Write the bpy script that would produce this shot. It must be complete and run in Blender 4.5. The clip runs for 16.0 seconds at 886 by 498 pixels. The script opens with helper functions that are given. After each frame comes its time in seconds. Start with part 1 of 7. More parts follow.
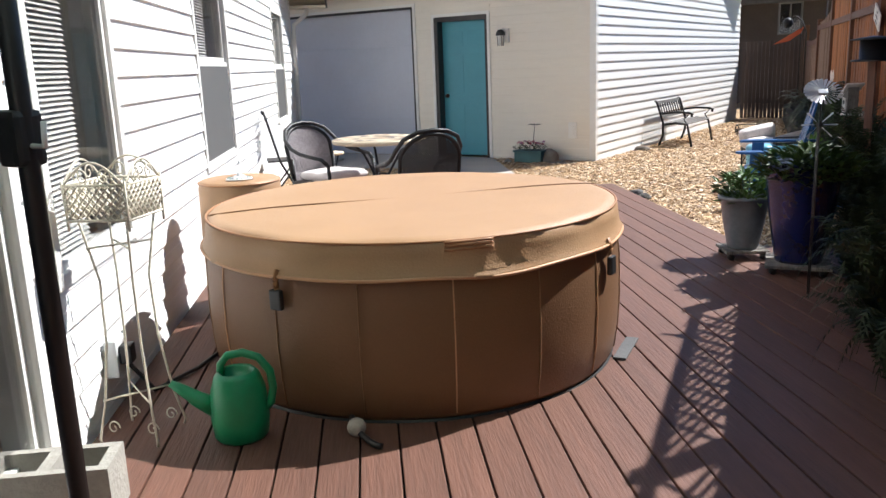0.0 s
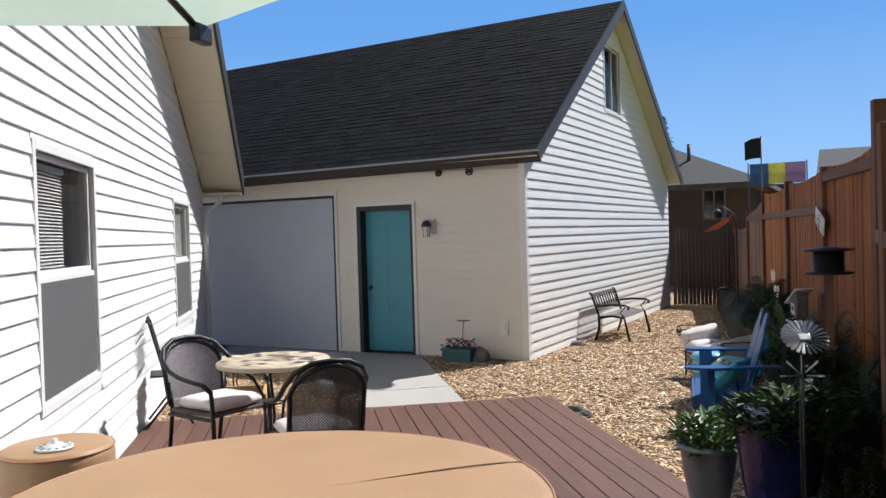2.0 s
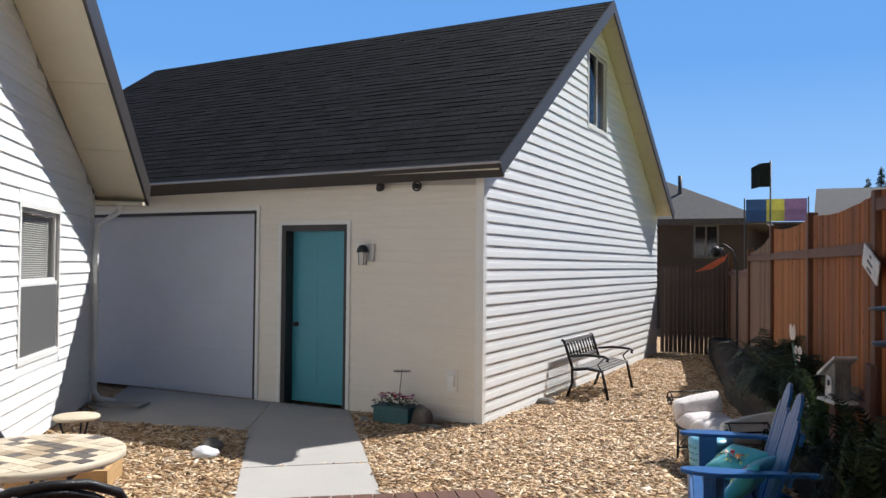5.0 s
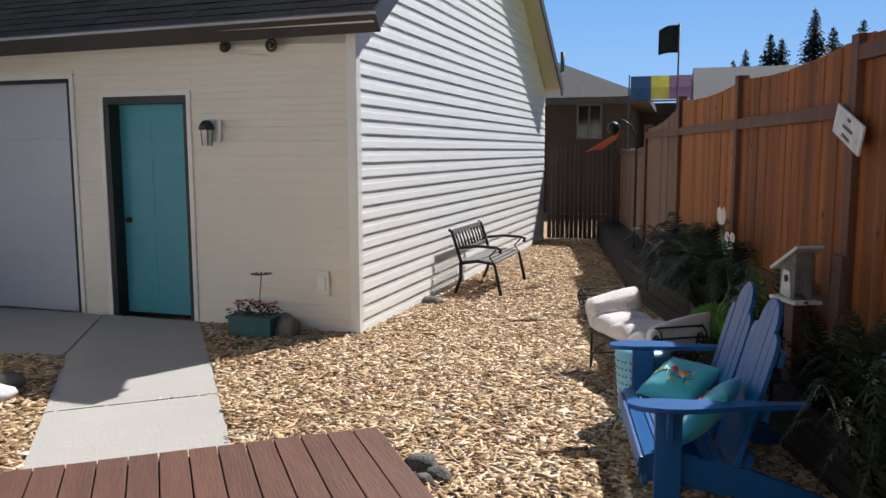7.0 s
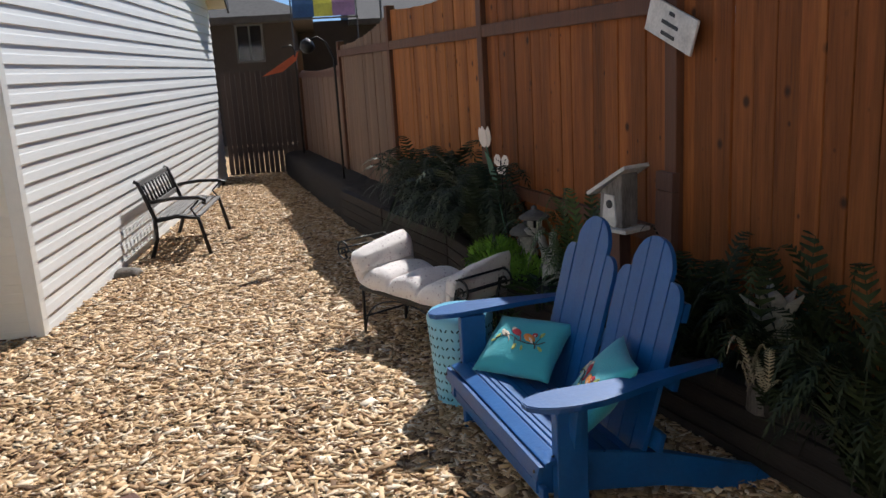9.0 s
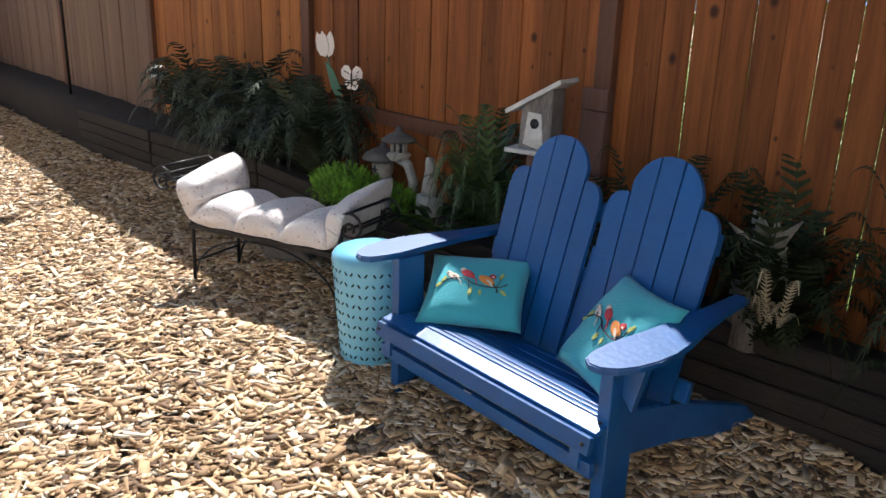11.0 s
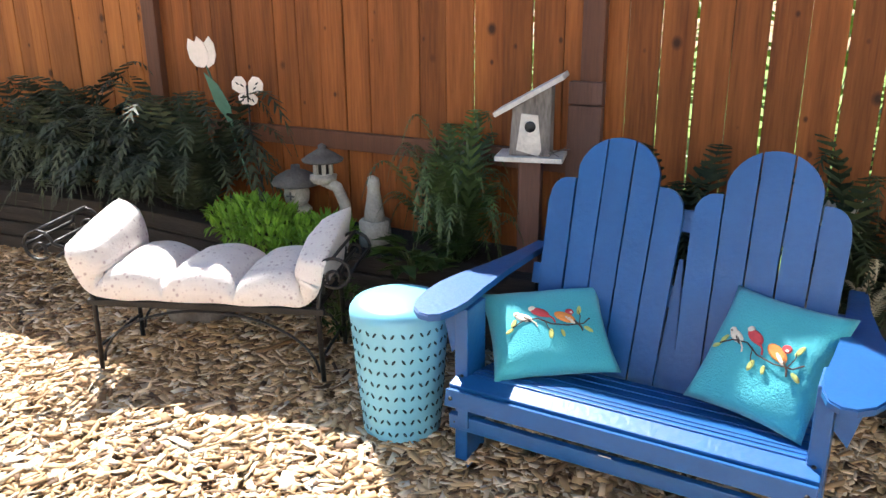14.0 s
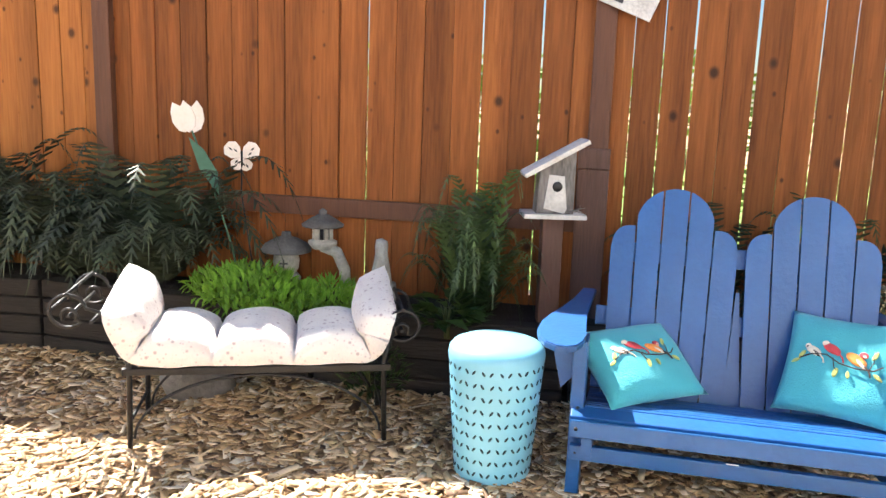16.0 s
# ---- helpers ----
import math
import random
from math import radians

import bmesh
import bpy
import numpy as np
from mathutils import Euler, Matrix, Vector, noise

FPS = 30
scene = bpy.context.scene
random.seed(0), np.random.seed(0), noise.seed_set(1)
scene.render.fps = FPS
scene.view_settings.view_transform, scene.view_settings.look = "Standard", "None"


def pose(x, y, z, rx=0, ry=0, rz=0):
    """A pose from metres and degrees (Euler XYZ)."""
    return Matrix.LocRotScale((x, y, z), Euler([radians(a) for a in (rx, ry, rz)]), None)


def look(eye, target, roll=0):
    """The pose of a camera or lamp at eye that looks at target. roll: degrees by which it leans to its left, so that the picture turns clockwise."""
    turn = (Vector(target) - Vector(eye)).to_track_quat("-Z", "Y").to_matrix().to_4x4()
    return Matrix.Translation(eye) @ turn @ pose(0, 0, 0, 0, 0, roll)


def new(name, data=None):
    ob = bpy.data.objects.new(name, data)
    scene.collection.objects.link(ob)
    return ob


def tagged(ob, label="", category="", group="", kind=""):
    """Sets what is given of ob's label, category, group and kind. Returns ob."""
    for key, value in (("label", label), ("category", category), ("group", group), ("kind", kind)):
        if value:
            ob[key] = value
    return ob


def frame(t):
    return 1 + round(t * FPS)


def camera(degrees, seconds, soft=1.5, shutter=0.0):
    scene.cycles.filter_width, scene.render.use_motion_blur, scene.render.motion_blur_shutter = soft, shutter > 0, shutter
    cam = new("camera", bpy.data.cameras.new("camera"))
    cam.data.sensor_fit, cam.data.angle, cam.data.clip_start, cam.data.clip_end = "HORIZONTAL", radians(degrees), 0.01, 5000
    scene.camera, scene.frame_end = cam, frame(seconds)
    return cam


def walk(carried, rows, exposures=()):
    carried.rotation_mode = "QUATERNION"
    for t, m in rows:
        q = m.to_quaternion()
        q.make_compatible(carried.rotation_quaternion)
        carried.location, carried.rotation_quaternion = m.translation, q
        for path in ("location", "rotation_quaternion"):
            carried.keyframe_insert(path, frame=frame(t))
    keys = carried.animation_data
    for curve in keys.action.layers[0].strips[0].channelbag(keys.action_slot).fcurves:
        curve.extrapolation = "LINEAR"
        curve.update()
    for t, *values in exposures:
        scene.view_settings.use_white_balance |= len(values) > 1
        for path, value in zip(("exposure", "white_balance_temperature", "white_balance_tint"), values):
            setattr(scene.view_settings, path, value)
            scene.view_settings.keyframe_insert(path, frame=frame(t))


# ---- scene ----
cam = camera(57.4, 16.0)
PATH = [
    (0, (0.339, -0.106, 1.43), (-0.725, 1.528, 0.987), -2.2),
    (0.5, (0.302, 0.271, 1.518), (-0.779, 1.917, 1.167), -0.5),
    (1, (0.3, 0.449, 1.635), (-0.744, 2.139, 1.4), -1.5),
    (1.5, (0.139, 0.622, 1.666), (-0.908, 2.317, 1.488), -1.3),
    (2, (-0.036, 0.889, 1.69), (-0.981, 2.652, 1.657), -1.7),
    (2.5, (-0.089, 1.251, 1.723), (-1.097, 2.976, 1.802), -0.5),
    (3, (-0.245, 1.567, 1.692), (-1.13, 3.36, 1.651), 0.7),
    (3.5, (-0.392, 1.864, 1.693), (-1.207, 3.688, 1.605), -1.0),
    (3.7, (-0.42, 2.019, 1.686), (-1.294, 3.817, 1.623), -1.5),
    (6, (-0.815, 3.615, 1.705), (-1.718, 5.399, 1.764), 1.2),
    (6.5, (-1.015, 3.93, 1.66), (-1.715, 5.794, 1.469), 0.5),
    (7, (-1.161, 4.303, 1.62), (-1.786, 6.187, 1.38), -0.2),
    (7.5, (-1.323, 4.581, 1.605), (-1.693, 6.517, 1.262), -0.2),
    (8, (-1.574, 4.826, 1.594), (-1.769, 6.766, 1.147), -2.5),
    (8.5, (-1.753, 5.127, 1.611), (-1.913, 7.078, 1.201), -6.3),
    (8.7, (-1.826, 5.237, 1.625), (-1.849, 7.191, 1.198), -5.9),
    (10.8, (-2.663, 6.263, 1.435), (-1.877, 8.027, 0.912), 4.2),
    (11, (-2.729, 6.327, 1.438), (-1.814, 7.997, 0.828), 1.8),
    (11.5, (-2.834, 6.488, 1.408), (-1.867, 8.118, 0.769), 2.6),
    (12, (-2.852, 6.739, 1.424), (-1.749, 8.264, 0.744), -2.3),
    (12.5, (-2.962, 6.942, 1.415), (-1.728, 8.363, 0.738), 1.2),
    (13, (-3.176, 7.117, 1.415), (-1.978, 8.57, 0.742), 1.4),
    (13.5, (-3.219, 7.295, 1.411), (-1.872, 8.673, 0.875), 0.5),
    (14, (-3.226, 7.414, 1.421), (-1.804, 8.674, 0.796), -0.5),
    (14.5, (-3.352, 7.526, 1.357), (-1.755, 8.656, 0.939), -0.7),
    (15, (-3.524, 7.703, 1.296), (-1.856, 8.672, 0.768), -0.1),
    (15.5, (-3.698, 8.006, 1.267), (-1.922, 8.822, 0.843), -0.1),
    (16, (-3.949, 8.243, 1.249), (-2.154, 9.044, 0.881), 2.0),
]
EXPOSURE = [(t, e, k, 10) for t, e, k in ((0.0, 0.92, 6150), (0.5, 0.65, 6150), (1.5, 0.40, 6150), (3.5, 0.44, 6150), (6.5, 0.40, 6200), (8.7, 0.26, 6250), (10.8, 0.85, 6150), (12.5, 1.42, 6150), (14.0, 1.84, 6350), (16.0, 2.28, 6650))]
walk(cam, [(t, look(eye, target, roll)) for t, eye, target, roll in PATH], EXPOSURE)

# ---- daylight ----
SUN = Vector((0.40, 0.79, 1.0)).normalized()
world = bpy.data.worlds.new("sky")
scene.world = world
world.use_nodes = True
wn = world.node_tree
sky = wn.nodes.new("ShaderNodeTexSky")
sky.sky_type = "NISHITA"
sky.sun_disc = False
sky.dust_density, sky.ozone_density, sky.air_density = 0.4, 2.5, 1.0
sky.sun_elevation = math.asin(SUN.z)
sky.sun_rotation = math.atan2(SUN.x, SUN.y)
deep = wn.nodes.new("ShaderNodeHueSaturation")
deep.inputs["Saturation"].default_value = 1.2
wn.links.new(sky.outputs[0], deep.inputs["Color"])
wn.links.new(deep.outputs[0], wn.nodes["Background"].inputs[0])
wn.nodes["Background"].inputs[1].default_value = 0.029
lamp = bpy.data.lights.new("sun", "SUN")
lamp.energy, lamp.angle, lamp.color = 5.0, radians(0.53), (1.0, 0.965, 0.915)
sun = new("sun", lamp)
sun.matrix_world = look(SUN * 30, (0, 0, 0))


# ---- materials ----
def mat(name, color, rough=0.6, vary=0.15, scale=8.0, bump=0.0, metal=0.0, stretch=(1, 1, 1), second=None, spread=0.0,
        coat=0.0, fine=6.0, sheen=0.0, island=False):
    """A procedural surface: two scales of colour variation and a fine relief, in object space."""
    m = bpy.data.materials.new(name)
    m.use_nodes = True
    nt, n = m.node_tree, m.node_tree.nodes
    b = n["Principled BSDF"]
    b.inputs["Roughness"].default_value, b.inputs["Metallic"].default_value = rough, metal
    b.inputs["Coat Weight"].default_value = coat
    b.inputs["Sheen Weight"].default_value = sheen
    tc, mp = n.new("ShaderNodeTexCoord"), n.new("ShaderNodeMapping")
    mp.inputs["Scale"].default_value = stretch
    nt.links.new(tc.outputs["Object"], mp.inputs[0])
    info = n.new("ShaderNodeObjectInfo")
    shift = n.new("ShaderNodeVectorMath")
    shift.operation = "ADD"
    move = n.new("ShaderNodeMath")
    move.operation = "MULTIPLY"
    move.inputs[1].default_value = 37.0
    nt.links.new(info.outputs["Random"], move.inputs[0])
    nt.links.new(mp.outputs[0], shift.inputs[0])
    nt.links.new(move.outputs[0], shift.inputs[1])
    big, small = n.new("ShaderNodeTexNoise"), n.new("ShaderNodeTexNoise")
    for t, s in ((big, scale), (small, scale * fine)):
        t.inputs["Scale"].default_value, t.inputs["Detail"].default_value = s, 5
        nt.links.new(shift.outputs[0], t.inputs[0])
    mix = n.new("ShaderNodeMix")
    mix.data_type = "FLOAT"
    mix.inputs[0].default_value = 0.4
    nt.links.new(big.outputs[0], mix.inputs[2])
    nt.links.new(small.outputs[0], mix.inputs[3])
    ramp = n.new("ShaderNodeValToRGB")
    lo = [max(0.0, c * (1 - vary)) for c in color]
    hi = [min(1.0, c * (1 + vary)) for c in (second or color)]
    ramp.color_ramp.elements[0].position, ramp.color_ramp.elements[1].position = 0.32, 0.68
    ramp.color_ramp.elements[0].color, ramp.color_ramp.elements[1].color = (*lo, 1), (*hi, 1)
    nt.links.new(mix.outputs[0], ramp.inputs[0])
    out = ramp.outputs[0]
    if island:
        info = n.new("ShaderNodeNewGeometry")
    if spread:
        hsv = n.new("ShaderNodeHueSaturation")
        mr = n.new("ShaderNodeMapRange")
        mr.inputs[3].default_value, mr.inputs[4].default_value = 1 - spread, 1 + spread
        nt.links.new(info.outputs["Random Per Island" if island else "Random"], mr.inputs[0])
        nt.links.new(mr.outputs[0], hsv.inputs["Value"])
        nt.links.new(out, hsv.inputs["Color"])
        out = hsv.outputs[0]
    nt.links.new(out, b.inputs["Base Color"])
    if bump:
        bp = n.new("ShaderNodeBump")
        bp.inputs["Strength"].default_value, bp.inputs["Distance"].default_value = min(1.0, bump), 0.01
        nt.links.new(small.outputs[0], bp.inputs["Height"])
        nt.links.new(bp.outputs[0], b.inputs["Normal"])
    return m


def glass(name, tint=(0.9, 0.95, 0.95), rough=0.02):
    m = bpy.data.materials.new(name)
    m.use_nodes = True
    b = m.node_tree.nodes["Principled BSDF"]
    b.inputs["Base Color"].default_value = (*tint, 1)
    b.inputs["Roughness"].default_value = rough
    b.inputs["Transmission Weight"].default_value = 1.0
    b.inputs["IOR"].default_value = 1.45
    return m


SIDING = mat("white vinyl siding", (0.80, 0.80, 0.78), 0.45, 0.03, 3, 0.15, stretch=(1, 1, 6))
CREAM = mat("cream vinyl siding", (0.74, 0.69, 0.60), 0.45, 0.03, 3, 0.15, stretch=(1, 1, 6))
TRIM = mat("white trim", (0.76, 0.75, 0.71), 0.45, 0.04, 4, 0.1)
SOFFIT = mat("cream soffit", (0.62, 0.57, 0.44), 0.6, 0.04, 3, 0.1)
FASCIA = mat("dark brown fascia", (0.035, 0.03, 0.028), 0.5, 0.2, 5, 0.1)
SHINGLE = mat("charcoal shingles", (0.011, 0.0108, 0.0125), 0.97, 0.4, 14, 0.8, fine=10, spread=0.35)
SHINGLE_J = mat("charcoal shingle courses", (0.011, 0.0108, 0.0125), 0.97, 0.4, 14, 0.8, fine=10, spread=0.35, island=True)
for _m in (SHINGLE, SHINGLE_J):
    _m.node_tree.nodes["Principled BSDF"].inputs["Specular IOR Level"].default_value = 0.12
CHIPS = bpy.data.materials.new("wood chips")
CHIPS.use_nodes = True
_n, _l = CHIPS.node_tree.nodes, CHIPS.node_tree.links
_g, _r, _x, _c = _n.new("ShaderNodeNewGeometry"), _n.new("ShaderNodeValToRGB"), _n.new("ShaderNodeTexNoise"), _n.new("ShaderNodeMix")
_x.inputs["Scale"].default_value = 60
_c.data_type, _c.blend_type = "RGBA", "MULTIPLY"
_c.inputs[0].default_value = 0.35
_r.color_ramp.interpolation = "LINEAR"
for _p, _v in ((0.0, (0.10, 0.048, 0.021, 1)), (0.15, (0.34, 0.19, 0.085, 1)), (0.5, (0.68, 0.445, 0.225, 1)), (0.8, (0.87, 0.645, 0.41, 1)), (1.0, (0.93, 0.80, 0.62, 1))):
    _e = _r.color_ramp.elements.new(_p) if 0 < _p < 1 else _r.color_ramp.elements[0 if _p == 0 else -1]
    _e.color = _v
_l.new(_g.outputs["Random Per Island"], _r.inputs[0])
_l.new(_r.outputs[0], _c.inputs[6])
_l.new(_x.outputs[0], _c.inputs[7])
_l.new(_c.outputs[2], _n["Principled BSDF"].inputs["Base Color"])
_n["Principled BSDF"].inputs["Roughness"].default_value = 0.75
WALLCORE = mat("wall core", (0.5, 0.5, 0.48), 0.8, 0.05, 3)
DECKWOOD = mat("red-brown stained deck wood", (0.120, 0.053, 0.034), 0.62, 0.22, 2.2, 0.35, stretch=(9, 0.7, 9), spread=0.12, fine=5)
DECKCORE = mat("dark joists", (0.03, 0.02, 0.016), 0.9, 0.2, 3)
CONCRETE = mat("pale concrete", (0.41, 0.385, 0.35), 0.85, 0.07, 2.5, 0.35, fine=30)
SOIL = mat("bark soil", (0.24, 0.14, 0.07), 0.95, 0.5, 14, 0.9, second=(0.44, 0.29, 0.15))


def spotted(m, scale, stretch, size, color, amount=1.0):
    """Scatters small dark spots (knots, printed sprigs) over a surface made by mat()."""
    nt, n = m.node_tree, m.node_tree.nodes
    b = n["Principled BSDF"]
    src = b.inputs["Base Color"].links[0].from_socket
    tc, mp, vo = n.new("ShaderNodeTexCoord"), n.new("ShaderNodeMapping"), n.new("ShaderNodeTexVoronoi")
    mp.inputs["Scale"].default_value = stretch
    vo.inputs["Scale"].default_value = scale
    info, mul, add = n.new("ShaderNodeObjectInfo"), n.new("ShaderNodeMath"), n.new("ShaderNodeVectorMath")
    mul.operation, add.operation = "MULTIPLY", "ADD"
    mul.inputs[1].default_value = 53.0
    nt.links.new(info.outputs["Random"], mul.inputs[0])
    nt.links.new(tc.outputs["Object"], mp.inputs[0])
    nt.links.new(mp.outputs[0], add.inputs[0])
    nt.links.new(mul.outputs[0], add.inputs[1])
    nt.links.new(add.outputs[0], vo.inputs["Vector"])
    mr = n.new("ShaderNodeMapRange")
    mr.inputs[1].default_value, mr.inputs[2].default_value = size * 0.45, size
    mr.inputs[3].default_value, mr.inputs[4].default_value = amount, 0.0
    nt.links.new(vo.outputs["Distance"], mr.inputs[0])
    mix = n.new("ShaderNodeMix")
    mix.data_type = "RGBA"
    mix.inputs[7].default_value = (*color, 1)
    nt.links.new(mr.outputs[0], mix.inputs[0])
    nt.links.new(src, mix.inputs[6])
    nt.links.new(mix.outputs[2], b.inputs["Base Color"])
    return m


CEDAR = mat("red cedar boards", (0.250, 0.083, 0.019), 0.7, 0.14, 1.6, 0.3, stretch=(9, 9, 0.5), spread=0.26, fine=7, second=(0.36, 0.132, 0.034))
CEDAR.node_tree.nodes["Principled BSDF"].inputs["Specular IOR Level"].default_value = 0.25
spotted(CEDAR, 1.0, (5, 5, 4), 0.13, (0.035, 0.014, 0.008), 0.85)
spotted(CEDAR, 1.0, (9, 9, 6.5), 0.10, (0.05, 0.018, 0.009), 0.8)
# the same cedar, darker: the dimmer light to the south is in its colour
SHADECEDAR = mat("cedar boards darkened for shade", (0.153, 0.044, 0.011), 0.7, 0.16, 1.6, 0.35, stretch=(9, 9, 0.5), spread=0.24, fine=7, second=(0.270, 0.089, 0.021))
SHADECEDAR.node_tree.nodes["Principled BSDF"].inputs["Specular IOR Level"].default_value = 0.25
spotted(SHADECEDAR, 1.0, (5, 5, 4), 0.13, (0.030, 0.012, 0.007), 0.9)
spotted(SHADECEDAR, 1.0, (9, 9, 6.5), 0.10, (0.045, 0.016, 0.008), 0.85)
FADED = mat("faded grey-brown fence boards", (0.165, 0.093, 0.060), 0.8, 0.16, 1.6, 0.35, stretch=(9, 9, 0.5), spread=0.15, fine=7, second=(0.19, 0.115, 0.075))
POSTWOOD = mat("stained fence post", (0.105, 0.037, 0.015), 0.65, 0.25, 2, 0.3, stretch=(9, 9, 0.6))
DARKFENCE = mat("dark brown fence boards", (0.055, 0.034, 0.026), 0.75, 0.25, 2, 0.3, stretch=(9, 9, 0.6), spread=0.2)
TEAL = mat("teal door paint", (0.065, 0.29, 0.37), 0.4, 0.05, 3, 0.1)
DOORFRAME = mat("dark brown door frame", (0.03, 0.026, 0.025), 0.5, 0.15, 5, 0.1)
GARAGEDOOR = mat("white garage door", (0.50, 0.525, 0.60), 0.5, 0.04, 2.5, 0.12)
COVER = mat("tan vinyl tub cover", (0.375, 0.224, 0.114), 0.5, 0.08, 3, 0.2, fine=40)
# cover vinyl made darker, with the shade on the tub's side in the colour
SHADEVINYL = mat("brown tub vinyl darkened for shade", (0.175, 0.088, 0.040), 0.55, 0.08, 3, 0.2, fine=40)
COVERDARK = mat("tan vinyl piping", (0.36, 0.18, 0.08), 0.5, 0.1, 4, 0.2)
BLACK = mat("black plastic", (0.015, 0.015, 0.015), 0.45, 0.2, 8, 0.1)
IRON = mat("black wrought iron", (0.014, 0.013, 0.013), 0.45, 0.3, 20, 0.3, metal=0.3)
BLUE = mat("blue painted wood", (0.006, 0.083, 0.268), 0.42, 0.12, 3, 0.15, stretch=(3, 3, 3), spread=0.06, coat=0.15)
BLUE.node_tree.nodes["Principled BSDF"].inputs["Coat Weight"].default_value = 0.14
BLUE.node_tree.nodes["Principled BSDF"].inputs["Coat Roughness"].default_value = 0.32
AQUA = mat("aqua enamel", (0.19, 0.50, 0.67), 0.3, 0.05, 4, 0.05)
CUSHION = mat("white speckled cushion", (0.74, 0.68, 0.65), 0.9, 0.05, 18, 0.3, sheen=0.3)
spotted(CUSHION, 34.0, (1, 1, 1), 0.26, (0.36, 0.26, 0.27), 0.75)
spotted(CUSHION, 55.0, (1, 1, 1), 0.24, (0.50, 0.40, 0.42), 0.7)
LEAF = mat("green leaves", (0.020, 0.042, 0.010), 0.5, 0.4, 5, 0.1, second=(0.048, 0.085, 0.018))
LEAF.node_tree.nodes["Principled BSDF"].inputs["Specular IOR Level"].default_value = 0.2
# near-black green: the deep shade under the fence is put into this colour
SHADEFERN = mat("fern fronds darkened for shade", (0.010, 0.014, 0.005), 0.65, 0.4, 5, 0.1, second=(0.026, 0.036, 0.012))
SHADEFERN.node_tree.nodes["Principled BSDF"].inputs["Specular IOR Level"].default_value = 0.2
DUSKFERN = mat("grey-green fern fronds darkened for shade", (0.018, 0.026, 0.011), 0.65, 0.4, 5, 0.1, second=(0.045, 0.060, 0.028))


# ---- builders ----
def grow(bm, verts, faces):
    vs = [bm.verts.new(v) for v in verts]
    for f in faces:
        bm.faces.new([vs[i] for i in f])
    return vs


BOXFACES = ((0, 1, 3, 2), (4, 6, 7, 5), (0, 4, 5, 1), (2, 3, 7, 6), (0, 2, 6, 4), (1, 5, 7, 3))


def box(bm, x0, x1, y0, y1, z0, z1, m=None, bevel=0.0):
    tmp = bmesh.new() if bevel else bm
    vs = grow(tmp, [(x, y, z) for x in (x0, x1) for y in (y0, y1) for z in (z0, z1)], BOXFACES)
    if bevel:
        bmesh.ops.bevel(tmp, geom=list(tmp.edges), offset=bevel, segments=2, affect="EDGES", profile=0.6)
        merge(bm, tmp, m)
    elif m:
        for v in vs:
            v.co = m @ v.co
    return bm


def merge(bm, tmp, m=None):
    """Joins tmp into bm, moved by m, and frees it."""
    tmp.verts.index_update()
    vs = [bm.verts.new(m @ v.co if m else v.co) for v in tmp.verts]
    for f in tmp.faces:
        g = bm.faces.new([vs[v.index] for v in f.verts])
        g.smooth = f.smooth
    tmp.free()


def prism(bm, outline, z0, z1, m=None, bevel=0.0):
    """An upright body over an outline of (x, y)."""
    tmp = bmesh.new()
    n = len(outline)
    grow(tmp, [(x, y, z0) for x, y in outline] + [(x, y, z1) for x, y in outline],
         [tuple(range(n))[::-1], tuple(range(n, 2 * n))] + [(i, (i + 1) % n, n + (i + 1) % n, n + i) for i in range(n)])
    if bevel:
        caps = [e for e in tmp.edges if abs(e.verts[0].co.z - e.verts[1].co.z) < 1e-6]
        bmesh.ops.bevel(tmp, geom=caps, offset=bevel, segments=2, affect="EDGES")
    bmesh.ops.recalc_face_normals(tmp, faces=tmp.faces)
    merge(bm, tmp, m)
    return bm


def lathe(bm, profile, seg=32, m=None, smooth=True):
    """A body turned about z from a profile of (radius, z)."""
    rings = []
    for rad, z in profile:
        if rad < 1e-5:
            rings.append([bm.verts.new((m @ Vector((0, 0, z))) if m else (0, 0, z))])
        else:
            ring = []
            for i in range(seg):
                a = 2 * math.pi * i / seg
                p = Vector((rad * math.cos(a), rad * math.sin(a), z))
                ring.append(bm.verts.new(m @ p if m else p))
            rings.append(ring)
    for a, b in zip(rings, rings[1:]):
        for i in range(seg):
            j = (i + 1) % seg
            if len(a) == 1 and len(b) == 1:
                continue
            if len(a) == 1:
                f = bm.faces.new((a[0], b[j], b[i]))
            elif len(b) == 1:
                f = bm.faces.new((a[i], a[j], b[0]))
            else:
                f = bm.faces.new((a[i], a[j], b[j], b[i]))
            f.smooth = smooth
    return bm


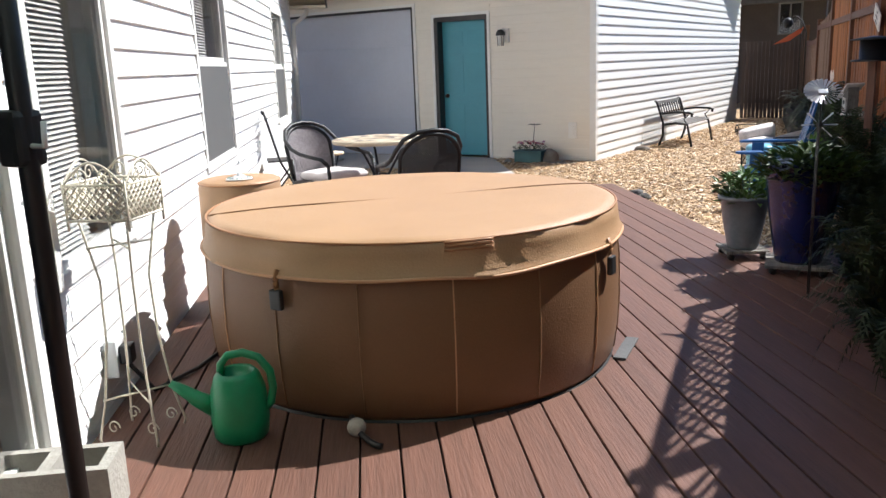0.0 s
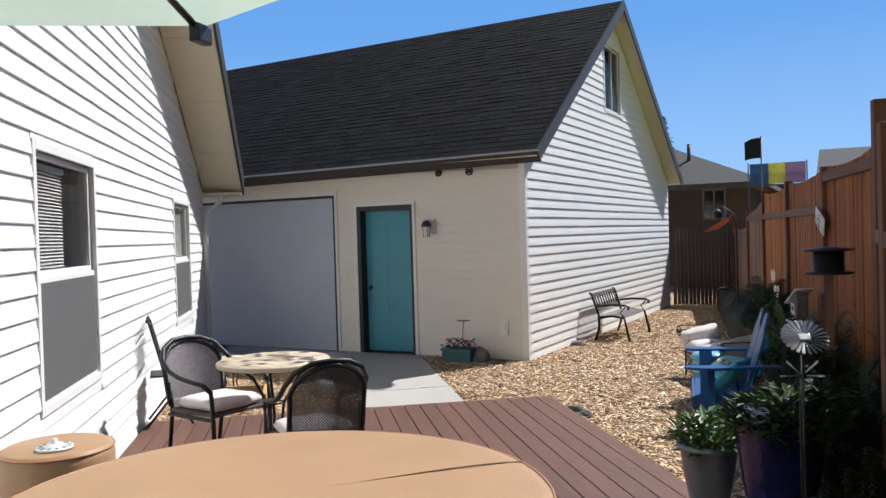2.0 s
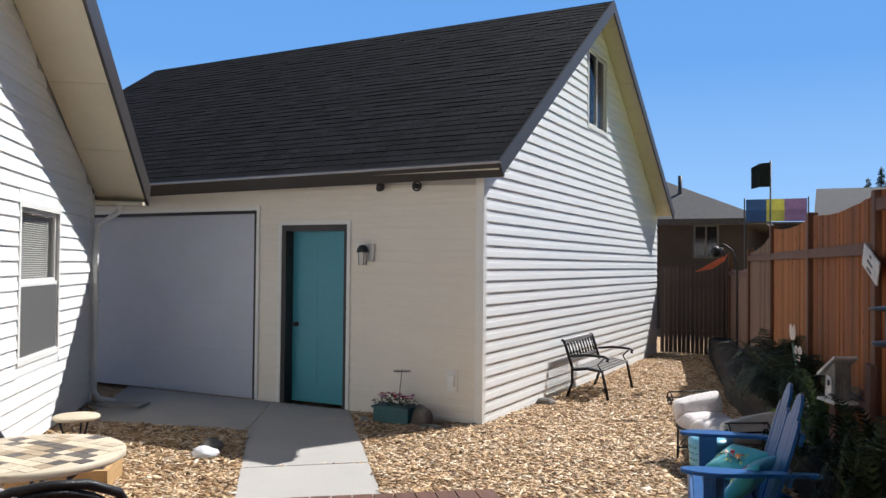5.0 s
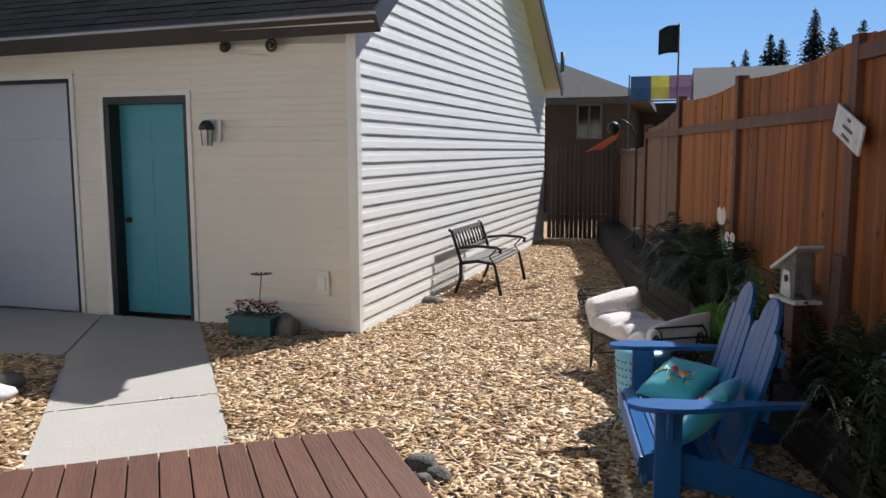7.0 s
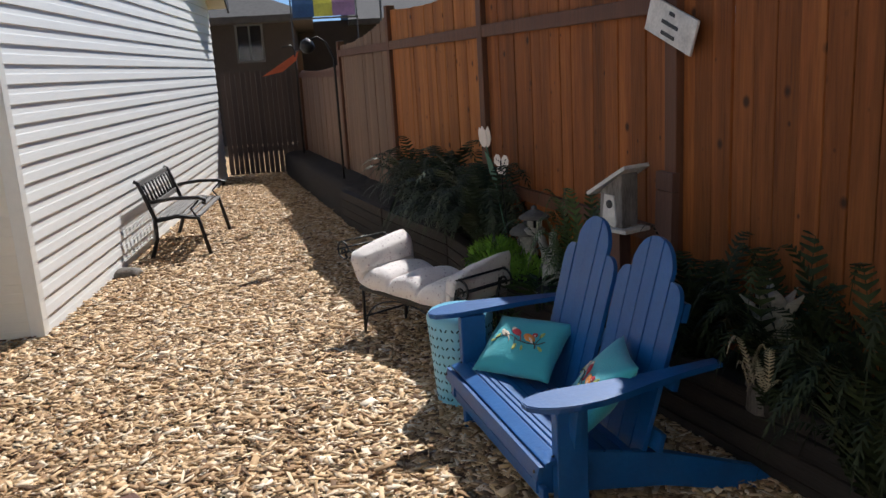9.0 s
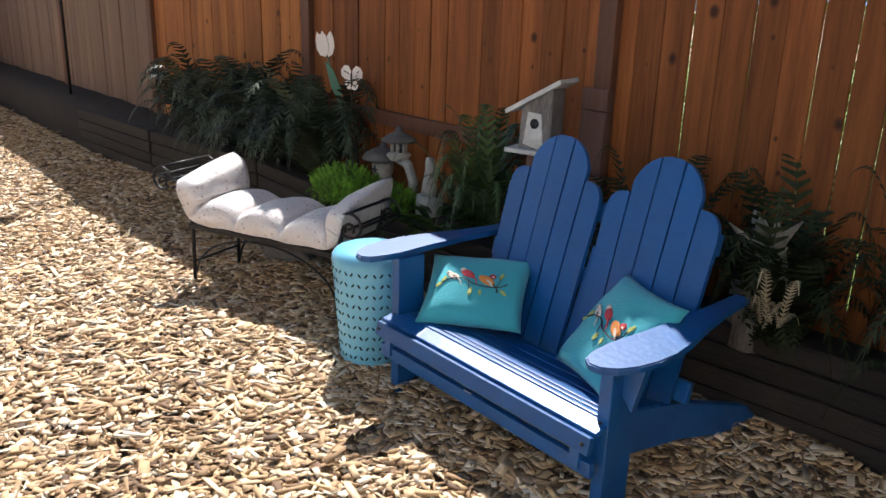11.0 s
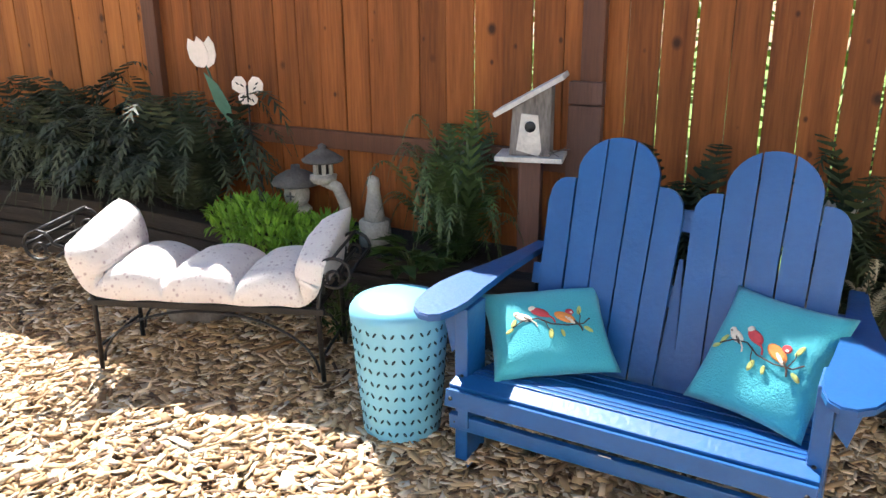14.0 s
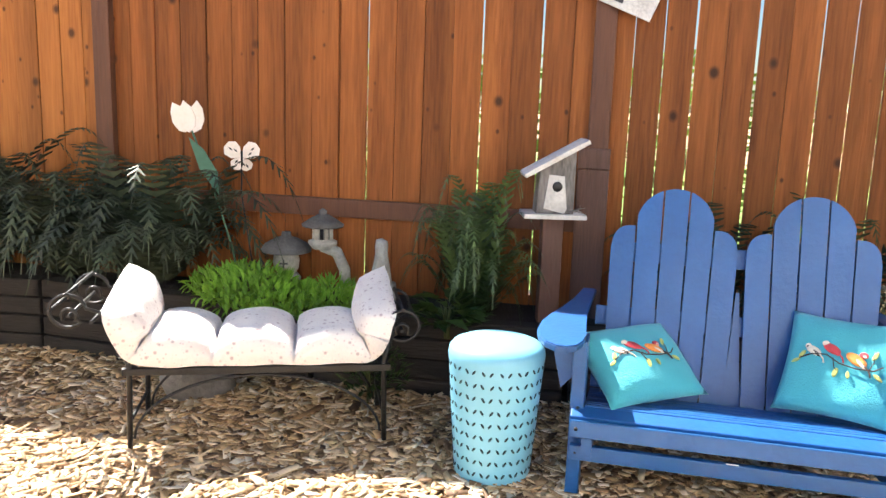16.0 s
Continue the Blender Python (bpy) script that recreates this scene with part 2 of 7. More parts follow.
def tube(bm, pts, rad, seg=8, closed=False, m=None, flat=1.0):
    """A round bar along pts; rad is a number or one per point."""
    pts = [Vector(p) for p in pts]
    n = len(pts)
    rads = rad if isinstance(rad, (list, tuple)) else [rad] * n
    rings = []
    up = None
    for i, p in enumerate(pts):
        a = pts[(i - 1) % n] if (closed or i) else p
        b = pts[(i + 1) % n] if (closed or i < n - 1) else p
        d = (b - a).normalized()
        if up is None:
            up = Vector((0, 0, 1)) if abs(d.z) < 0.9 else Vector((1, 0, 0))
        side = d.cross(up)
        if side.length < 1e-4:
            side = d.cross(Vector((0.3, 1, 0.2)))
        side.normalize()
        up = side.cross(d).normalized()
        ring = []
        for k in range(seg):
            t = 2 * math.pi * k / seg
            q = p + (side * math.cos(t) + up * math.sin(t) * flat) * rads[i]
            ring.append(bm.verts.new(m @ q if m else q))
        rings.append(ring)
    for i in range(n if closed else n - 1):
        a, b = rings[i], rings[(i + 1) % n]
        for k in range(seg):
            f = bm.faces.new((a[k], a[(k + 1) % seg], b[(k + 1) % seg], b[k]))
            f.smooth = True
    if not closed:
        bm.faces.new(rings[0][::-1])
        bm.faces.new(rings[-1])
    return bm


def mesh_of(bm, name, material):
    bmesh.ops.recalc_face_normals(bm, faces=bm.faces)
    me = bpy.data.meshes.new(name)
    bm.to_mesh(me)
    bm.free()
    me.materials.append(material)
    return me


def part(name, bm, material, parent=None, label="", m=None):
    """Links a bmesh as one mesh object, under a thing or a part."""
    me = bm if isinstance(bm, bpy.types.Mesh) else mesh_of(bm, name, material)
    ob = new(name, me)
    if parent:
        ob.parent = parent
    if m:
        ob.matrix_local = m
    return tagged(ob, label)


def thing(name, m, label, category, group="", kind=""):
    """An empty at the base of a thing, which parents its parts."""
    ob = new(name)
    ob.empty_display_size = 0.1
    ob.matrix_basis = m
    return tagged(ob, label, category, group, kind)


def one(name, bm, material, m, label, category, group="", kind=""):
    """A thing of a single mesh."""
    ob = part(name, bm, material)
    ob.matrix_basis = m
    return tagged(ob, label, category, group, kind)


B = bmesh.new

# ---- plan ----
HOUSE = pose(-4.153, 3.783, 0, 0, 0, 37.98)       # x out from the house wall, y along it
SITE = pose(0.396, 0.418, 0, 0, 0, 2.58)          # the deck and all that stands on it
FAR = pose(0.376, 0.355, 0.05, 0, 0, 2.26)        # houses and trees beyond the yard
GX, GY, GB, GL = -4.13, 10.84, 19.2, -13.0        # garage: side wall, front wall, back wall, far end
EAVE, PEAK, PEAKY = 2.74, 5.67, 14.93
DECK = 0.09
SLABS = []


def pieces(a0, a1, z0, z1, openings):
    """The stretches of a course from a0 to a1 that no opening cuts."""
    runs = [(a0, a1)]
    for b0, b1, w0, w1 in openings:
        if z1 > w0 + 0.005 and z0 < w1 - 0.005:
            cut = []
            for r0, r1 in runs:
                if b1 <= r0 or b0 >= r1:
                    cut.append((r0, r1))
                else:
                    if b0 - r0 > 0.01:
                        cut.append((r0, b0))
                    if r1 - b1 > 0.01:
                        cut.append((b1, r1))
            runs = cut
    return runs


def siding(wall, a0, a1, z0, limit, openings, step, material, m):
    """Lapped boards on a wall: local x runs along the wall, y out of it. limit(a) is the height at which the wall ends."""
    z = z0
    top = max(limit(a0 + (a1 - a0) * i / 60) for i in range(61))
    while z < top:
        for r0, r1 in pieces(a0, a1, z, z + step, openings):
            # clip the course against the roof slope
            n = 60
            xs = [r0 + (r1 - r0) * i / n for i in range(n + 1)]
            ok = [x for x in xs if limit(x) > z + 0.02]
            if not ok:
                continue
            q0, q1 = ok[0], ok[-1]
            okt = [x for x in xs if limit(x) > z + step]
            t0, t1 = (okt[0], okt[-1]) if okt else ((q0 + q1) / 2 - 0.02, (q0 + q1) / 2 + 0.02)
            bm = B()
            prof = ((0.017, 0.0), (0.018, 0.004), (0.012, step * 0.5), (0.009, step * 0.55), (0.003, step + 0.004))
            vs = []
            for y, dz in prof:
                f = dz / (step + 0.004)
                vs.append((bm.verts.new((q0 + (t0 - q0) * f, y, z + dz)), bm.verts.new((q1 + (t1 - q1) * f, y, z + dz))))
            back = (bm.verts.new((q0, 0.0, z)), bm.verts.new((q1, 0.0, z)))
            bm.faces.new((back[0], back[1], vs[0][1], vs[0][0]))
            for p, q in zip(vs, vs[1:]):
                bm.faces.new((p[0], p[1], q[1], q[0]))
            me = bpy.data.meshes.new("siding_board")
            bm.to_mesh(me)
            bm.free()
            me.materials.append(material)
            ob = part("siding_board", me, material, wall)
            ob.matrix_local = m
        z += step
    for o0, o1, w0, w1 in openings:
        up, low = z0 + step * math.ceil((w1 - z0) / step - 1e-6), z0 + step * math.floor((w0 - z0) / step + 1e-6)
        for s0, s1 in ((w1 + 0.001, up + 0.004), (low + 0.004, w0 - 0.001)):
            if s1 - s0 > 0.008 and s0 > z0:
                bm = B()
                box(bm, o0, o1, 0.0, 0.010, s0, s1)
                part("siding_strip", bm, material, wall, m=m)


def wall_body(bm, a0, a1, z0, limit, openings, thick, m):
    """A wall with its openings cut through it, as blocks between the cuts, with a top that follows the roof."""
    cuts = sorted({a0, a1, *[v for o in openings for v in o[:2]], *[a0 + (a1 - a0) * i / 8 for i in range(9)], *[v for v in KINKS if a0 < v < a1]})
    for c0, c1 in zip(cuts, cuts[1:]):
        mid = (c0 + c1) / 2
        spans = [(z0, None)]
        for b0, b1, w0, w1 in sorted(openings, key=lambda o: o[2]):
            if b0 <= mid <= b1:
                spans = [(z0, w0), (w1, None)]
        for s0, s1 in spans:
            h0, h1 = (limit(c0), limit(c1)) if s1 is None else (s1, s1)
            grow(bm, [m @ Vector(p) for p in ((c0, 0, s0), (c0, 0, h0), (c0, -thick, s0), (c0, -thick, h0),
                                              (c1, 0, s0), (c1, 0, h1), (c1, -thick, s0), (c1, -thick, h1))], BOXFACES)
    return bm


KINKS = []


def sash_window(name, m, w, h, wall, label, slider=False, screen=True, fixed=False):
    """A vinyl window: local x along the wall from 0 to w, y out of it, z from 0 to h."""
    win = thing(name, m, label, "window", kind="structure")
    bm = B()
    f = 0.055
    for x0, x1, z0, z1 in ((-f, 0, -f, h + f), (w, w + f, -f, h + f), (0, w, h, h + f), (0, w, -f, 0)):
        box(bm, x0, x1, -0.08, 0.026, z0, z1, bevel=0.005)
    part("window_frame", bm, TRIM, win, "white vinyl frame")
    bm = B()
    s = 0.035
    halves = ((0, w / 2, 0, h), (w / 2, w, 0, h)) if slider else ((0, w, 0, h / 2), (0, w, h / 2, h))
    if fixed:
        halves = ((0, w, 0, h),)
    for k, (x0, x1, z0, z1) in enumerate(halves):
        y = -0.012 - 0.02 * k
        for a0, a1, b0, b1 in ((x0, x0 + s, z0, z1), (x1 - s, x1, z0, z1), (x0 + s, x1 - s, z0, z0 + s), (x0 + s, x1 - s, z1 - s, z1)):
            box(bm, a0, a1, y - 0.02, y + 0.02, b0, b1, bevel=0.004)
    part("sash", bm, TRIM, win)
    for k, (x0, x1, z0, z1) in enumerate(halves):
        bm = B()
        y = -0.012 - 0.02 * k
        box(bm, x0 + s, x1 - s, y - 0.004, y + 0.004, z0 + s, z1 - s)
        pane = part("pane", bm, PANE, win)
        pane.visible_shadow = False
    if screen:
        bm = B()
        x0, x1, z0, z1 = halves[0]
        box(bm, x0 + s * 0.6, x1 - s * 0.6, 0.010, 0.012, z0 + s * 0.6, z1 - s)
        part("insect_screen", bm, SCREEN, win, "grey insect screen")
    return win


def blind(m, w, h, label):
    b = thing("window_blind", m, label, "blind")
    n = int(h / 0.021)
    bm = B()
    box(bm, 0, w, -0.010, 0.010, -0.003, 0.0, pose(0, 0, 0, -40, 0, 0))
    me = mesh_of(bm, "slat", BLINDMAT)
    for i in range(n):
        part("slat", me, BLINDMAT, b, m=pose(0, 0, h - 0.021 * (i + 1)))
    bm = B()
    box(bm, 0, w, -0.02, 0.02, h - 0.03, h + 0.01, bevel=0.004)
    part("headrail", bm, BLINDMAT, b)
    return b


PANE = bpy.data.materials.new("window glass")
PANE.use_nodes = True
_n = PANE.node_tree.nodes
_n["Principled BSDF"].inputs["Base Color"].default_value = (0.02, 0.022, 0.024, 1)
_n["Principled BSDF"].inputs["Roughness"].default_value = 0.03
_n["Principled BSDF"].inputs["IOR"].default_value = 1.9
_t, _m = _n.new("ShaderNodeBsdfTransparent"), _n.new("ShaderNodeMixShader")
_m.inputs[0].default_value = 0.28
PANE.node_tree.links.new(_t.outputs[0], _m.inputs[1])
PANE.node_tree.links.new(_n["Principled BSDF"].outputs[0], _m.inputs[2])
PANE.node_tree.links.new(_m.outputs[0], _n["Material Output"].inputs[0])
SCREEN = bpy.data.materials.new("insect screen")
SCREEN.use_nodes = True
_n = SCREEN.node_tree.nodes
_n["Principled BSDF"].inputs["Base Color"].default_value = (0.16, 0.16, 0.155, 1)
_t, _m = _n.new("ShaderNodeBsdfTransparent"), _n.new("ShaderNodeMixShader")
_m.inputs[0].default_value = 0.7
SCREEN.node_tree.links.new(_t.outputs[0], _m.inputs[1])
SCREEN.node_tree.links.new(_n["Principled BSDF"].outputs[0], _m.inputs[2])
SCREEN.node_tree.links.new(_m.outputs[0], _n["Material Output"].inputs[0])
BLINDMAT = mat("white blind slats", (0.74, 0.73, 0.68), 0.5, 0.03, 4)
ROOM = mat("dim room wall", (0.45, 0.43, 0.37), 0.9, 0.1, 2)

# ---- ground ----
bm = B()
grow(bm, [(-400, -400, -0.06), (400, -400, -0.06), (400, 400, -0.06), (-400, 400, -0.06)], [(0, 1, 2, 3)])
tagged(part("ground", bm, SOIL), "bare brown bark-covered ground", "ground", kind="structure")

# deck: boards run along the house
DECKX0, DECKX1, DECKY0, DECKY1 = 0.04, 3.80, -11.0, 2.82
bm = B()
prism(bm, [(DECKX0 + 0.02, DECKY0), (DECKX1 - 0.03, -3.5), (DECKX1 - 0.03, DECKY1 - 0.03), (DECKX0 + 0.02, DECKY1 - 0.03)], -0.055, DECK - 0.034)
deck = one("deck", bm, DECKCORE, HOUSE, "red-brown stained timber deck beside the house", "deck", kind="structure")
BOARD = 0.14
nb = int((DECKX1 - DECKX0) / BOARD)
BOARD = (DECKX1 - DECKX0) / nb
for i in range(nb + 8):
    # boards stop short of the fence, which crosses them at a slant
    x = DECKX0 + i * BOARD
    y0 = max(DECKY0, float(np.interp(x, [0.0, 2.45, 3.76, 4.40, 4.85], [DECKY0, -5.6, -3.55, -2.1, -0.75])))
    y1 = DECKY1 if i < nb else -0.45
    if y1 - y0 < 0.2:
        continue
    bm = B()
    box(bm, 0.004, BOARD - 0.004, y0, y1, DECK - 0.032, DECK, bevel=0.004)
    part("deck_board", bm, DECKWOOD, deck, m=pose(x, 0, random.uniform(-0.0015, 0.0015)))

# concrete walk from the deck to the garage doors
walkway = thing("pavement", Matrix.Identity(4), "pale concrete walkway with joints", "pavement", kind="structure")


def slab(points, z0, z1):
    bm = B()
    SLABS.append(points)
    prism(bm, points, z0, z1, bevel=0.008)
    return part("concrete_slab", bm, CONCRETE, walkway)


def lerp(a, b, f):
    return (a[0] + (b[0] - a[0]) * f, a[1] + (b[1] - a[1]) * f)


R0, R1, L0, L1 = (-3.60, 7.99), (-5.77, 10.80), (-4.42, 7.33), (-6.04, 9.38)
slab([R0, lerp(R0, R1, 0.30), lerp(L0, L1, 0.40), L0][::-1], -0.08, 0.012)
slab([lerp(R0, R1, 0.304), R1, (-6.9, 10.80), L1, lerp(L0, L1, 0.404)][::-1], -0.08, 0.010)
slab([(-6.905, 10.80), (-9.35, 10.80), (-7.90, 8.90), (-6.046, 9.372)], -0.08, 0.008)

# ---- house ----
SLOPE_H, RAKE_H = 0.457, 0.58


def house_top(u):
    return 2.60 + SLOPE_H * (7.5 - u) if u > -2 else 2.60 + SLOPE_H * (11.5 + u)


WIN_H = [(-5.15, -3.19, 0.20, 2.25), (-2.87, -1.98, 0.74, 2.25), (0.00, 1.25, 0.80, 2.24), (4.86, 6.06, 0.81, 2.17)]
ALONG = pose(0, 0, 0, 0, 0, 90) @ Matrix.Diagonal((1, -1, 1, 1))    # x along the wall, y out of it
KINKS = [-2.0]
bm = B()
wall_body(bm, -12.0, 7.5, -0.2, house_top, WIN_H, 0.14, ALONG)
house = one("wall_west", bm, WALLCORE, HOUSE, "house wall in white lapped vinyl siding", "wall", kind="structure")
siding(house, -12.0, 7.48, 0.02, house_top, [(a - 0.055, b + 0.055, c - 0.055, d + 0.055) for a, b, c, d in WIN_H], 0.1285, SIDING, ALONG)
for k, (a, b, c, d) in enumerate(WIN_H):
    if k:
        sash_window(f"window_{k}", HOUSE @ ALONG @ pose(a, -0.005, c), b - a, d - c, house, "white vinyl window with a blind behind the glass", fixed=k == 1, screen=k > 1)
    else:
        sash_window("door_3", HOUSE @ ALONG @ pose(a, -0.005, c), b - a, d - c, house, "sliding glass patio door in a white vinyl frame", slider=True, screen=False)
blind(HOUSE @ ALONG @ pose(-2.84, -0.075, 0.76), 0.56, 1.46, "white venetian blind behind the window glass")
blind(HOUSE @ ALONG @ pose(0.05, -0.075, 0.86), 0.74, 1.32, "white venetian blind behind the window glass")
blind(HOUSE @ ALONG @ pose(4.90, -0.075, 1.50), 1.10, 0.65, "white venetian blind behind the upper pane")
# the far wall of the house, rooms behind, and corner trim
bm = B()
box(bm, -6.0, -0.14, 7.36, 7.5, -0.2, 2.5)
one("wall_north", bm, SIDING, HOUSE, "white house end wall", "wall", kind="structure")
bm = B()
box(bm, -3.2, -3.1, -12.0, 7.36, -0.2, 6.5)
box(bm, -3.1, -0.14, 2.6, 2.7, -0.2, 4.0)
box(bm, -3.1, -0.14, -12.0, 7.36, 2.42, 2.5)
one("wall_inner", bm, ROOM, HOUSE, "dim room walls behind the windows", "wall", kind="structure")
bm = B()
box(bm, -0.08, 0.028, 7.43, 7.528, -0.05, 2.5, bevel=0.004)
one("trim_corner", bm, TRIM, HOUSE, "white vinyl corner post", "trim", kind="structure")


def roof_plane(name, m, w, length, thick, material, label):
    """A roof slab: local x along the eave, y up the slope, z out."""
    bm = B()
    box(bm, 0, w, 0, length, -thick, 0)
    return one(name, bm, material, m, label, "roof", kind="structure")


# house roof: the rake hangs over the wall
hl = math.hypot(10.3, 10.3 * SLOPE_H)
pitch_h = math.degrees(math.atan(SLOPE_H))
HROOF = HOUSE @ pose(RAKE_H, 7.85, 2.61, 0, 0, 180) @ pose(0, 0, 0, pitch_h, 0, 0)
roof_plane("roof_house", HROOF @ pose(0, 0, 0.02), 9.0, hl, 0.06, SHINGLE, "charcoal asphalt shingle roof of the house")
bm = B()
box(bm, -0.03, 0.0, -0.02, hl, -0.23, 0.04)
one("trim_rake_house", bm, FASCIA, HROOF, "dark brown rake board of the house roof", "trim", kind="structure")
bm = B()
box(bm, 0.0, 9.0, -0.025, 0.0, -0.16, 0.03)
one("trim_eave_house", bm, FASCIA, HROOF, "dark brown eave board of the house roof", "trim", kind="structure")
bm = B()
box(bm, 0.004, RAKE_H - 0.02, 0, hl, -0.195, -0.187)
soffit = one("soffit_house", bm, SOFFIT, HROOF, "cream soffit panels under the house rake", "soffit", kind="structure")
k = 0.0
while k < hl - 0.1:
    bm = B()
    box(bm, 0.004, RAKE_H - 0.02, k + 0.004, min(hl, k + 1.216), -0.212, -0.197)
    part("soffit_panel", bm, SOFFIT, soffit)
    k += 1.22
bm = B()
box(bm, -RAKE_H + 0.0, 0.0, 7.5, 7.85, 2.38, 2.42)
one("soffit_eave_house", bm, SOFFIT, HOUSE @ pose(RAKE_H, 0, 0), "cream eave return of the house roof", "soffit", kind="structure")

# ---- garage ----
OX, OY = 0.30, 0.27
gs = (PEAK - EAVE) / (PEAKY - (GY - OY))
OB = 0.13
gb = (PEAK - EAVE) / (GB + OB - PEAKY)


def garage_top(a):
    """Wall height under the roof along the gable, a from the front wall."""
    y = GY + a
    return EAVE - 0.06 + (gs * (y - GY + OY) if y < PEAKY else gb * (GB + OB - y))


GFRONT = pose(GX, GY, 0, 0, 0, 180)                # x to the far end, y out
GSIDE = Matrix.Translation((GX, GY, 0)) @ ALONG     # x to the back, y out
DOORS = [(5.84 + GX, 6.79 + GX, -0.2, 2.15), (7.18 + GX, 12.0 + GX, -0.2, 2.34)]
KINKS = []
bm = B()
wall_body(bm, 0.14, GX - GL, -0.2, lambda a: 2.72, DOORS, 0.14, Matrix.Identity(4))
front = one("wall_garage_front", bm, WALLCORE, GFRONT, "garage front wall in cream lapped vinyl siding", "wall", kind="structure")
siding(front, 0.03, GX - GL, -0.02, lambda a: 2.66, [(a - 0.045, b + 0.045, c, d + 0.045) for a, b, c, d in DOORS], 0.1285, CREAM, Matrix.Identity(4))
KINKS = [PEAKY - GY]
GWIN = [(14.58 - GY, 15.52 - GY, 3.79, 4.92)]
bm = B()
wall_body(bm, 0.0, GB - GY, -0.2, garage_top, GWIN, 0.14, ALONG)
side = one("wall_garage_side", bm, WALLCORE, pose(GX, GY, 0), "garage gable wall in white lapped vinyl siding", "wall", kind="structure")
siding(side, 0.03, GB - GY, -0.02, garage_top, [(a - 0.055, b + 0.055, c - 0.055, d + 0.055) for a, b, c, d in GWIN], 0.1285, SIDING, ALONG)
sash_window("window_4", GSIDE @ pose(GWIN[0][0], -0.005, GWIN[0][2]), 0.94, 1.13, side, "white vinyl sliding window in the gable", slider=True, screen=False)
bm = B()
box(bm, GL, GX - 0.14, GB - 0.14, GB, -0.2, 2.7)
one("wall_garage_back", bm, SIDING, Matrix.Identity(4), "garage back wall", "wall", kind="structure")
bm = B()
box(bm, GL, GL + 0.14, GY, GB, -0.2, 2.7)
one("wall_garage_end", bm, SIDING, Matrix.Identity(4), "garage end wall", "wall", kind="structure")
bm = B()
box(bm, GL + 0.14, GX - 0.14, GY + 0.14, GB - 0.14, 2.6, 2.7)
one("ceiling", bm, ROOM, Matrix.Identity(4), "garage loft floor", "ceiling", kind="structure")
bm = B()
box(bm, GX - 0.07, GX + 0.024, GY - 0.024, GY + 0.07, -0.05, 2.68, bevel=0.004)
one("trim_garage_corner", bm, TRIM, Matrix.Identity(4), "white vinyl corner post of the garage", "trim", kind="structure")
gl = math.hypot(PEAKY - GY + OY, PEAK - EAVE)
SETTLE = pose(GX + OX, 0, EAVE) @ pose(0, 0, 0, 0, -0.6, 0) @ pose(-GX - OX, 0, -EAVE)     # the ridge falls a little to the far end
GROOF = SETTLE @ pose(GL - 0.3, GY - OY, EAVE, math.degrees(math.atan(gs)), 0, 0)
W = GX + OX - GL + 0.3
groof = roof_plane("roof_garage", GROOF @ pose(0, 0, 0.02), W, gl, 0.05, SHINGLE, "charcoal asphalt shingle roof of the garage")
bl = math.hypot(GB + OB - PEAKY, PEAK - EAVE)
BROOF = SETTLE @ pose(GX + OX, GB + OB, EAVE, 0, 0, 180) @ pose(0, 0, 0, math.degrees(math.atan(gb)), 0, 0)
roof_plane("roof_garage_back", BROOF @ pose(0, 0, 0.02), W, bl, 0.05, SHINGLE, "back slope of the garage roof")
bm = B()
box(bm, -0.03, W + 0.03, -0.03, 0.0, -0.15, 0.03)
one("trim_eave", bm, FASCIA, GROOF, "dark brown gutter board along the garage eave", "trim", kind="structure")
bm = B()
box(bm, -0.035, W + 0.035, -0.042, -0.031, 0.012, 0.030)
one("trim_drip_edge", bm, mat("pale metal drip edge", (0.42, 0.41, 0.40), 0.4, 0.1, 5, metal=0.4), GROOF, "thin pale metal edge along the garage gutter", "trim", kind="structure")
bm = B()
box(bm, W, W + 0.025, -0.02, gl, -0.13, 0.03)
one("trim_rake", bm, FASCIA, GROOF, "dark brown rake board of the garage gable", "trim", kind="structure")
bm = B()
box(bm, -0.025, 0.0, -0.02, bl, -0.13, 0.03)
one("trim_rake_back", bm, FASCIA, BROOF, "dark brown rake board of the garage gable", "trim", kind="structure")
bm = B()
box(bm, W - OX - 0.02, W, 0.0, gl, -0.06, -0.05)
one("soffit_rake", bm, SOFFIT, GROOF, "cream soffit under the garage rake", "soffit", kind="structure")
bm = B()
k = 0.0
while k < bl - 0.1:
    box(bm, 0.003, OX + 0.02, k + 0.004, min(bl, k + 1.216), -0.06, -0.05)
    k += 1.22
one("soffit_rake_back", bm, SOFFIT, BROOF, "cream soffit panels under the garage rake", "soffit", kind="structure")
bm = B()
box(bm, GL, GX + OX, GY - OY, GY, EAVE - 0.07, EAVE - 0.055)
one("soffit_eave", bm, SOFFIT, Matrix.Identity(4), "cream soffit under the garage eave", "soffit", kind="structure")

# doors
door = thing("door_1", GFRONT @ pose(DOORS[0][0], 0, 0), "teal six-panel garage side door in a dark frame", "door", kind="structure")
w = DOORS[0][1] - DOORS[0][0]
bm = B()
for x0, x1, z0, z1 in ((0, 0.045, -0.02, 2.15), (w - 0.060, w, -0.02, 2.15), (0.045, w - 0.060, 2.08, 2.15)):
    box(bm, x0, x1, -0.20, 0.02, z0, z1)
part("door_frame", bm, DOORFRAME, door, "dark brown frame")
bm = B()
for x0, x1, z0, z1 in ((-0.045, 0, 0.0, 2.195), (w, w + 0.045, 0.0, 2.195), (0, w, 2.15, 2.195)):
    box(bm, x0, x1, 0.0, 0.03, z0, z1)
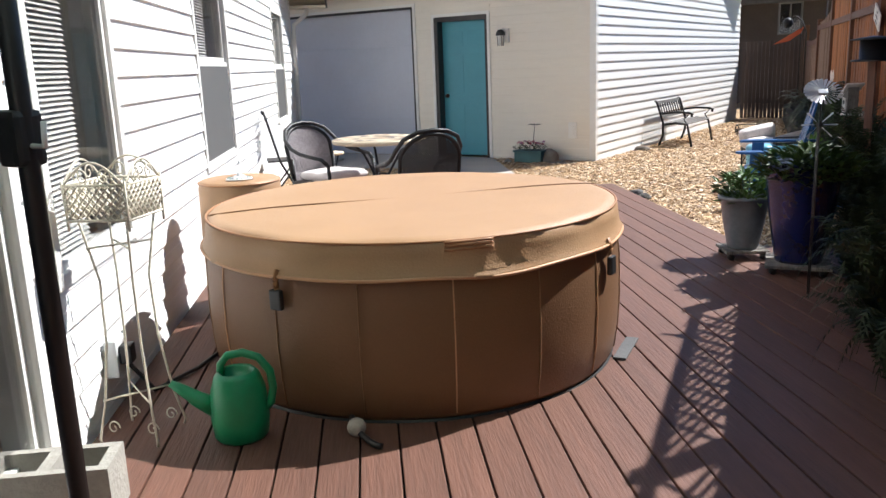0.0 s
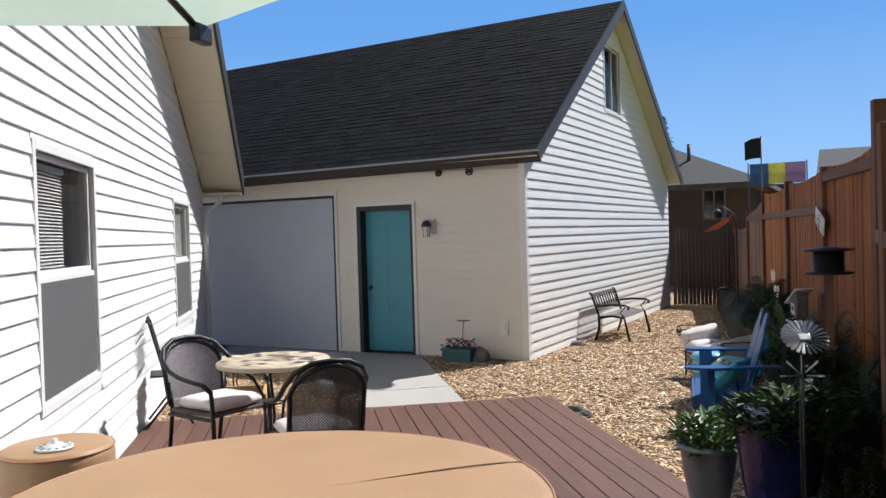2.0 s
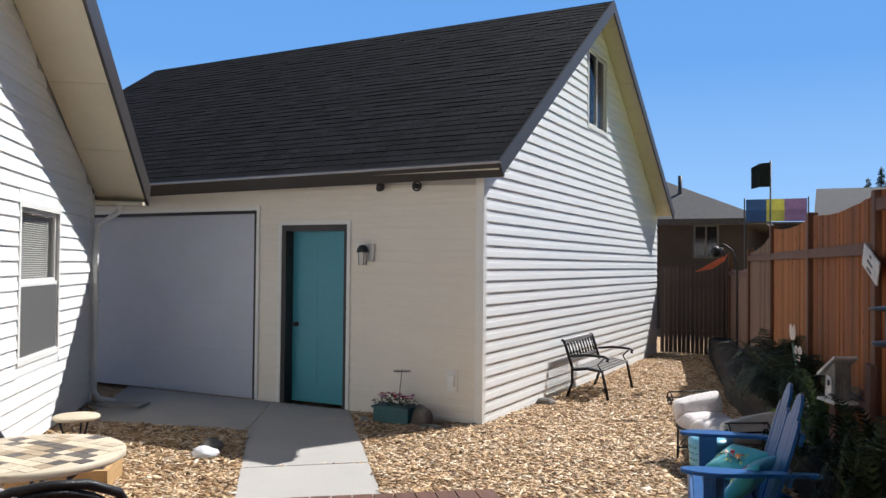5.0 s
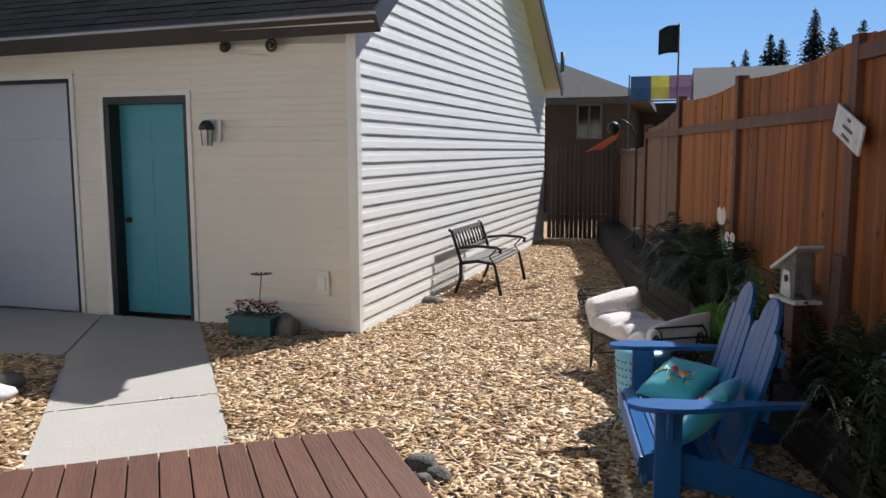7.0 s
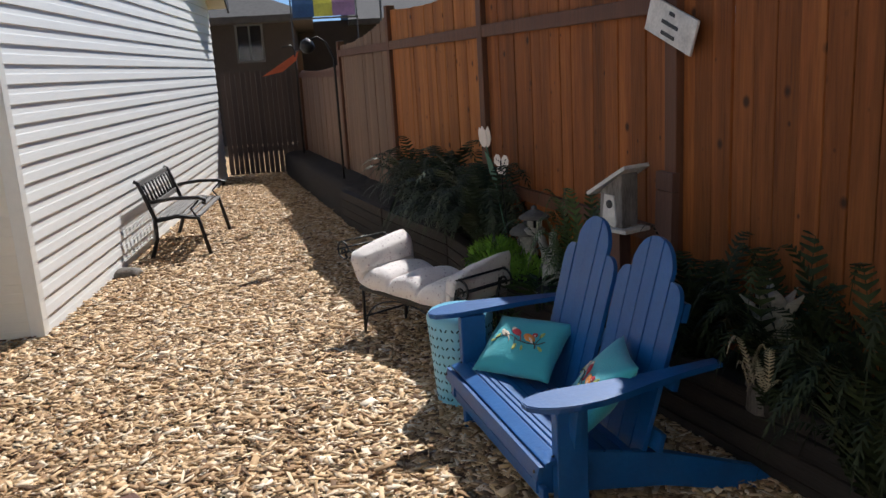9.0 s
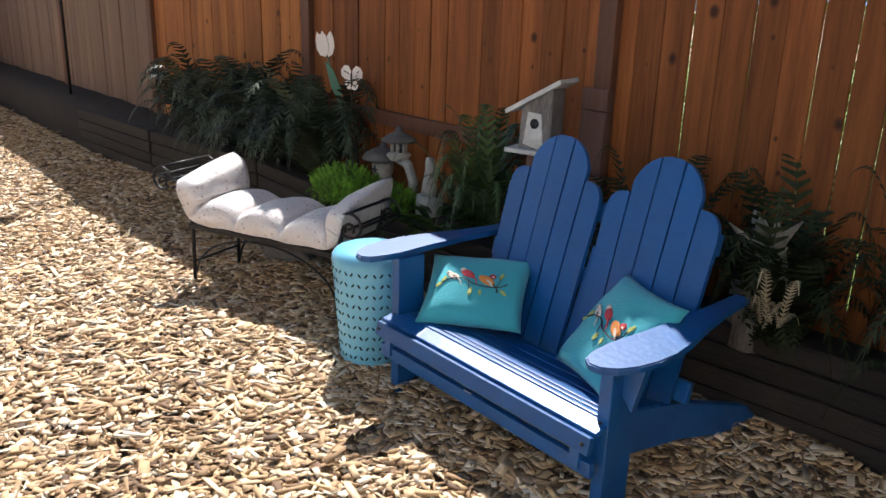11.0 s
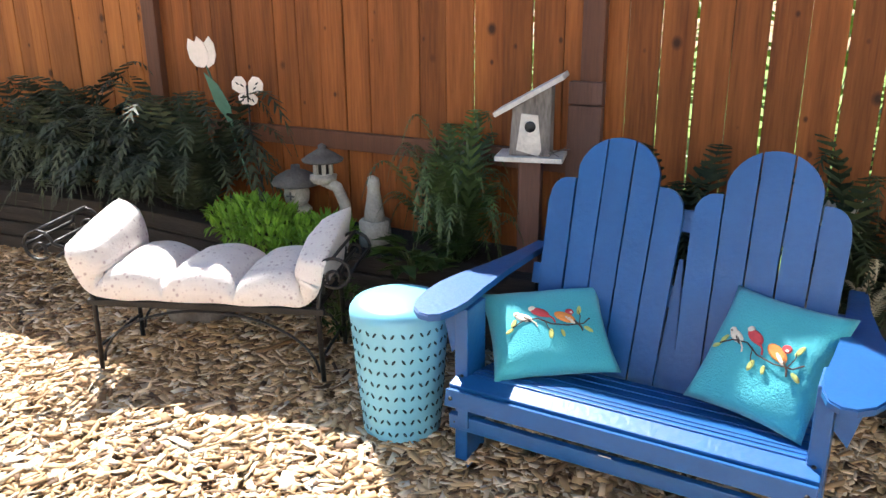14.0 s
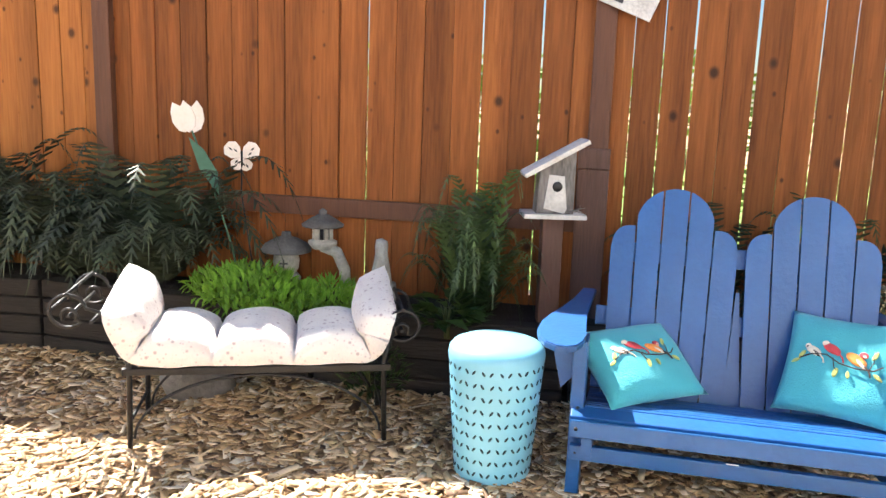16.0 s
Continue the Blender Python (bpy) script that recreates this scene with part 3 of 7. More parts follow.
part("casing", bm, TRIM, door, "white casing")
bm = B()
box(bm, 0.045, w - 0.060, -0.17, -0.13, 0.02, 2.08)
leaf = part("door_leaf", bm, TEAL, door)
for x0, x1 in ((0.13, w / 2 - 0.045), (w / 2 + 0.045, w - 0.13)):
    for z0, z1 in ((0.22, 0.82), (0.98, 1.58), (1.70, 1.93)):
        bm = B()
        box(bm, x0, x1, -0.1305, -0.127, z0, z1, bevel=0.003)
        part("door_panel", bm, TEAL, leaf)
bm = B()
lathe(bm, [(0, 0.055), (0.022, 0.05), (0.028, 0.035), (0.012, 0.02), (0.03, 0.004), (0.03, 0.0)], 14, pose(w - 0.125, -0.129, 0.95, -90, 0, 0))
part("door_knob", bm, POSTWOOD, leaf, "bronze knob")
gd = thing("door_2", GFRONT @ pose(DOORS[1][0], 0, 0), "white sectional garage door, closed", "garage door", kind="structure")
w = DOORS[1][1] - DOORS[1][0]
for i in range(4):
    bm = B()
    box(bm, 0.0, w, -0.10, -0.05, 0.0 + i * 0.585, (i + 1) * 0.585 - 0.001, bevel=0.0015)
    part("door_section", bm, GARAGEDOOR, gd)
bm = B()
for x0, x1, z0, z1 in ((-0.045, 0, 0.0, 2.385), (0, w, 2.34, 2.385)):
    box(bm, x0, x1, 0.0, 0.03, z0, z1)
part("casing", bm, TRIM, gd, "white casing")
bm = B()
for x0, x1, z0, z1 in ((0.0, 0.034, 0.0, 2.34), (0, w, 2.304, 2.34)):
    box(bm, x0, x1, -0.05, 0.028, z0, z1)
part("weather_seal", bm, BLACK, gd, "black weather strip")

# ---- fences ----
POSTS = [(1.63, -3.5), (1.01, 0.65), (0.40, 3.92), (0.03, 5.78), (0.0, 7.40), (-0.43, 9.09), (-0.95, 11.40), (-1.50, 13.86), (-2.04, 16.26), (-2.76, 19.47)]


def fence_run(a, b, top0, top1, low_rail=False, lattice=False, open_gaps=False, boards=None):
    ax, bx = Vector((*a, 0)), Vector((*b, 0))
    d = bx - ax
    length = d.length
    m = Matrix.Translation(ax) @ pose(0, 0, 0, 0, 0, math.degrees(math.atan2(d.y, d.x)))
    run = thing("timber_fence", m, "faded grey-brown fence of upright boards" if boards is FADED else "red-brown stained cedar fence of upright boards", "fence", "fence stretches along the yard")
    n = max(1, round(length / 0.128))
    w = length / n
    for i in range(n):
        f = (i + 0.5) / n
        top = top0 + (top1 - top0) * f - 0.05 * math.sin(math.pi * f)
        bm = B()
        tight = random.random() < (0.72 if low_rail else 0.9)
        gap = 0.0024 + 0.0012 * random.random() if open_gaps else 0.0016 if tight else 0.0028
        box(bm, i * w + gap, (i + 1) * w - gap, -0.009, 0.009, 0.02, top, bevel=0.0035)
        if not open_gaps and tight:
            box(bm, i * w - 0.012, i * w + 0.012, -0.0092, -0.005, 0.02, top - 0.01)
        part("fence_board", bm, boards or CEDAR, run, m=pose(0, random.uniform(-0.004, 0.004), 0, 0, random.uniform(-0.15, 0.15), 0))
    for z in (0.725, 1.83) if low_rail else (2.12 if open_gaps else min(1.83, top0 - 0.12),):
        bm = B()
        box(bm, 0.03, length - 0.03, 0.012, 0.045, z - 0.042, z + 0.042, bevel=0.004)
        part("rail", bm, POSTWOOD, run)
    bm = B()
    box(bm, 0, length, -0.035, -0.012, 0.28, 0.37)
    part("back_rail", bm, POSTWOOD, run)
    if lattice:
        bm = B()
        for z in (top0 + 0.02, top0 + 0.45):
            box(bm, 0, length, -0.02, 0.02, z - 0.02, z + 0.02)
        part("lattice_frame", bm, POSTWOOD, run)
        bm = B()
        k = -0.5
        while k < length:
            for s in (-1, 1):
                lo, hi = (k, k + 0.45) if s > 0 else (k + 0.45, k)
                p, q = Vector((lo, 0, top0 + 0.02)), Vector((hi, 0, top0 + 0.45))
                if min(lo, hi) > -0.02 and max(lo, hi) < length + 0.02:
                    e = Vector((0.016, 0, 0))
                    y = Vector((0, 0.008 * s, 0))
                    w = Vector((0, 0.007, 0))
                    grow(bm, [p - e + y - w, q - e + y - w, p - e + y + w, q - e + y + w, p + e + y - w, q + e + y - w, p + e + y + w, q + e + y + w], BOXFACES)
            k += 0.125
        part("lattice_strips", bm, POSTWOOD, run)
    return run


for k, (a, b) in enumerate(zip(POSTS, POSTS[1:])):
    tops = {4: (2.26, 2.22), 5: (2.21, 2.19), 6: (2.18, 2.18), 7: (2.14, 1.92), 8: (1.70, 1.66)}.get(k, (1.72, 1.72))
    fence_run(a, b, *tops, k == 5, k < 3, k == 4, FADED if k > 6 else CEDAR if k == 6 else SHADECEDAR)
for k, (x, y) in enumerate(POSTS):
    bm = B()
    box(bm, -0.045, 0.045, -0.045, 0.045, -0.1, 2.22 if k in (5, 6, 7) else 1.98 if k > 7 else 2.56 if k == 4 else 2.22, bevel=0.006)
    one("fence_post", bm, POSTWOOD, pose(x - 0.005, y, 0, 0, 0, 14), "square dark-stained timber fence post", "post", "fence posts")



# ---- yard by the fence ----
# the seating group and the bed behind it share one placement
YARD = pose(-1.488, 8.954, 0) @ pose(0, 0, 0, 0, 0, -3.39) @ Matrix.Scale(1.066, 4) @ pose(1.5, -8.5, 0)
def plate(bm, outline, thick, m):
    """A flat plate: the outline lies in local x, z and is thick along y."""
    return prism(bm, outline, -thick / 2, thick / 2, m @ pose(0, 0, 0, 90, 0, 0))


def fan_slat(k, w0, w1):
    """A back slat of a fan, tapering to its foot; k counts from the middle one, which stands highest."""
    def half(z):
        return (w0 + (w1 - w0) * z / 0.77) / 2
    us = np.linspace(-1, 1, 13)
    if abs(k) < 2:
        # the three middle slats share one dome
        top = [(u * w1 / 2, 0.640 + 0.138 * math.sqrt(max(0.0, 1 - ((u * w1 / 2 + k * 0.0905) / 0.1375) ** 2))) for u in us]
    else:
        # the outer slats stand lower, each with one rounded shoulder
        top = [(u * w1 / 2, 0.555 + 0.082 * math.sqrt(max(0.0, 1 - max(0.0, (u * k / 2 + 0.65) / 1.65) ** 2.4))) for u in us]
    return [(-w0 / 2, 0), (w0 / 2, 0)] + [(x * half(z) / (w1 / 2), z) for x, z in top[::-1]]


LOVE = pose(-1.445, 8.35, 0, 0, 0, -79)


def love_seat():
    t = thing("love_seat", LOVE, "blue-painted double Adirondack love seat on the mulch", "love seat")
    for s in (-1, 1):
        bm = B()
        box(bm, s * 0.492 - 0.022, s * 0.492 + 0.022, -0.012, 0.105, -0.02, 0.514, bevel=0.005)
        part("front_leg", bm, BLUE, t)
        bm = B()
        prism(bm, [(-0.075, 0.165), (-0.072, 0.262), (-0.03, 0.292), (0.03, 0.298), (0.42, 0.215), (0.82, 0.075), (0.93, -0.02), (0.80, -0.02), (0.42, 0.085), (0.0, 0.15)], -0.017, 0.017,
              pose(s * 0.452, 0, 0, 90, 0, 90))
        part("side_rail", bm, BLUE, t)
        # paddle arm, broad in front and narrow behind
        bm = B()
        out = [(0.478, 0.62), (0.53, 0.62), (0.548, 0.46), (0.578, 0.32), (0.612, 0.20), (0.630, 0.10), (0.634, 0.02), (0.622, -0.05), (0.597, -0.105),
               (0.562, -0.137), (0.527, -0.140), (0.498, -0.118), (0.482, -0.07), (0.478, 0.0), (0.486, 0.12), (0.492, 0.30)]
        out = [(s * x, y) for x, y in out]
        prism(bm, out if s > 0 else out[::-1], -0.011, 0.011, pose(0, 0, 0.526, 0.8, 0, 0), bevel=0.004)
        part("arm", bm, BLUE, t)
        bm = B()
        prism(bm, [(0, 0.04), (0.035, 0.0), (0.075, 0.17), (0.0, 0.17)], -0.011, 0.011, pose(s * 0.515, 0.045, 0.343, 90, 0, 0 if s > 0 else 180))
        part("arm_bracket", bm, BLUE, t)
        # bolt heads
        for y, z in ((-0.088, 0.258), (-0.062, 0.170)):
            bm = B()
            lathe(bm, [(0, 0.004), (0.006, 0.002), (0.006, -0.002)], 10, pose(s * 0.487, y, z, 90, 0, 0))
            part("bolt", bm, BLACK, t)
        bm = B()
        lathe(bm, [(0, 0.004), (0.006, 0.002), (0.006, -0.002)], 10, pose(s * 0.488, -0.015, 0.30, 0, 0, 0))
        part("bolt", bm, BLACK, t)
    # lower apron, sloping front board, and seat slats that dip towards the back
    bm = B()
    box(bm, -0.505, 0.505, -0.011, 0.011, 0.0, 0.050, pose(0, -0.052, 0.145, 4, 0, 0), bevel=0.004)
    part("apron", bm, BLUE, t)
    bm = B()
    box(bm, -0.508, 0.508, -0.010, 0.010, -0.001, 0.052, pose(0, -0.080, 0.229, -14, 0, 0), bevel=0.004)
    part("front_board", bm, BLUE, t)
    y, z, tilt = -0.060, 0.287, 13.0
    for i, w in enumerate((0.068, 0.026, 0.026, 0.068, 0.068, 0.068, 0.05)):
        bm = B()
        lean = radians(tilt)
        box(bm, -0.508 if i == 0 else -0.466, 0.508 if i == 0 else 0.466, 0.003, w - 0.004, -0.018, 0.0, pose(0, y, z, tilt, 0, 0), bevel=0.0035)
        part("seat_slat", bm, BLUE, t)
        y += w * math.cos(lean)
        z += w * math.sin(lean)
        tilt = (13.0, -3.0, -7.0, -10.0, -12.0, -13.0, -13.0, -13.0)[i + 1]
    # two fan backs, and the narrow filler between them
    lean = math.degrees(math.atan(0.27))
    for c in (-0.213, 0.252):
        for k in range(-2, 3):
            bm = B()
            plate(bm, fan_slat(k, 0.078, 0.0845), 0.018, Matrix.Identity(4))
            part("back_slat", bm, BLUE, t, m=pose(c + k * 0.0835 + (-0.006 if c < 0 else 0.0), 0.345 + random.uniform(-0.002, 0.002), 0.20, -lean, 0, 0) @ pose(0, 0, 0, 0, k * 0.55 + (0.5 if c < 0 else 0.0), 0))
    bm = B()
    plate(bm, [(-0.030, 0.0), (0.030, 0.0), (0.006, 0.42), (-0.006, 0.42)], 0.017, Matrix.Identity(4))
    part("back_slat", bm, BLUE, t, m=pose(0.016, 0.366, 0.20, -lean, 0, 0))
    for z, y in ((0.27, 0.385), (0.49, 0.445), (0.72, 0.507)):
        bm = B()
        w = 0.47 if z < 0.6 else 0.43
        box(bm, -w, w + 0.03, 0, 0.025, -0.035, 0.035, pose(0, y, z, -lean, 0, 0), bevel=0.004)
        part("back_brace", bm, BLUE, t)
    bm = B()
    box(bm, -0.036, 0.0, -0.0635, -0.061, 0.189, 0.197)
    part("maker_tag", bm, TRIM, t, "small pale maker's tag")
    return t


love_seat()

PILLOW = mat("turquoise cotton", (0.055, 0.40, 0.46), 0.85, 0.06, 6, 0.35, fine=30, sheen=0.2)
STITCH = [mat("red embroidery", (0.55, 0.06, 0.07), 0.8, 0.2, 20, 0.3), mat("orange embroidery", (0.75, 0.27, 0.06), 0.8, 0.2, 20, 0.3),
          mat("yellow-green embroidery", (0.50, 0.55, 0.16), 0.8, 0.2, 20, 0.3), mat("dark embroidery", (0.06, 0.04, 0.03), 0.8, 0.2, 20, 0.3),
          mat("cream embroidery", (0.75, 0.66, 0.52), 0.8, 0.2, 20, 0.3)]


def pillow(m, w, h, t, label):
    """A throw pillow: local x, z across it, y out of its face (towards -y)."""
    p = thing("throw_pillow", m, label, "pillow", "throw pillows on the love seat")
    bm = B()
    n = 18

    def swell(a, b):
        e = max(0.0, (1 - a * a)) * max(0.0, (1 - b * b))
        return t * e ** 0.42

    def spot(a, b):
        pinch = 1 - 0.07 * (1 - a * a) * abs(b) ** 3, 1 - 0.07 * (1 - b * b) * abs(a) ** 3
        return a * w / 2 * pinch[1], b * h / 2 * pinch[0]

    grid = {}
    for sgn in (-1, 1):
        for i in range(n + 1):
            for j in range(n + 1):
                a, b = 2 * i / n - 1, 2 * j / n - 1
                rim = i in (0, n) or j in (0, n)
                if rim and sgn == 1:
                    grid[sgn, i, j] = grid[-1, i, j]
                    continue
                x, z = spot(a, b)
                wob = 0.006 * noise.noise((a * 2.3, b * 2.3, w * 9 + sgn))
                grid[sgn, i, j] = bm.verts.new((x, sgn * (swell(a, b) + (0 if rim else wob)), z))
    for sgn in (-1, 1):
        for i in range(n):
            for j in range(n):
                f = [grid[sgn, i, j], grid[sgn, i + 1, j], grid[sgn, i + 1, j + 1], grid[sgn, i, j + 1]]
                bm.faces.new(f if sgn < 0 else f[::-1]).smooth = True
    part("pillow_case", bm, PILLOW, p)

    def patch(name, cx, cz, rx, rz, turn, material):
        """A stitched oval that lies on the swelling face."""
        q = B()
        ring = []
        rows = 4
        for k in range(rows + 1):
            for s in range(16):
                an = 2 * math.pi * s / 16
                px, pz = rx * k / rows * math.cos(an), rz * k / rows * math.sin(an)
                c, sn = math.cos(radians(turn)), math.sin(radians(turn))
                x, z = cx + px * c - pz * sn, cz + px * sn + pz * c
                y = -swell(min(0.98, max(-0.98, 2 * x / w)), min(0.98, max(-0.98, 2 * z / h))) - 0.007 + (0.004 if k == rows else 0)
                ring.append(q.verts.new((x, y, z)))
        for k in range(1, rows):
            for s in range(16):
                q.faces.new((ring[k * 16 + s], ring[k * 16 + (s + 1) % 16], ring[k * 16 + 16 + (s + 1) % 16], ring[k * 16 + 16 + s]))
        q.faces.new(ring[16:32])
        for v in [v for v in q.verts if not v.link_faces]:
            q.verts.remove(v)
        part(name, q, material, p)

    def line(name, pts, rad, material):
        """A stitched line over the swelling face."""
        q = B()
        run = []
        for (x0, z0), (x1, z1) in zip(pts, pts[1:]):
            run += [(x0 + (x1 - x0) * i / 5, z0 + (z1 - z0) * i / 5) for i in range(5)]
        run.append(pts[-1])
        tube(q, [(x, -swell(min(0.98, max(-0.98, 2 * x / w)), min(0.98, max(-0.98, 2 * z / h))) - 0.006, z) for x, z in run], rad, 5)
        part(name, q, material, p)

    # a branch with leaves and three perched birds
    line("twig", [(-0.118, -0.012), (-0.085, 0.006), (-0.04, 0.010), (0.0, -0.014), (0.05, -0.022), (0.10, -0.016), (0.122, 0.004)], 0.0022, STITCH[3])
    line("twig", [(-0.02, 0.002), (-0.012, -0.03), (0.0, -0.042)], 0.0016, STITCH[3])
    line("twig", [(0.085, -0.018), (0.095, 0.012), (0.092, 0.030)], 0.0016, STITCH[3])
    for cx, cz, rx, rz, turn in ((-0.112, 0.004, 0.016, 0.007, 60), (-0.006, -0.045, 0.017, 0.008, 80), (0.096, 0.036, 0.018, 0.007, 70), (0.112, -0.034, 0.016, 0.007, -35), (-0.128, -0.020, 0.014, 0.006, 30), (0.030, -0.046, 0.013, 0.006, 100)):
        patch("stitched_leaf", cx, cz, rx, rz, turn, STITCH[2])
    for bx, bz, body, wing, head, s in ((-0.080, 0.020, 4, 3, 4, 0.9), (-0.028, 0.034, 0, 0, 4, 1.0), (0.046, 0.010, 1, 4, 0, 1.15)):
        patch("stitched_bird", bx, bz, 0.030 * s, 0.0155 * s, -28, STITCH[body])
        patch("stitched_wing", bx + 0.010 * s, bz - 0.009 * s, 0.019 * s, 0.006 * s, -42, STITCH[wing])
        patch("stitched_head", bx - 0.021 * s if bx < 0.04 else bx + 0.016 * s, bz + 0.017 * s, 0.0115 * s, 0.0105 * s, 0, STITCH[head])
        line("stitched_tail", [(bx + 0.022 * s, bz - 0.014 * s), (bx + 0.036 * s, bz - 0.030 * s), (bx + 0.040 * s, bz - 0.044 * s)], 0.0026 * s, STITCH[3 if bx > 0.04 else body])
        patch("stitched_cheek", bx - 0.023 * s if bx < 0.04 else bx + 0.019 * s, bz + 0.013 * s, 0.0055 * s, 0.0045 * s, 0, STITCH[4 if body != 4 else 3])
    return p


def propped(center, across, up):
    """A placement on the love seat from the middle of a pillow and the ways of its lower edge and its side."""
    x = Vector(across).normalized()
    y = Vector(up).cross(x).normalized()
    z = x.cross(y)
    return LOVE @ Matrix.Translation(center) @ Matrix((x, y, z)).transposed().to_4x4()


pillow(propped((-0.312, 0.22, 0.39), (0.317, 0.232, 0.01), (-0.19, 0.187, 0.165)), 0.385, 0.325, 0.060, "turquoise throw pillow with embroidered birds, slumped sideways into the corner")
pillow(propped((0.323, 0.245, 0.437), (0.32, -0.125, 0.005), (0.068, 0.22, 0.270)), 0.355, 0.365, 0.060, "turquoise throw pillow with embroidered birds, propped against the back")


def garden_stool():
    st = thing("garden_stool", pose(-1.515, 9.12, 0) @ Matrix.Diagonal((1.066, 1.066, 1.11, 1)), "round aqua metal garden stool with pierced sides", "stool")
    prof = [(0.118, 0.0), (0.121, 0.006), (0.124, 0.05), (0.135, 0.18), (0.144, 0.30), (0.150, 0.37), (0.1515, 0.382), (0.149, 0.397), (0.138, 0.411), (0.115, 0.420), (0.06, 0.427), (0, 0.429)]
    bm = B()
    lathe(bm, prof, 56)
    part("drum", bm, AQUA, st)
    # piercings in staggered rows: dark petals laid on, coloured as the shade inside
    hole = B()
    lathe(hole, [(0, 0.0016), (0.0092, 0.0012), (0.0095, -0.002)], 12, Matrix.Diagonal((0.36, 0.92, 1, 1)))
    HOLESHADE = mat("dark colour for the shade inside the stool", (0.012, 0.035, 0.05), 0.8, 0.1, 8)
    me = mesh_of(hole, "pierced_petal", HOLESHADE)
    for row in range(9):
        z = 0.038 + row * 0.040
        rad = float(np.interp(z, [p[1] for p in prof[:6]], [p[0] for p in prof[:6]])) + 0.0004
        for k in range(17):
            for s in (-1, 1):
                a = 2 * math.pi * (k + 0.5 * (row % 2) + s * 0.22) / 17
                part("pierced_petal", me, HOLESHADE, st, m=pose(rad * math.cos(a), rad * math.sin(a), z, 0, 0, math.degrees(a)) @ pose(0, 0, 0, 0, 90, 0) @ pose(0, 0, 0, 0, 0, 90 + s * 38 * (1 if row % 2 else -1)))
    return st


garden_stool()

BENCH = pose(-1.734, 9.919, 0, 0, 0, -56.5) @ Matrix.Scale(1.066, 4)


def spiral(r0, r1, turns, n=26, start=0.0):
    return [((r0 + (r1 - r0) * i / n) * math.cos(start + turns * 2 * math.pi * i / n), (r0 + (r1 - r0) * i / n) * math.sin(start + turns * 2 * math.pi * i / n)) for i in range(n + 1)]


def scroll_bench():
    b = thing("scroll_bench", BENCH, "black wrought-iron scroll-arm bench standing on the mulch", "bench")
    for s, ox, oz in ((-1, -0.07, 0.0), (1, -0.045, -0.06)):
        for y in (0.0, 0.30):
            bm = B()
            tube(bm, [(s * 0.415, y, -0.02), (s * 0.408, y, 0.28), (s * 0.43, y, 0.40)], 0.009)
            part("leg", bm, IRON, b)
            # outward scroll of the arm
            bm = B()
            pts = [(s * 0.43, y, 0.40 + oz), (s * 0.455 + ox / 2, y, 0.47 + oz)] + [(s * (0.515 + 0.055 * math.cos(a)) + ox, y, 0.475 + oz + 0.055 * math.sin(a) * 0.95) for a in np.linspace(math.pi * 0.95, -math.pi * 0.75, 18)] + \
                  [(s * (0.512 + 0.022 * math.cos(a)) + ox, y, 0.46 + oz + 0.022 * math.sin(a)) for a in np.linspace(-math.pi * 0.8, -math.pi * 2.2, 12)]
            tube(bm, pts, 0.006, 6)
            part("scroll", bm, IRON, b)
        for x, z in ((0.515, 0.53), (0.57, 0.475), (0.512, 0.46), (0.445, 0.44)):
            bm = B()
            tube(bm, [(s * x + ox, -0.01, z + oz), (s * x + ox, 0.31, z + oz)], 0.006, 6)
            part("arm_bar", bm, IRON, b)
        bm = B()
        tube(bm, [(s * 0.412, 0.0, 0.10), (s * 0.412, 0.30, 0.10)], 0.006, 6)
        part("stretcher", bm, IRON, b)
    for y in (0.0, 0.30):
        bm = B()
        box(bm, -0.43, 0.43, y - 0.012, y + 0.012, 0.262, 0.285, bevel=0.003)
        part("seat_rail", bm, IRON, b)
        bm = B()
        tube(bm, [(0.40 * math.cos(a), y, 0.04 + 0.215 * math.sin(a)) for a in np.linspace(0.02, math.pi - 0.02, 24)], 0.005, 6)
        part("arch_brace", bm, IRON, b)
    for k in range(9):
        x = -0.4 + k * 0.1
        bm = B()
        box(bm, x - 0.01, x + 0.01, 0.0, 0.30, 0.276, 0.282)
        part("seat_strap", bm, IRON, b)
    return b


scroll_bench()


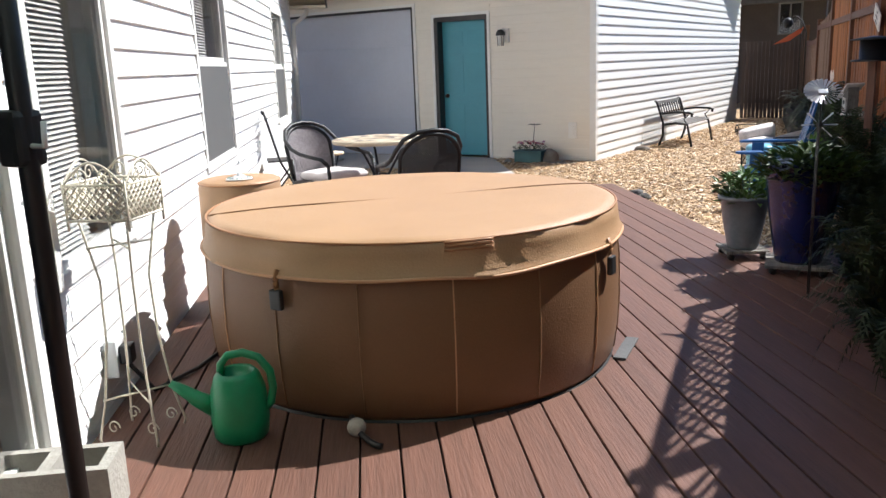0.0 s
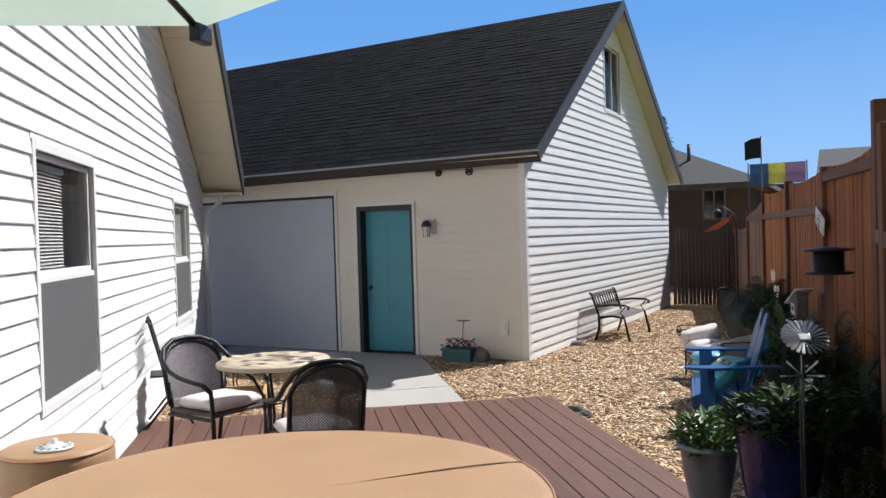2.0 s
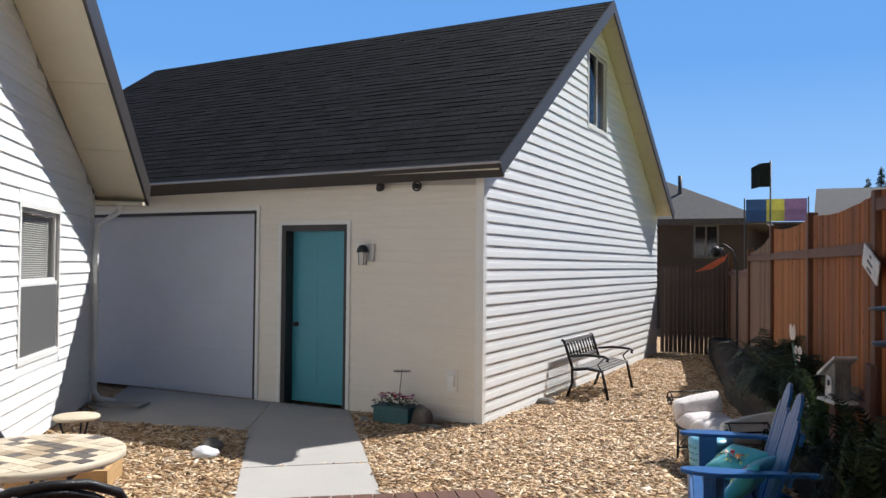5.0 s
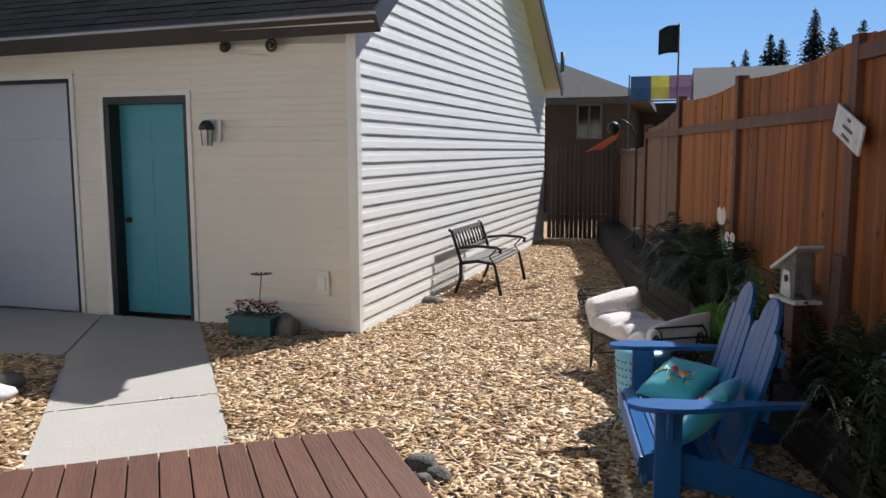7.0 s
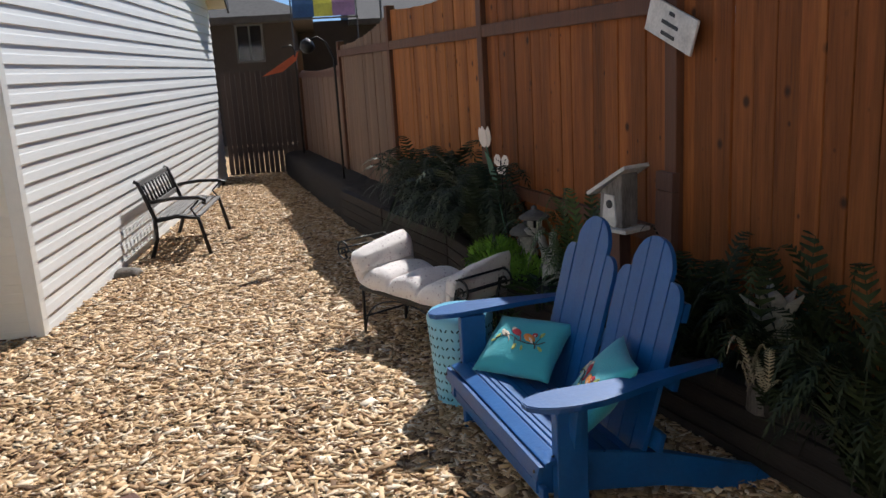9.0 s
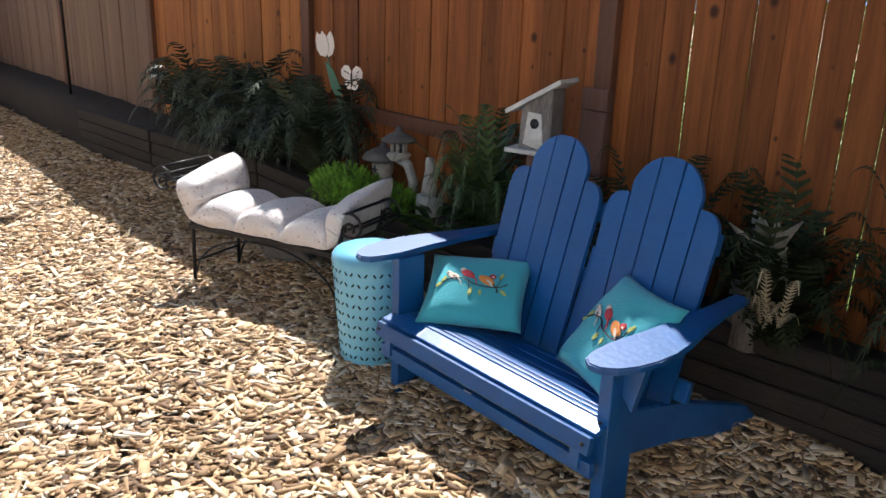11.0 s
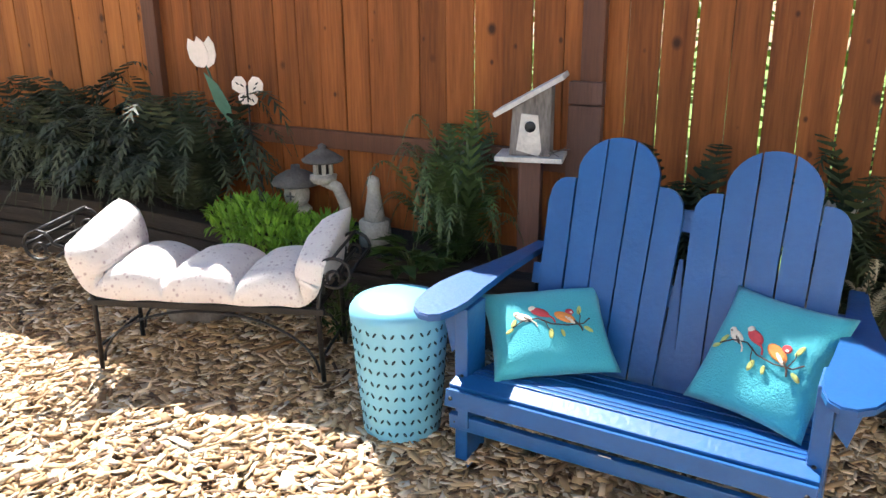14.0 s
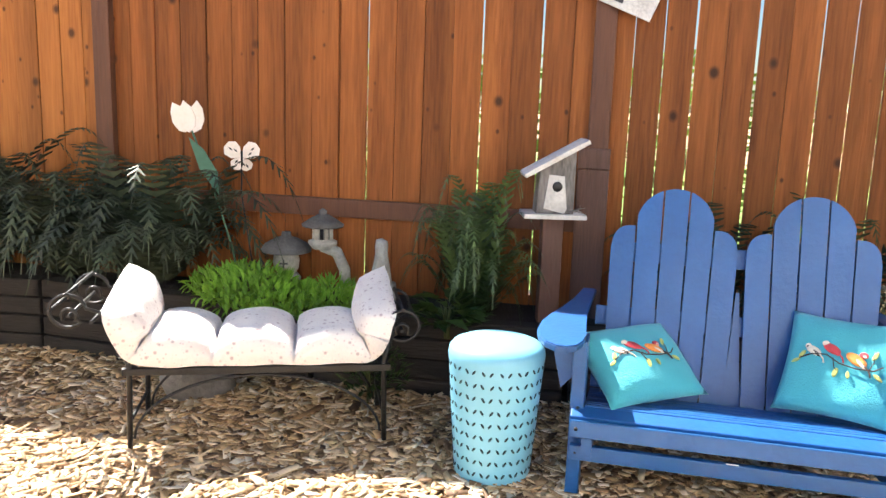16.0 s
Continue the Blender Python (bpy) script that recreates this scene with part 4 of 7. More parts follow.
def bench_cushion():
    bm = B()
    # centre line of the underside: up the arm, along the seat, up the other arm
    path = [(-0.475, 0.555), (-0.472, 0.50), (-0.460, 0.43)] + [(-0.35 + 0.105 * math.cos(a), 0.40 + 0.105 * math.sin(a)) for a in np.linspace(math.pi * 1.05, math.pi * 1.5, 6)] + \
           [(x, 0.293) for x in np.linspace(-0.26, 0.24, 8)] + [(0.325 + 0.10 * math.cos(a), 0.395 + 0.102 * math.sin(a)) for a in np.linspace(-math.pi / 2, 0, 7)] + [(0.428, 0.46), (0.440, 0.545)]
    path = [Vector((x, 0, z)) for x, z in path]
    dist = [0.0]
    for p, q in zip(path, path[1:]):
        dist.append(dist[-1] + (q - p).length)
    total, ns, nv = dist[-1], 110, 22
    top, bot = {}, {}
    for i in range(ns + 1):
        s = total * i / ns
        k = min(len(path) - 2, max(0, int(np.searchsorted(dist, s)) - 1))
        f = (s - dist[k]) / (dist[k + 1] - dist[k])
        p = path[k].lerp(path[k + 1], f)
        i0, i1 = max(0, k - 1), min(len(path) - 1, k + 2)
        d = (path[i1] - path[i0]).normalized()
        nrm = Vector((-d.z, 0, d.x))
        u = s / total
        end = min(1.0, min(u, 1 - u) / 0.035) ** 0.5
        puff = abs(math.sin(math.pi * 5 * u)) ** 0.35
        for j in range(nv + 1):
            v = 2 * j / nv - 1
            side = max(0.0, 1 - abs(v) ** 5) ** 0.5
            tuft = 0.82 + 0.18 * abs(math.cos(math.pi * v)) ** 0.5
            th = (0.035 + 0.085 * puff * tuft) * side * end + 0.005 * noise.noise((s * 9, v * 3, 1.0))
            y = 0.185 + v * 0.205 * (0.9 + 0.1 * end) + 0.006 * noise.noise((s * 7, v * 2, 5.0))
            # the arms sag towards the front
            sag = 0.075 * min(1.0, max(0.0, (p.z - 0.36) / 0.17)) * ((1 - v) / 2) ** 1.4
            top[i, j] = bm.verts.new((p.x + nrm.x * th + 0.12 * sag * (1 if p.x > 0 else -1), y, p.z + nrm.z * th - sag))
            lo = 0.02 * side * end
            bot[i, j] = bm.verts.new((p.x - nrm.x * lo * 0.3 + 0.12 * sag * (1 if p.x > 0 else -1), y, p.z - nrm.z * lo * 0.3 - sag)) if 0 < j < nv and 0 < i < ns else top[i, j]
    for i in range(ns):
        for j in range(nv):
            for g in (top, bot):
                f = list(dict.fromkeys((g[i, j], g[i + 1, j], g[i + 1, j + 1], g[i, j + 1])))
                if len(f) > 2:
                    try:
                        bm.faces.new(f).smooth = True
                    except ValueError:
                        pass
    return one("bench_cushion", bm, CUSHION, BENCH, "white speckled tufted cushion draped over the iron bench", "cushion")


bench_cushion()


# ---- planting bed ----
BED = mat("dark planting soil", (0.022, 0.015, 0.011), 0.95, 0.5, 12, 0.9)
TIMBER = mat("weathered landscape timber", (0.024, 0.017, 0.013), 0.85, 0.35, 3, 0.5, stretch=(6, 0.8, 6), spread=0.2)
ROCK = mat("grey-brown rock", (0.17, 0.15, 0.13), 0.9, 0.4, 7, 0.7)
STONE = mat("weathered cast stone", (0.34, 0.32, 0.28), 0.9, 0.3, 14, 0.5)
DARKSTONE = mat("dark weathered stone roof", (0.10, 0.095, 0.09), 0.9, 0.35, 14, 0.5)
GREYWOOD = mat("weathered grey wood", (0.09, 0.078, 0.068), 0.85, 0.35, 5, 0.4, stretch=(4, 4, 1), second=(0.20, 0.18, 0.16))
WHITEWOOD = mat("flaking white paint", (0.60, 0.57, 0.52), 0.8, 0.25, 14, 0.4)
REDPOST = mat("red-brown post", (0.12, 0.058, 0.04), 0.7, 0.25, 3, 0.3, stretch=(8, 8, 0.7))


def fence_x(y):
    for (x0, y0), (x1, y1) in zip(POSTS, POSTS[1:]):
        if y0 <= y <= y1:
            return x0 + (x1 - x0) * (y - y0) / (y1 - y0)
    return POSTS[0][0] if y < POSTS[0][1] else POSTS[-1][0]


def bed_edge(y):
    return fence_x(y) - float(np.interp(y, [3, 6.8, 8.8, 9.14, 9.45, 10.55, 11.6, 13.7, 20], [0.35, 0.22, 0.2, 0.34, 0.40, 0.34, 0.26, 0.5, 0.4]))


bm = B()
rows = []
for i in range(90):
    y = -4 + i * 0.285
    x0, x1 = bed_edge(y), fence_x(y) + 0.3
    rows.append([bm.verts.new((x0 + (x1 - x0) * k / 6, y, (0.31 if k else 0.27) * max(0.12, min(1.0, (y - 5.55) / 0.25)) * (1.05 if y > 8.9 else 0.9) + 0.025 * noise.noise((y * 3, k, 0)))) for k in range(7)])
    rows[-1].insert(0, bm.verts.new((x0, y, -0.06)))
for a, b in zip(rows, rows[1:]):
    for k in range(7):
        bm.faces.new((a[k], a[k + 1], b[k + 1], b[k])).smooth = True
tagged(part("ground_bed", bm, BED), "raised dark soil bed along the fence", "planting bed", kind="structure")
for y0, y1 in ((5.80, 7.38), (7.40, 9.07), (9.09, 10.13), (10.15, 11.52), (11.54, 12.9), (12.92, 14.3)):
    a, b = Vector((bed_edge(y0) - 0.02, y0, 0)), Vector((bed_edge(y1) - 0.02, y1, 0))
    for n, z in enumerate((0.0, 0.092, 0.184, 0.275)):
        bm = B()
        box(bm, -0.045, 0.045, 0, (b - a).length, z - 0.03, z + 0.055, bevel=0.010)
        one("landscape_timber", bm, TIMBER, Matrix.Translation(a) @ pose(random.uniform(-0.008, 0.008), 0, 0, 0, 0, math.degrees(math.atan2(b.y - a.y, b.x - a.x)) - 90),
            "dark weathered landscape timber edging the planting bed", "timber edging", "timbers along the bed")


def rock(name, m, sx, sy, sz, material, label, category="rock", group=""):
    bm = B()
    bmesh.ops.create_icosphere(bm, subdivisions=3, radius=1)
    seed = m.translation.x * 7.3 + m.translation.y * 3.1
    for v in bm.verts:
        d = 1 + 0.28 * noise.noise(v.co * 1.3 + Vector((seed, 0, 0))) + 0.10 * noise.noise(v.co * 3.5 + Vector((0, seed, 0)))
        v.co = Vector((v.co.x * sx * d, v.co.y * sy * d, v.co.z * sz * d))
    for f in bm.faces:
        f.smooth = True
    return one(name, bm, material, m, label, category, group)


rock("rock", YARD @ pose(-1.50, 9.95, 0.06), 0.16, 0.13, 0.13, ROCK, "rough brown boulder against the planting bed")
SLATE = mat("dark slate", (0.07, 0.066, 0.064), 0.85, 0.35, 12, 0.7, second=(0.14, 0.13, 0.12))
rock("rock", pose(-2.52, 8.05, 0.03, 0, 0, 25), 0.085, 0.075, 0.055, SLATE, "rough dark rock at the deck corner")
rock("rock", pose(-2.40, 7.96, 0.02, 0, 0, -30), 0.075, 0.06, 0.045, SLATE, "small rough dark rock at the deck corner")
rock("rock", pose(-2.45, 7.88, 0.02), 0.05, 0.045, 0.035, SLATE, "small rough dark rock at the deck corner")


def frond(bm, base, yaw, length, rise, droop, width=0.05, n=16, z_base=0.0):
    """One fern frond: a bent stem with pairs of leaflets."""
    d = Vector((math.cos(yaw), math.sin(yaw), 0))
    side = Vector((-d.y, d.x, 0))
    prev = None
    for i in range(n + 1):
        f = i / n
        p = base + d * (length * f * (1 - 0.18 * f)) + Vector((0, 0, rise * math.sin(f * math.pi * 0.62) - droop * f ** 3))
        if prev is not None and i > 1:
            step = p - prev
            w = width * math.sin(math.pi * min(1.0, 0.12 + f * 0.93)) ** 0.7
            for s in (-1, 1):
                tip = p + side * s * w + step * 0.7 + Vector((0, 0, -w * 0.25))
                v = [bm.verts.new(q) for q in (prev + step * 0.25, tip - step * 0.22, tip, p - step * 0.1)]
                bm.faces.new(v)
            r = side * 0.0016
            bm.faces.new([bm.verts.new(q) for q in (prev - r, prev + r, p + r, p - r)])
        prev = p


def fern(x, y, z, size, count, seed, label, material=None, spread=2 * math.pi, face=math.pi, leaflet=0.042, lie=1.0):
    rnd = random.Random(seed)
    f = thing("fern", (YARD if x < -0.45 else Matrix.Identity(4)) @ pose(x, y, z), label, "fern", "ferns along the fence")
    for k in range(count):
        bm = B()
        yaw = face + (rnd.random() - 0.5) * spread
        s = size * rnd.uniform(0.6, 1.1)
        frond(bm, Vector((rnd.uniform(-0.05, 0.05), rnd.uniform(-0.06, 0.06), -0.02)), yaw, s * rnd.uniform(0.4, 0.85) * lie, s * rnd.uniform(0.55, 1.15) / lie, s * rnd.uniform(0.1, 0.5),
              leaflet * size / 0.5, 22)
        part("frond", bm, material or SHADEFERN, f)
    return f


GREENFERN = mat("green fern fronds darkened for shade", (0.020, 0.040, 0.010), 0.5, 0.4, 5, 0.1, second=(0.05, 0.085, 0.018))
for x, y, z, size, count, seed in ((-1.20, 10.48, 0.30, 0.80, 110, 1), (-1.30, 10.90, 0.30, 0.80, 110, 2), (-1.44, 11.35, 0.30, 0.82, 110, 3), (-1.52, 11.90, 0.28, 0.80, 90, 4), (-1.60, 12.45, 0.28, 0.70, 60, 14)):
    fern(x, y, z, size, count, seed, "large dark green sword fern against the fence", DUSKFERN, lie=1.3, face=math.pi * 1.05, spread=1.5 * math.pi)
fern(-0.88, 9.06, 0.30, 0.58, 90, 5, "upright green fern with curling tips beside the birdhouse", GREENFERN, leaflet=0.03)
fern(-0.60, 8.25, 0.24, 0.60, 60, 6, "fern behind the love seat, darkened for shade")
fern(-0.46, 7.75, 0.24, 0.62, 70, 7, "fern behind the love seat, darkened for shade")
fern(-0.46, 7.15, 0.24, 0.66, 90, 8, "tall green fern with curling tips by the love seat, darkened for shade", leaflet=0.03)
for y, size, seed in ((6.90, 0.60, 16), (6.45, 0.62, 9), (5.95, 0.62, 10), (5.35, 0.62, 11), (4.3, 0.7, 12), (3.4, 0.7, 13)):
    fern(fence_x(y) - 0.24, y, 0.24 if y > 5.7 else 0.04, size, 80, seed, "fern by the fence, darkened for shade")


def leafy(name, x, y, z, rx, ry, h, count, leaf, seed, material, label, category, upright=0.5, stems=None, group="", base=Matrix.Identity(4)):
    """A plant of many small pointed leaves round a cluster of stems."""
    rnd = random.Random(seed)
    t = thing(name, base @ pose(x, y, z), label, category, group)
    bm = B()
    for k in range(count):
        a, rr, hh = rnd.uniform(0, 2 * math.pi), math.sqrt(rnd.random()), rnd.random() ** 0.8
        p = Vector((rx * rr * math.cos(a) * (0.55 + 0.45 * math.sin(hh * 2.6)), ry * rr * math.sin(a) * (0.55 + 0.45 * math.sin(hh * 2.6)), h * hh * (1 - 0.35 * rr * rr)))
        yaw = a + rnd.uniform(-1.0, 1.0)
        d = Vector((math.cos(yaw) * (1 - upright), math.sin(yaw) * (1 - upright), upright * rnd.uniform(-0.4, 1.3))).normalized()
        s = d.cross(Vector((0.1, 0.2, 1))).normalized()
        ln = leaf * rnd.uniform(0.6, 1.25)
        w = ln * 0.22
        up = s.cross(d) * ln * 0.12
        v = [bm.verts.new(q) for q in (p, p + d * ln * 0.45 + s * w + up, p + d * ln, p + d * ln * 0.45 - s * w + up, p + d * ln * 0.5)]
        bm.faces.new((v[0], v[4], v[1]))
        bm.faces.new((v[1], v[4], v[2]))
        bm.faces.new((v[2], v[4], v[3]))
        bm.faces.new((v[3], v[4], v[0]))
    tagged(part("foliage", bm, material, t), kind="stuff")
    bm = B()
    for k in range(stems or 8):
        a = rnd.uniform(0, 2 * math.pi)
        q = rnd.uniform(0.2, 0.8)
        tube(bm, [(0.02 * math.cos(a), 0.02 * math.sin(a), -0.03), (rx * q * 0.5 * math.cos(a), ry * q * 0.5 * math.sin(a), h * 0.4), (rx * q * math.cos(a), ry * q * math.sin(a), h * 0.8)], [0.005, 0.004, 0.002], 5)
    tagged(part("stalk", bm, STEM, t), kind="stuff")
    return t


STEM = mat("green stems", (0.06, 0.07, 0.02), 0.7, 0.3, 6)
LIME = mat("bright lime foliage", (0.10, 0.25, 0.018), 0.6, 0.3, 8, 0.1, second=(0.18, 0.36, 0.03))
leafy("groundcover_plant", -1.22, 9.90, 0.27, 0.17, 0.34, 0.18, 1500, 0.05, 21, LIME, "bright lime-green feathery groundcover in the bed", "plant", 0.75, 20, base=YARD)
leafy("groundcover_plant", -1.10, 9.60, 0.28, 0.13, 0.16, 0.14, 500, 0.045, 22, LIME, "bright lime-green feathery groundcover in the bed", "plant", 0.75, 10, base=YARD)
leafy("leafy_plant", -1.10, 9.05, 0.30, 0.10, 0.10, 0.14, 60, 0.12, 23, LEAF, "broad-leaved green plant at the bed edge", "plant", 0.3, 6, base=YARD)
leafy("leafy_plant", -1.28, 9.28, 0.05, 0.10, 0.16, 0.24, 260, 0.04, 24, LEAF, "small green plant behind the bench", "plant", 0.5, 6, base=YARD)


def snow_lantern():
    t = thing("stone_lantern", YARD @ pose(-1.03, 9.88, 0.365, 0, 0, -62) @ Matrix.Scale(0.80, 4), "squat cast-stone lantern with a mushroom roof", "stone lantern", "stone lanterns in the bed")
    bm = B()
    lathe(bm, [(0, 0), (0.075, 0), (0.08, 0.02), (0.06, 0.045), (0.05, 0.05)], 20)
    part("base", bm, STONE, t)
    bm = B()
    lathe(bm, [(0.05, 0.045), (0.066, 0.07), (0.072, 0.11), (0.066, 0.15), (0.05, 0.165)], 20)
    part("light_box", bm, STONE, t)
    bm = B()
    lathe(bm, [(0, 0.006), (0.03, 0.004), (0.03, -0.004)], 16, pose(0, -0.071, 0.11, 90, 0, 0))
    part("round_window", bm, STONE, t)
    for a in (0, 90):
        bm = B()
        box(bm, -0.022, 0.022, -0.003, 0.003, -0.004, 0.004, pose(0, -0.079, 0.11, 0, a, 0))
        part("window_bar", bm, DARKSTONE, t)
    bm = B()
    lathe(bm, [(0.05, 0.16), (0.132, 0.165), (0.136, 0.175), (0.115, 0.205), (0.06, 0.235), (0.028, 0.245), (0.024, 0.27), (0, 0.275)], 28)
    part("roof", bm, DARKSTONE, t)


def leg_lantern():
    t = thing("stone_lantern", YARD @ pose(-1.014, 9.70, 0.355, 0, 0, -62) @ Matrix.Scale(0.82, 4), "cast-stone lantern on a bowed leg with a tiled roof", "stone lantern", "stone lanterns in the bed")
    bm = B()
    tube(bm, [(0.12, 0, -0.02), (0.115, 0, 0.10), (0.075, 0, 0.19), (0.0, 0, 0.225)], [0.032, 0.03, 0.03, 0.034], 10)
    part("leg", bm, STONE, t)
    bm = B()
    lathe(bm, [(0, 0.20), (0.055, 0.21), (0.075, 0.235), (0.075, 0.25), (0.05, 0.255), (0.05, 0.262)], 8)
    part("tray", bm, STONE, t)
    for k in range(6):
        bm = B()
        a = 2 * math.pi * k / 6
        box(bm, 0.036, 0.052, -0.010, 0.010, 0.258, 0.325, pose(0, 0, 0, 0, 0, math.degrees(a)))
        part("pillar", bm, STONE, t)
    # black core added between the pillars to darken the chamber like shade
    bm = B()
    lathe(bm, [(0, 0.258), (0.03, 0.258), (0.03, 0.325), (0, 0.325)], 10)
    part("light_core", bm, BLACK, t)
    bm = B()
    lathe(bm, [(0, 0.322), (0.105, 0.325), (0.11, 0.335), (0.07, 0.362), (0.03, 0.385), (0.02, 0.39), (0.022, 0.405), (0, 0.42)], 16)
    part("roof", bm, DARKSTONE, t)


snow_lantern()
leg_lantern()
bm = B()
lathe(bm, [(0, 0), (0.05, 0), (0.045, 0.04), (0.035, 0.09), (0.028, 0.13), (0.03, 0.15), (0.026, 0.18), (0, 0.19)], 14)
for v in bm.verts:
    v.co.x *= 0.8
    v.co.z += 0.01 * noise.noise(v.co * 20)
one("garden_figurine", bm, STONE, YARD @ pose(-0.954, 9.444, 0.40), "small grey weathered stone garden figure", "figurine")
bm = B()
lathe(bm, [(0, 0), (0.07, 0), (0.065, 0.13), (0.0, 0.13)], 10)
one("stone_pedestal", bm, STONE, YARD @ pose(-0.954, 9.444, 0.27), "rough grey stone block under the figurine", "pedestal")
fern(-0.62, 7.66, 0.40, 0.20, 9, 15, "fern with pale curling dry fronds behind the love seat", mat("dry pale fronds", (0.34, 0.29, 0.19), 0.8, 0.3, 8))
# weathered pale ornament among the ferns: a jagged upright piece of driftwood
bm = B()
lathe(bm, [(0, 0), (0.075, 0.0), (0.085, 0.05), (0.07, 0.11), (0.055, 0.16), (0.03, 0.20), (0, 0.215)], 14)
for a, ln, lift in ((20, 0.12, 0.16), (75, 0.09, 0.19), (140, 0.13, 0.14), (200, 0.10, 0.20), (255, 0.12, 0.10), (310, 0.11, 0.17)):
    c, d = math.cos(radians(a)), math.sin(radians(a))
    tube(bm, [(0.03 * c, 0.03 * d, lift - 0.05), (0.07 * c, 0.07 * d, lift), (ln * c, ln * d, lift + 0.045)], [0.030, 0.020, 0.002], 6)
for v in bm.verts:
    v.co += Vector((0.014, 0.014, 0.012)) * noise.noise(v.co * 19)
one("driftwood", bm, mat("bleached driftwood", (0.36, 0.32, 0.25), 0.9, 0.35, 16, 0.6, stretch=(1, 1, 3)), pose(-0.43, 8.17, 0.50), "jagged pale weathered driftwood piece among the ferns", "driftwood")
bm = B()
lathe(bm, [(0, 0), (0.10, 0), (0.095, 0.26), (0, 0.26)], 12)
for v in bm.verts:
    v.co += Vector((0.015, 0.015, 0)) * noise.noise(v.co * 9)
one("log_stump", bm, GREYWOOD, pose(-0.43, 8.17, 0.245), "dark grey log stump standing in the bed", "log")

# birdhouse on its post
bh = thing("birdhouse", YARD @ pose(-0.768, 8.775, 0.185, 0, 0, -60) @ Matrix.Diagonal((0.97, 0.92, 1, 1)), "weathered grey birdhouse with a slanted roof on a post", "birdhouse")
bm = B()
box(bm, -0.042, 0.042, -0.038, 0.038, 0.0, 0.54, bevel=0.005)
part("post", bm, REDPOST, bh)
bm = B()
box(bm, -0.15, 0.15, -0.09, 0.09, -0.02, 0.01, bevel=0.004)
part("foot", bm, GREYWOOD, bh)
bm = B()
box(bm, -0.125, 0.125, -0.085, 0.085, 0.54, 0.558, bevel=0.003)
part("tray", bm, WHITEWOOD, bh, "flaking white tray")
bm = B()
prism(bm, [(-0.075, 0.0), (0.075, 0.0), (0.075, 0.255), (-0.065, 0.165)], -0.055, 0.055, pose(0, 0, 0.558, 90, 0, 0), bevel=0.003)
part("box", bm, GREYWOOD, bh)
bm = B()
prism(bm, [(-0.042, 0.02), (0.04, 0.0), (0.05, 0.02), (0.035, 0.145), (-0.025, 0.15)], -0.004, 0.004, pose(-0.005, -0.060, 0.56, 90, 0, 0))
part("front_panel", bm, WHITEWOOD, bh, "flaking white front panel")
# black disc on the uncut panel, in place of the entrance hole's shade
bm = B()
lathe(bm, [(0, 0.002), (0.02, 0.002), (0.02, -0.002)], 16, pose(0.003, -0.065, 0.665, 90, 0, 0))
part("entrance_hole", bm, BLACK, bh)
bm = B()
box(bm, -0.142, 0.142, -0.085, 0.085, -0.009, 0.009, pose(-0.005, 0, 0.772, 0, -29, 0), bevel=0.003)
part("roof_board", bm, WHITEWOOD, bh)
bm = B()
for k in range(14):
    a = random.uniform(0, 6.28)
    tube(bm, [(0.08, 0.0, 0.565), (0.08 + 0.04 * math.cos(a), 0.05 * math.sin(a), 0.575), (0.08 + 0.07 * math.cos(a + 0.5), 0.075 * math.sin(a + 0.5), 0.562 + 0.02 * random.random())], 0.0015, 4)
tagged(part("twigs", bm, GREYWOOD, bh), kind="stuff")
bm = B()
box(bm, -0.075, 0.075, -0.02, 0.02, 0.0, 0.66, bevel=0.004)
box(bm, -0.076, 0.076, -0.021, 0.021, 0.664, 0.75, bevel=0.004)
one("leaning_board", bm, REDPOST, pose(-0.505, 9.085, 0.29, 0, 0, -77) @ pose(0, 0, 0, -1.5, 0, 0) @ Matrix.Diagonal((0.9, 1, 1.02, 1)), "red-brown board standing against the fence post", "board")

# metal flower stakes
GREENMETAL = mat("green painted metal", (0.06, 0.16, 0.10), 0.5, 0.2, 8)
IVORY = mat("ivory painted metal", (0.72, 0.66, 0.56), 0.5, 0.1, 10, second=(0.76, 0.66, 0.60))
FACE = pose(0, 0, 0, 0, 0, -62)
st = thing("flower_stake", YARD @ pose(-1.165, 10.13, 0.21) @ FACE, "metal garden stake with an ivory tulip head", "garden stake")
bm = B()
tube(bm, [(0.12, 0, -0.06), (0.05, 0, 0.30), (-0.03, 0, 0.56), (-0.115, 0, 0.80)], 0.004, 6)
part("stem", bm, GREENMETAL, st)
bm = B()
plate(bm, [(0, 0), (0.035, 0.09), (0.022, 0.2), (-0.015, 0.27), (-0.03, 0.13)], 0.004, pose(-0.0, -0.005, 0.52, 0, -24, 0))
part("leaf", bm, GREENMETAL, st)
for dx, turn, y in ((-0.03, -24, 0.004), (0.03, 6, 0.0), (0.0, -10, -0.006)):
    bm = B()
    plate(bm, [(0, 0), (0.028, 0.02), (0.038, 0.06), (0.026, 0.105), (0.0, 0.135), (-0.024, 0.10), (-0.034, 0.055), (-0.022, 0.015)], 0.004, pose(-0.12 + dx * 0.6, y, 0.78, 0, turn, 0))
    part("petal", bm, IVORY, st)
st = thing("wing_stake", YARD @ pose(-1.15, 10.016, 0.27) @ FACE, "metal garden stake with ivory wing plates", "garden stake")
bm = B()
tube(bm, [(0.05, 0, -0.06), (0.035, 0, 0.20), (-0.005, 0, 0.48), (0.0, 0, 0.64)], 0.0035, 6)
part("stem", bm, IRON, st)
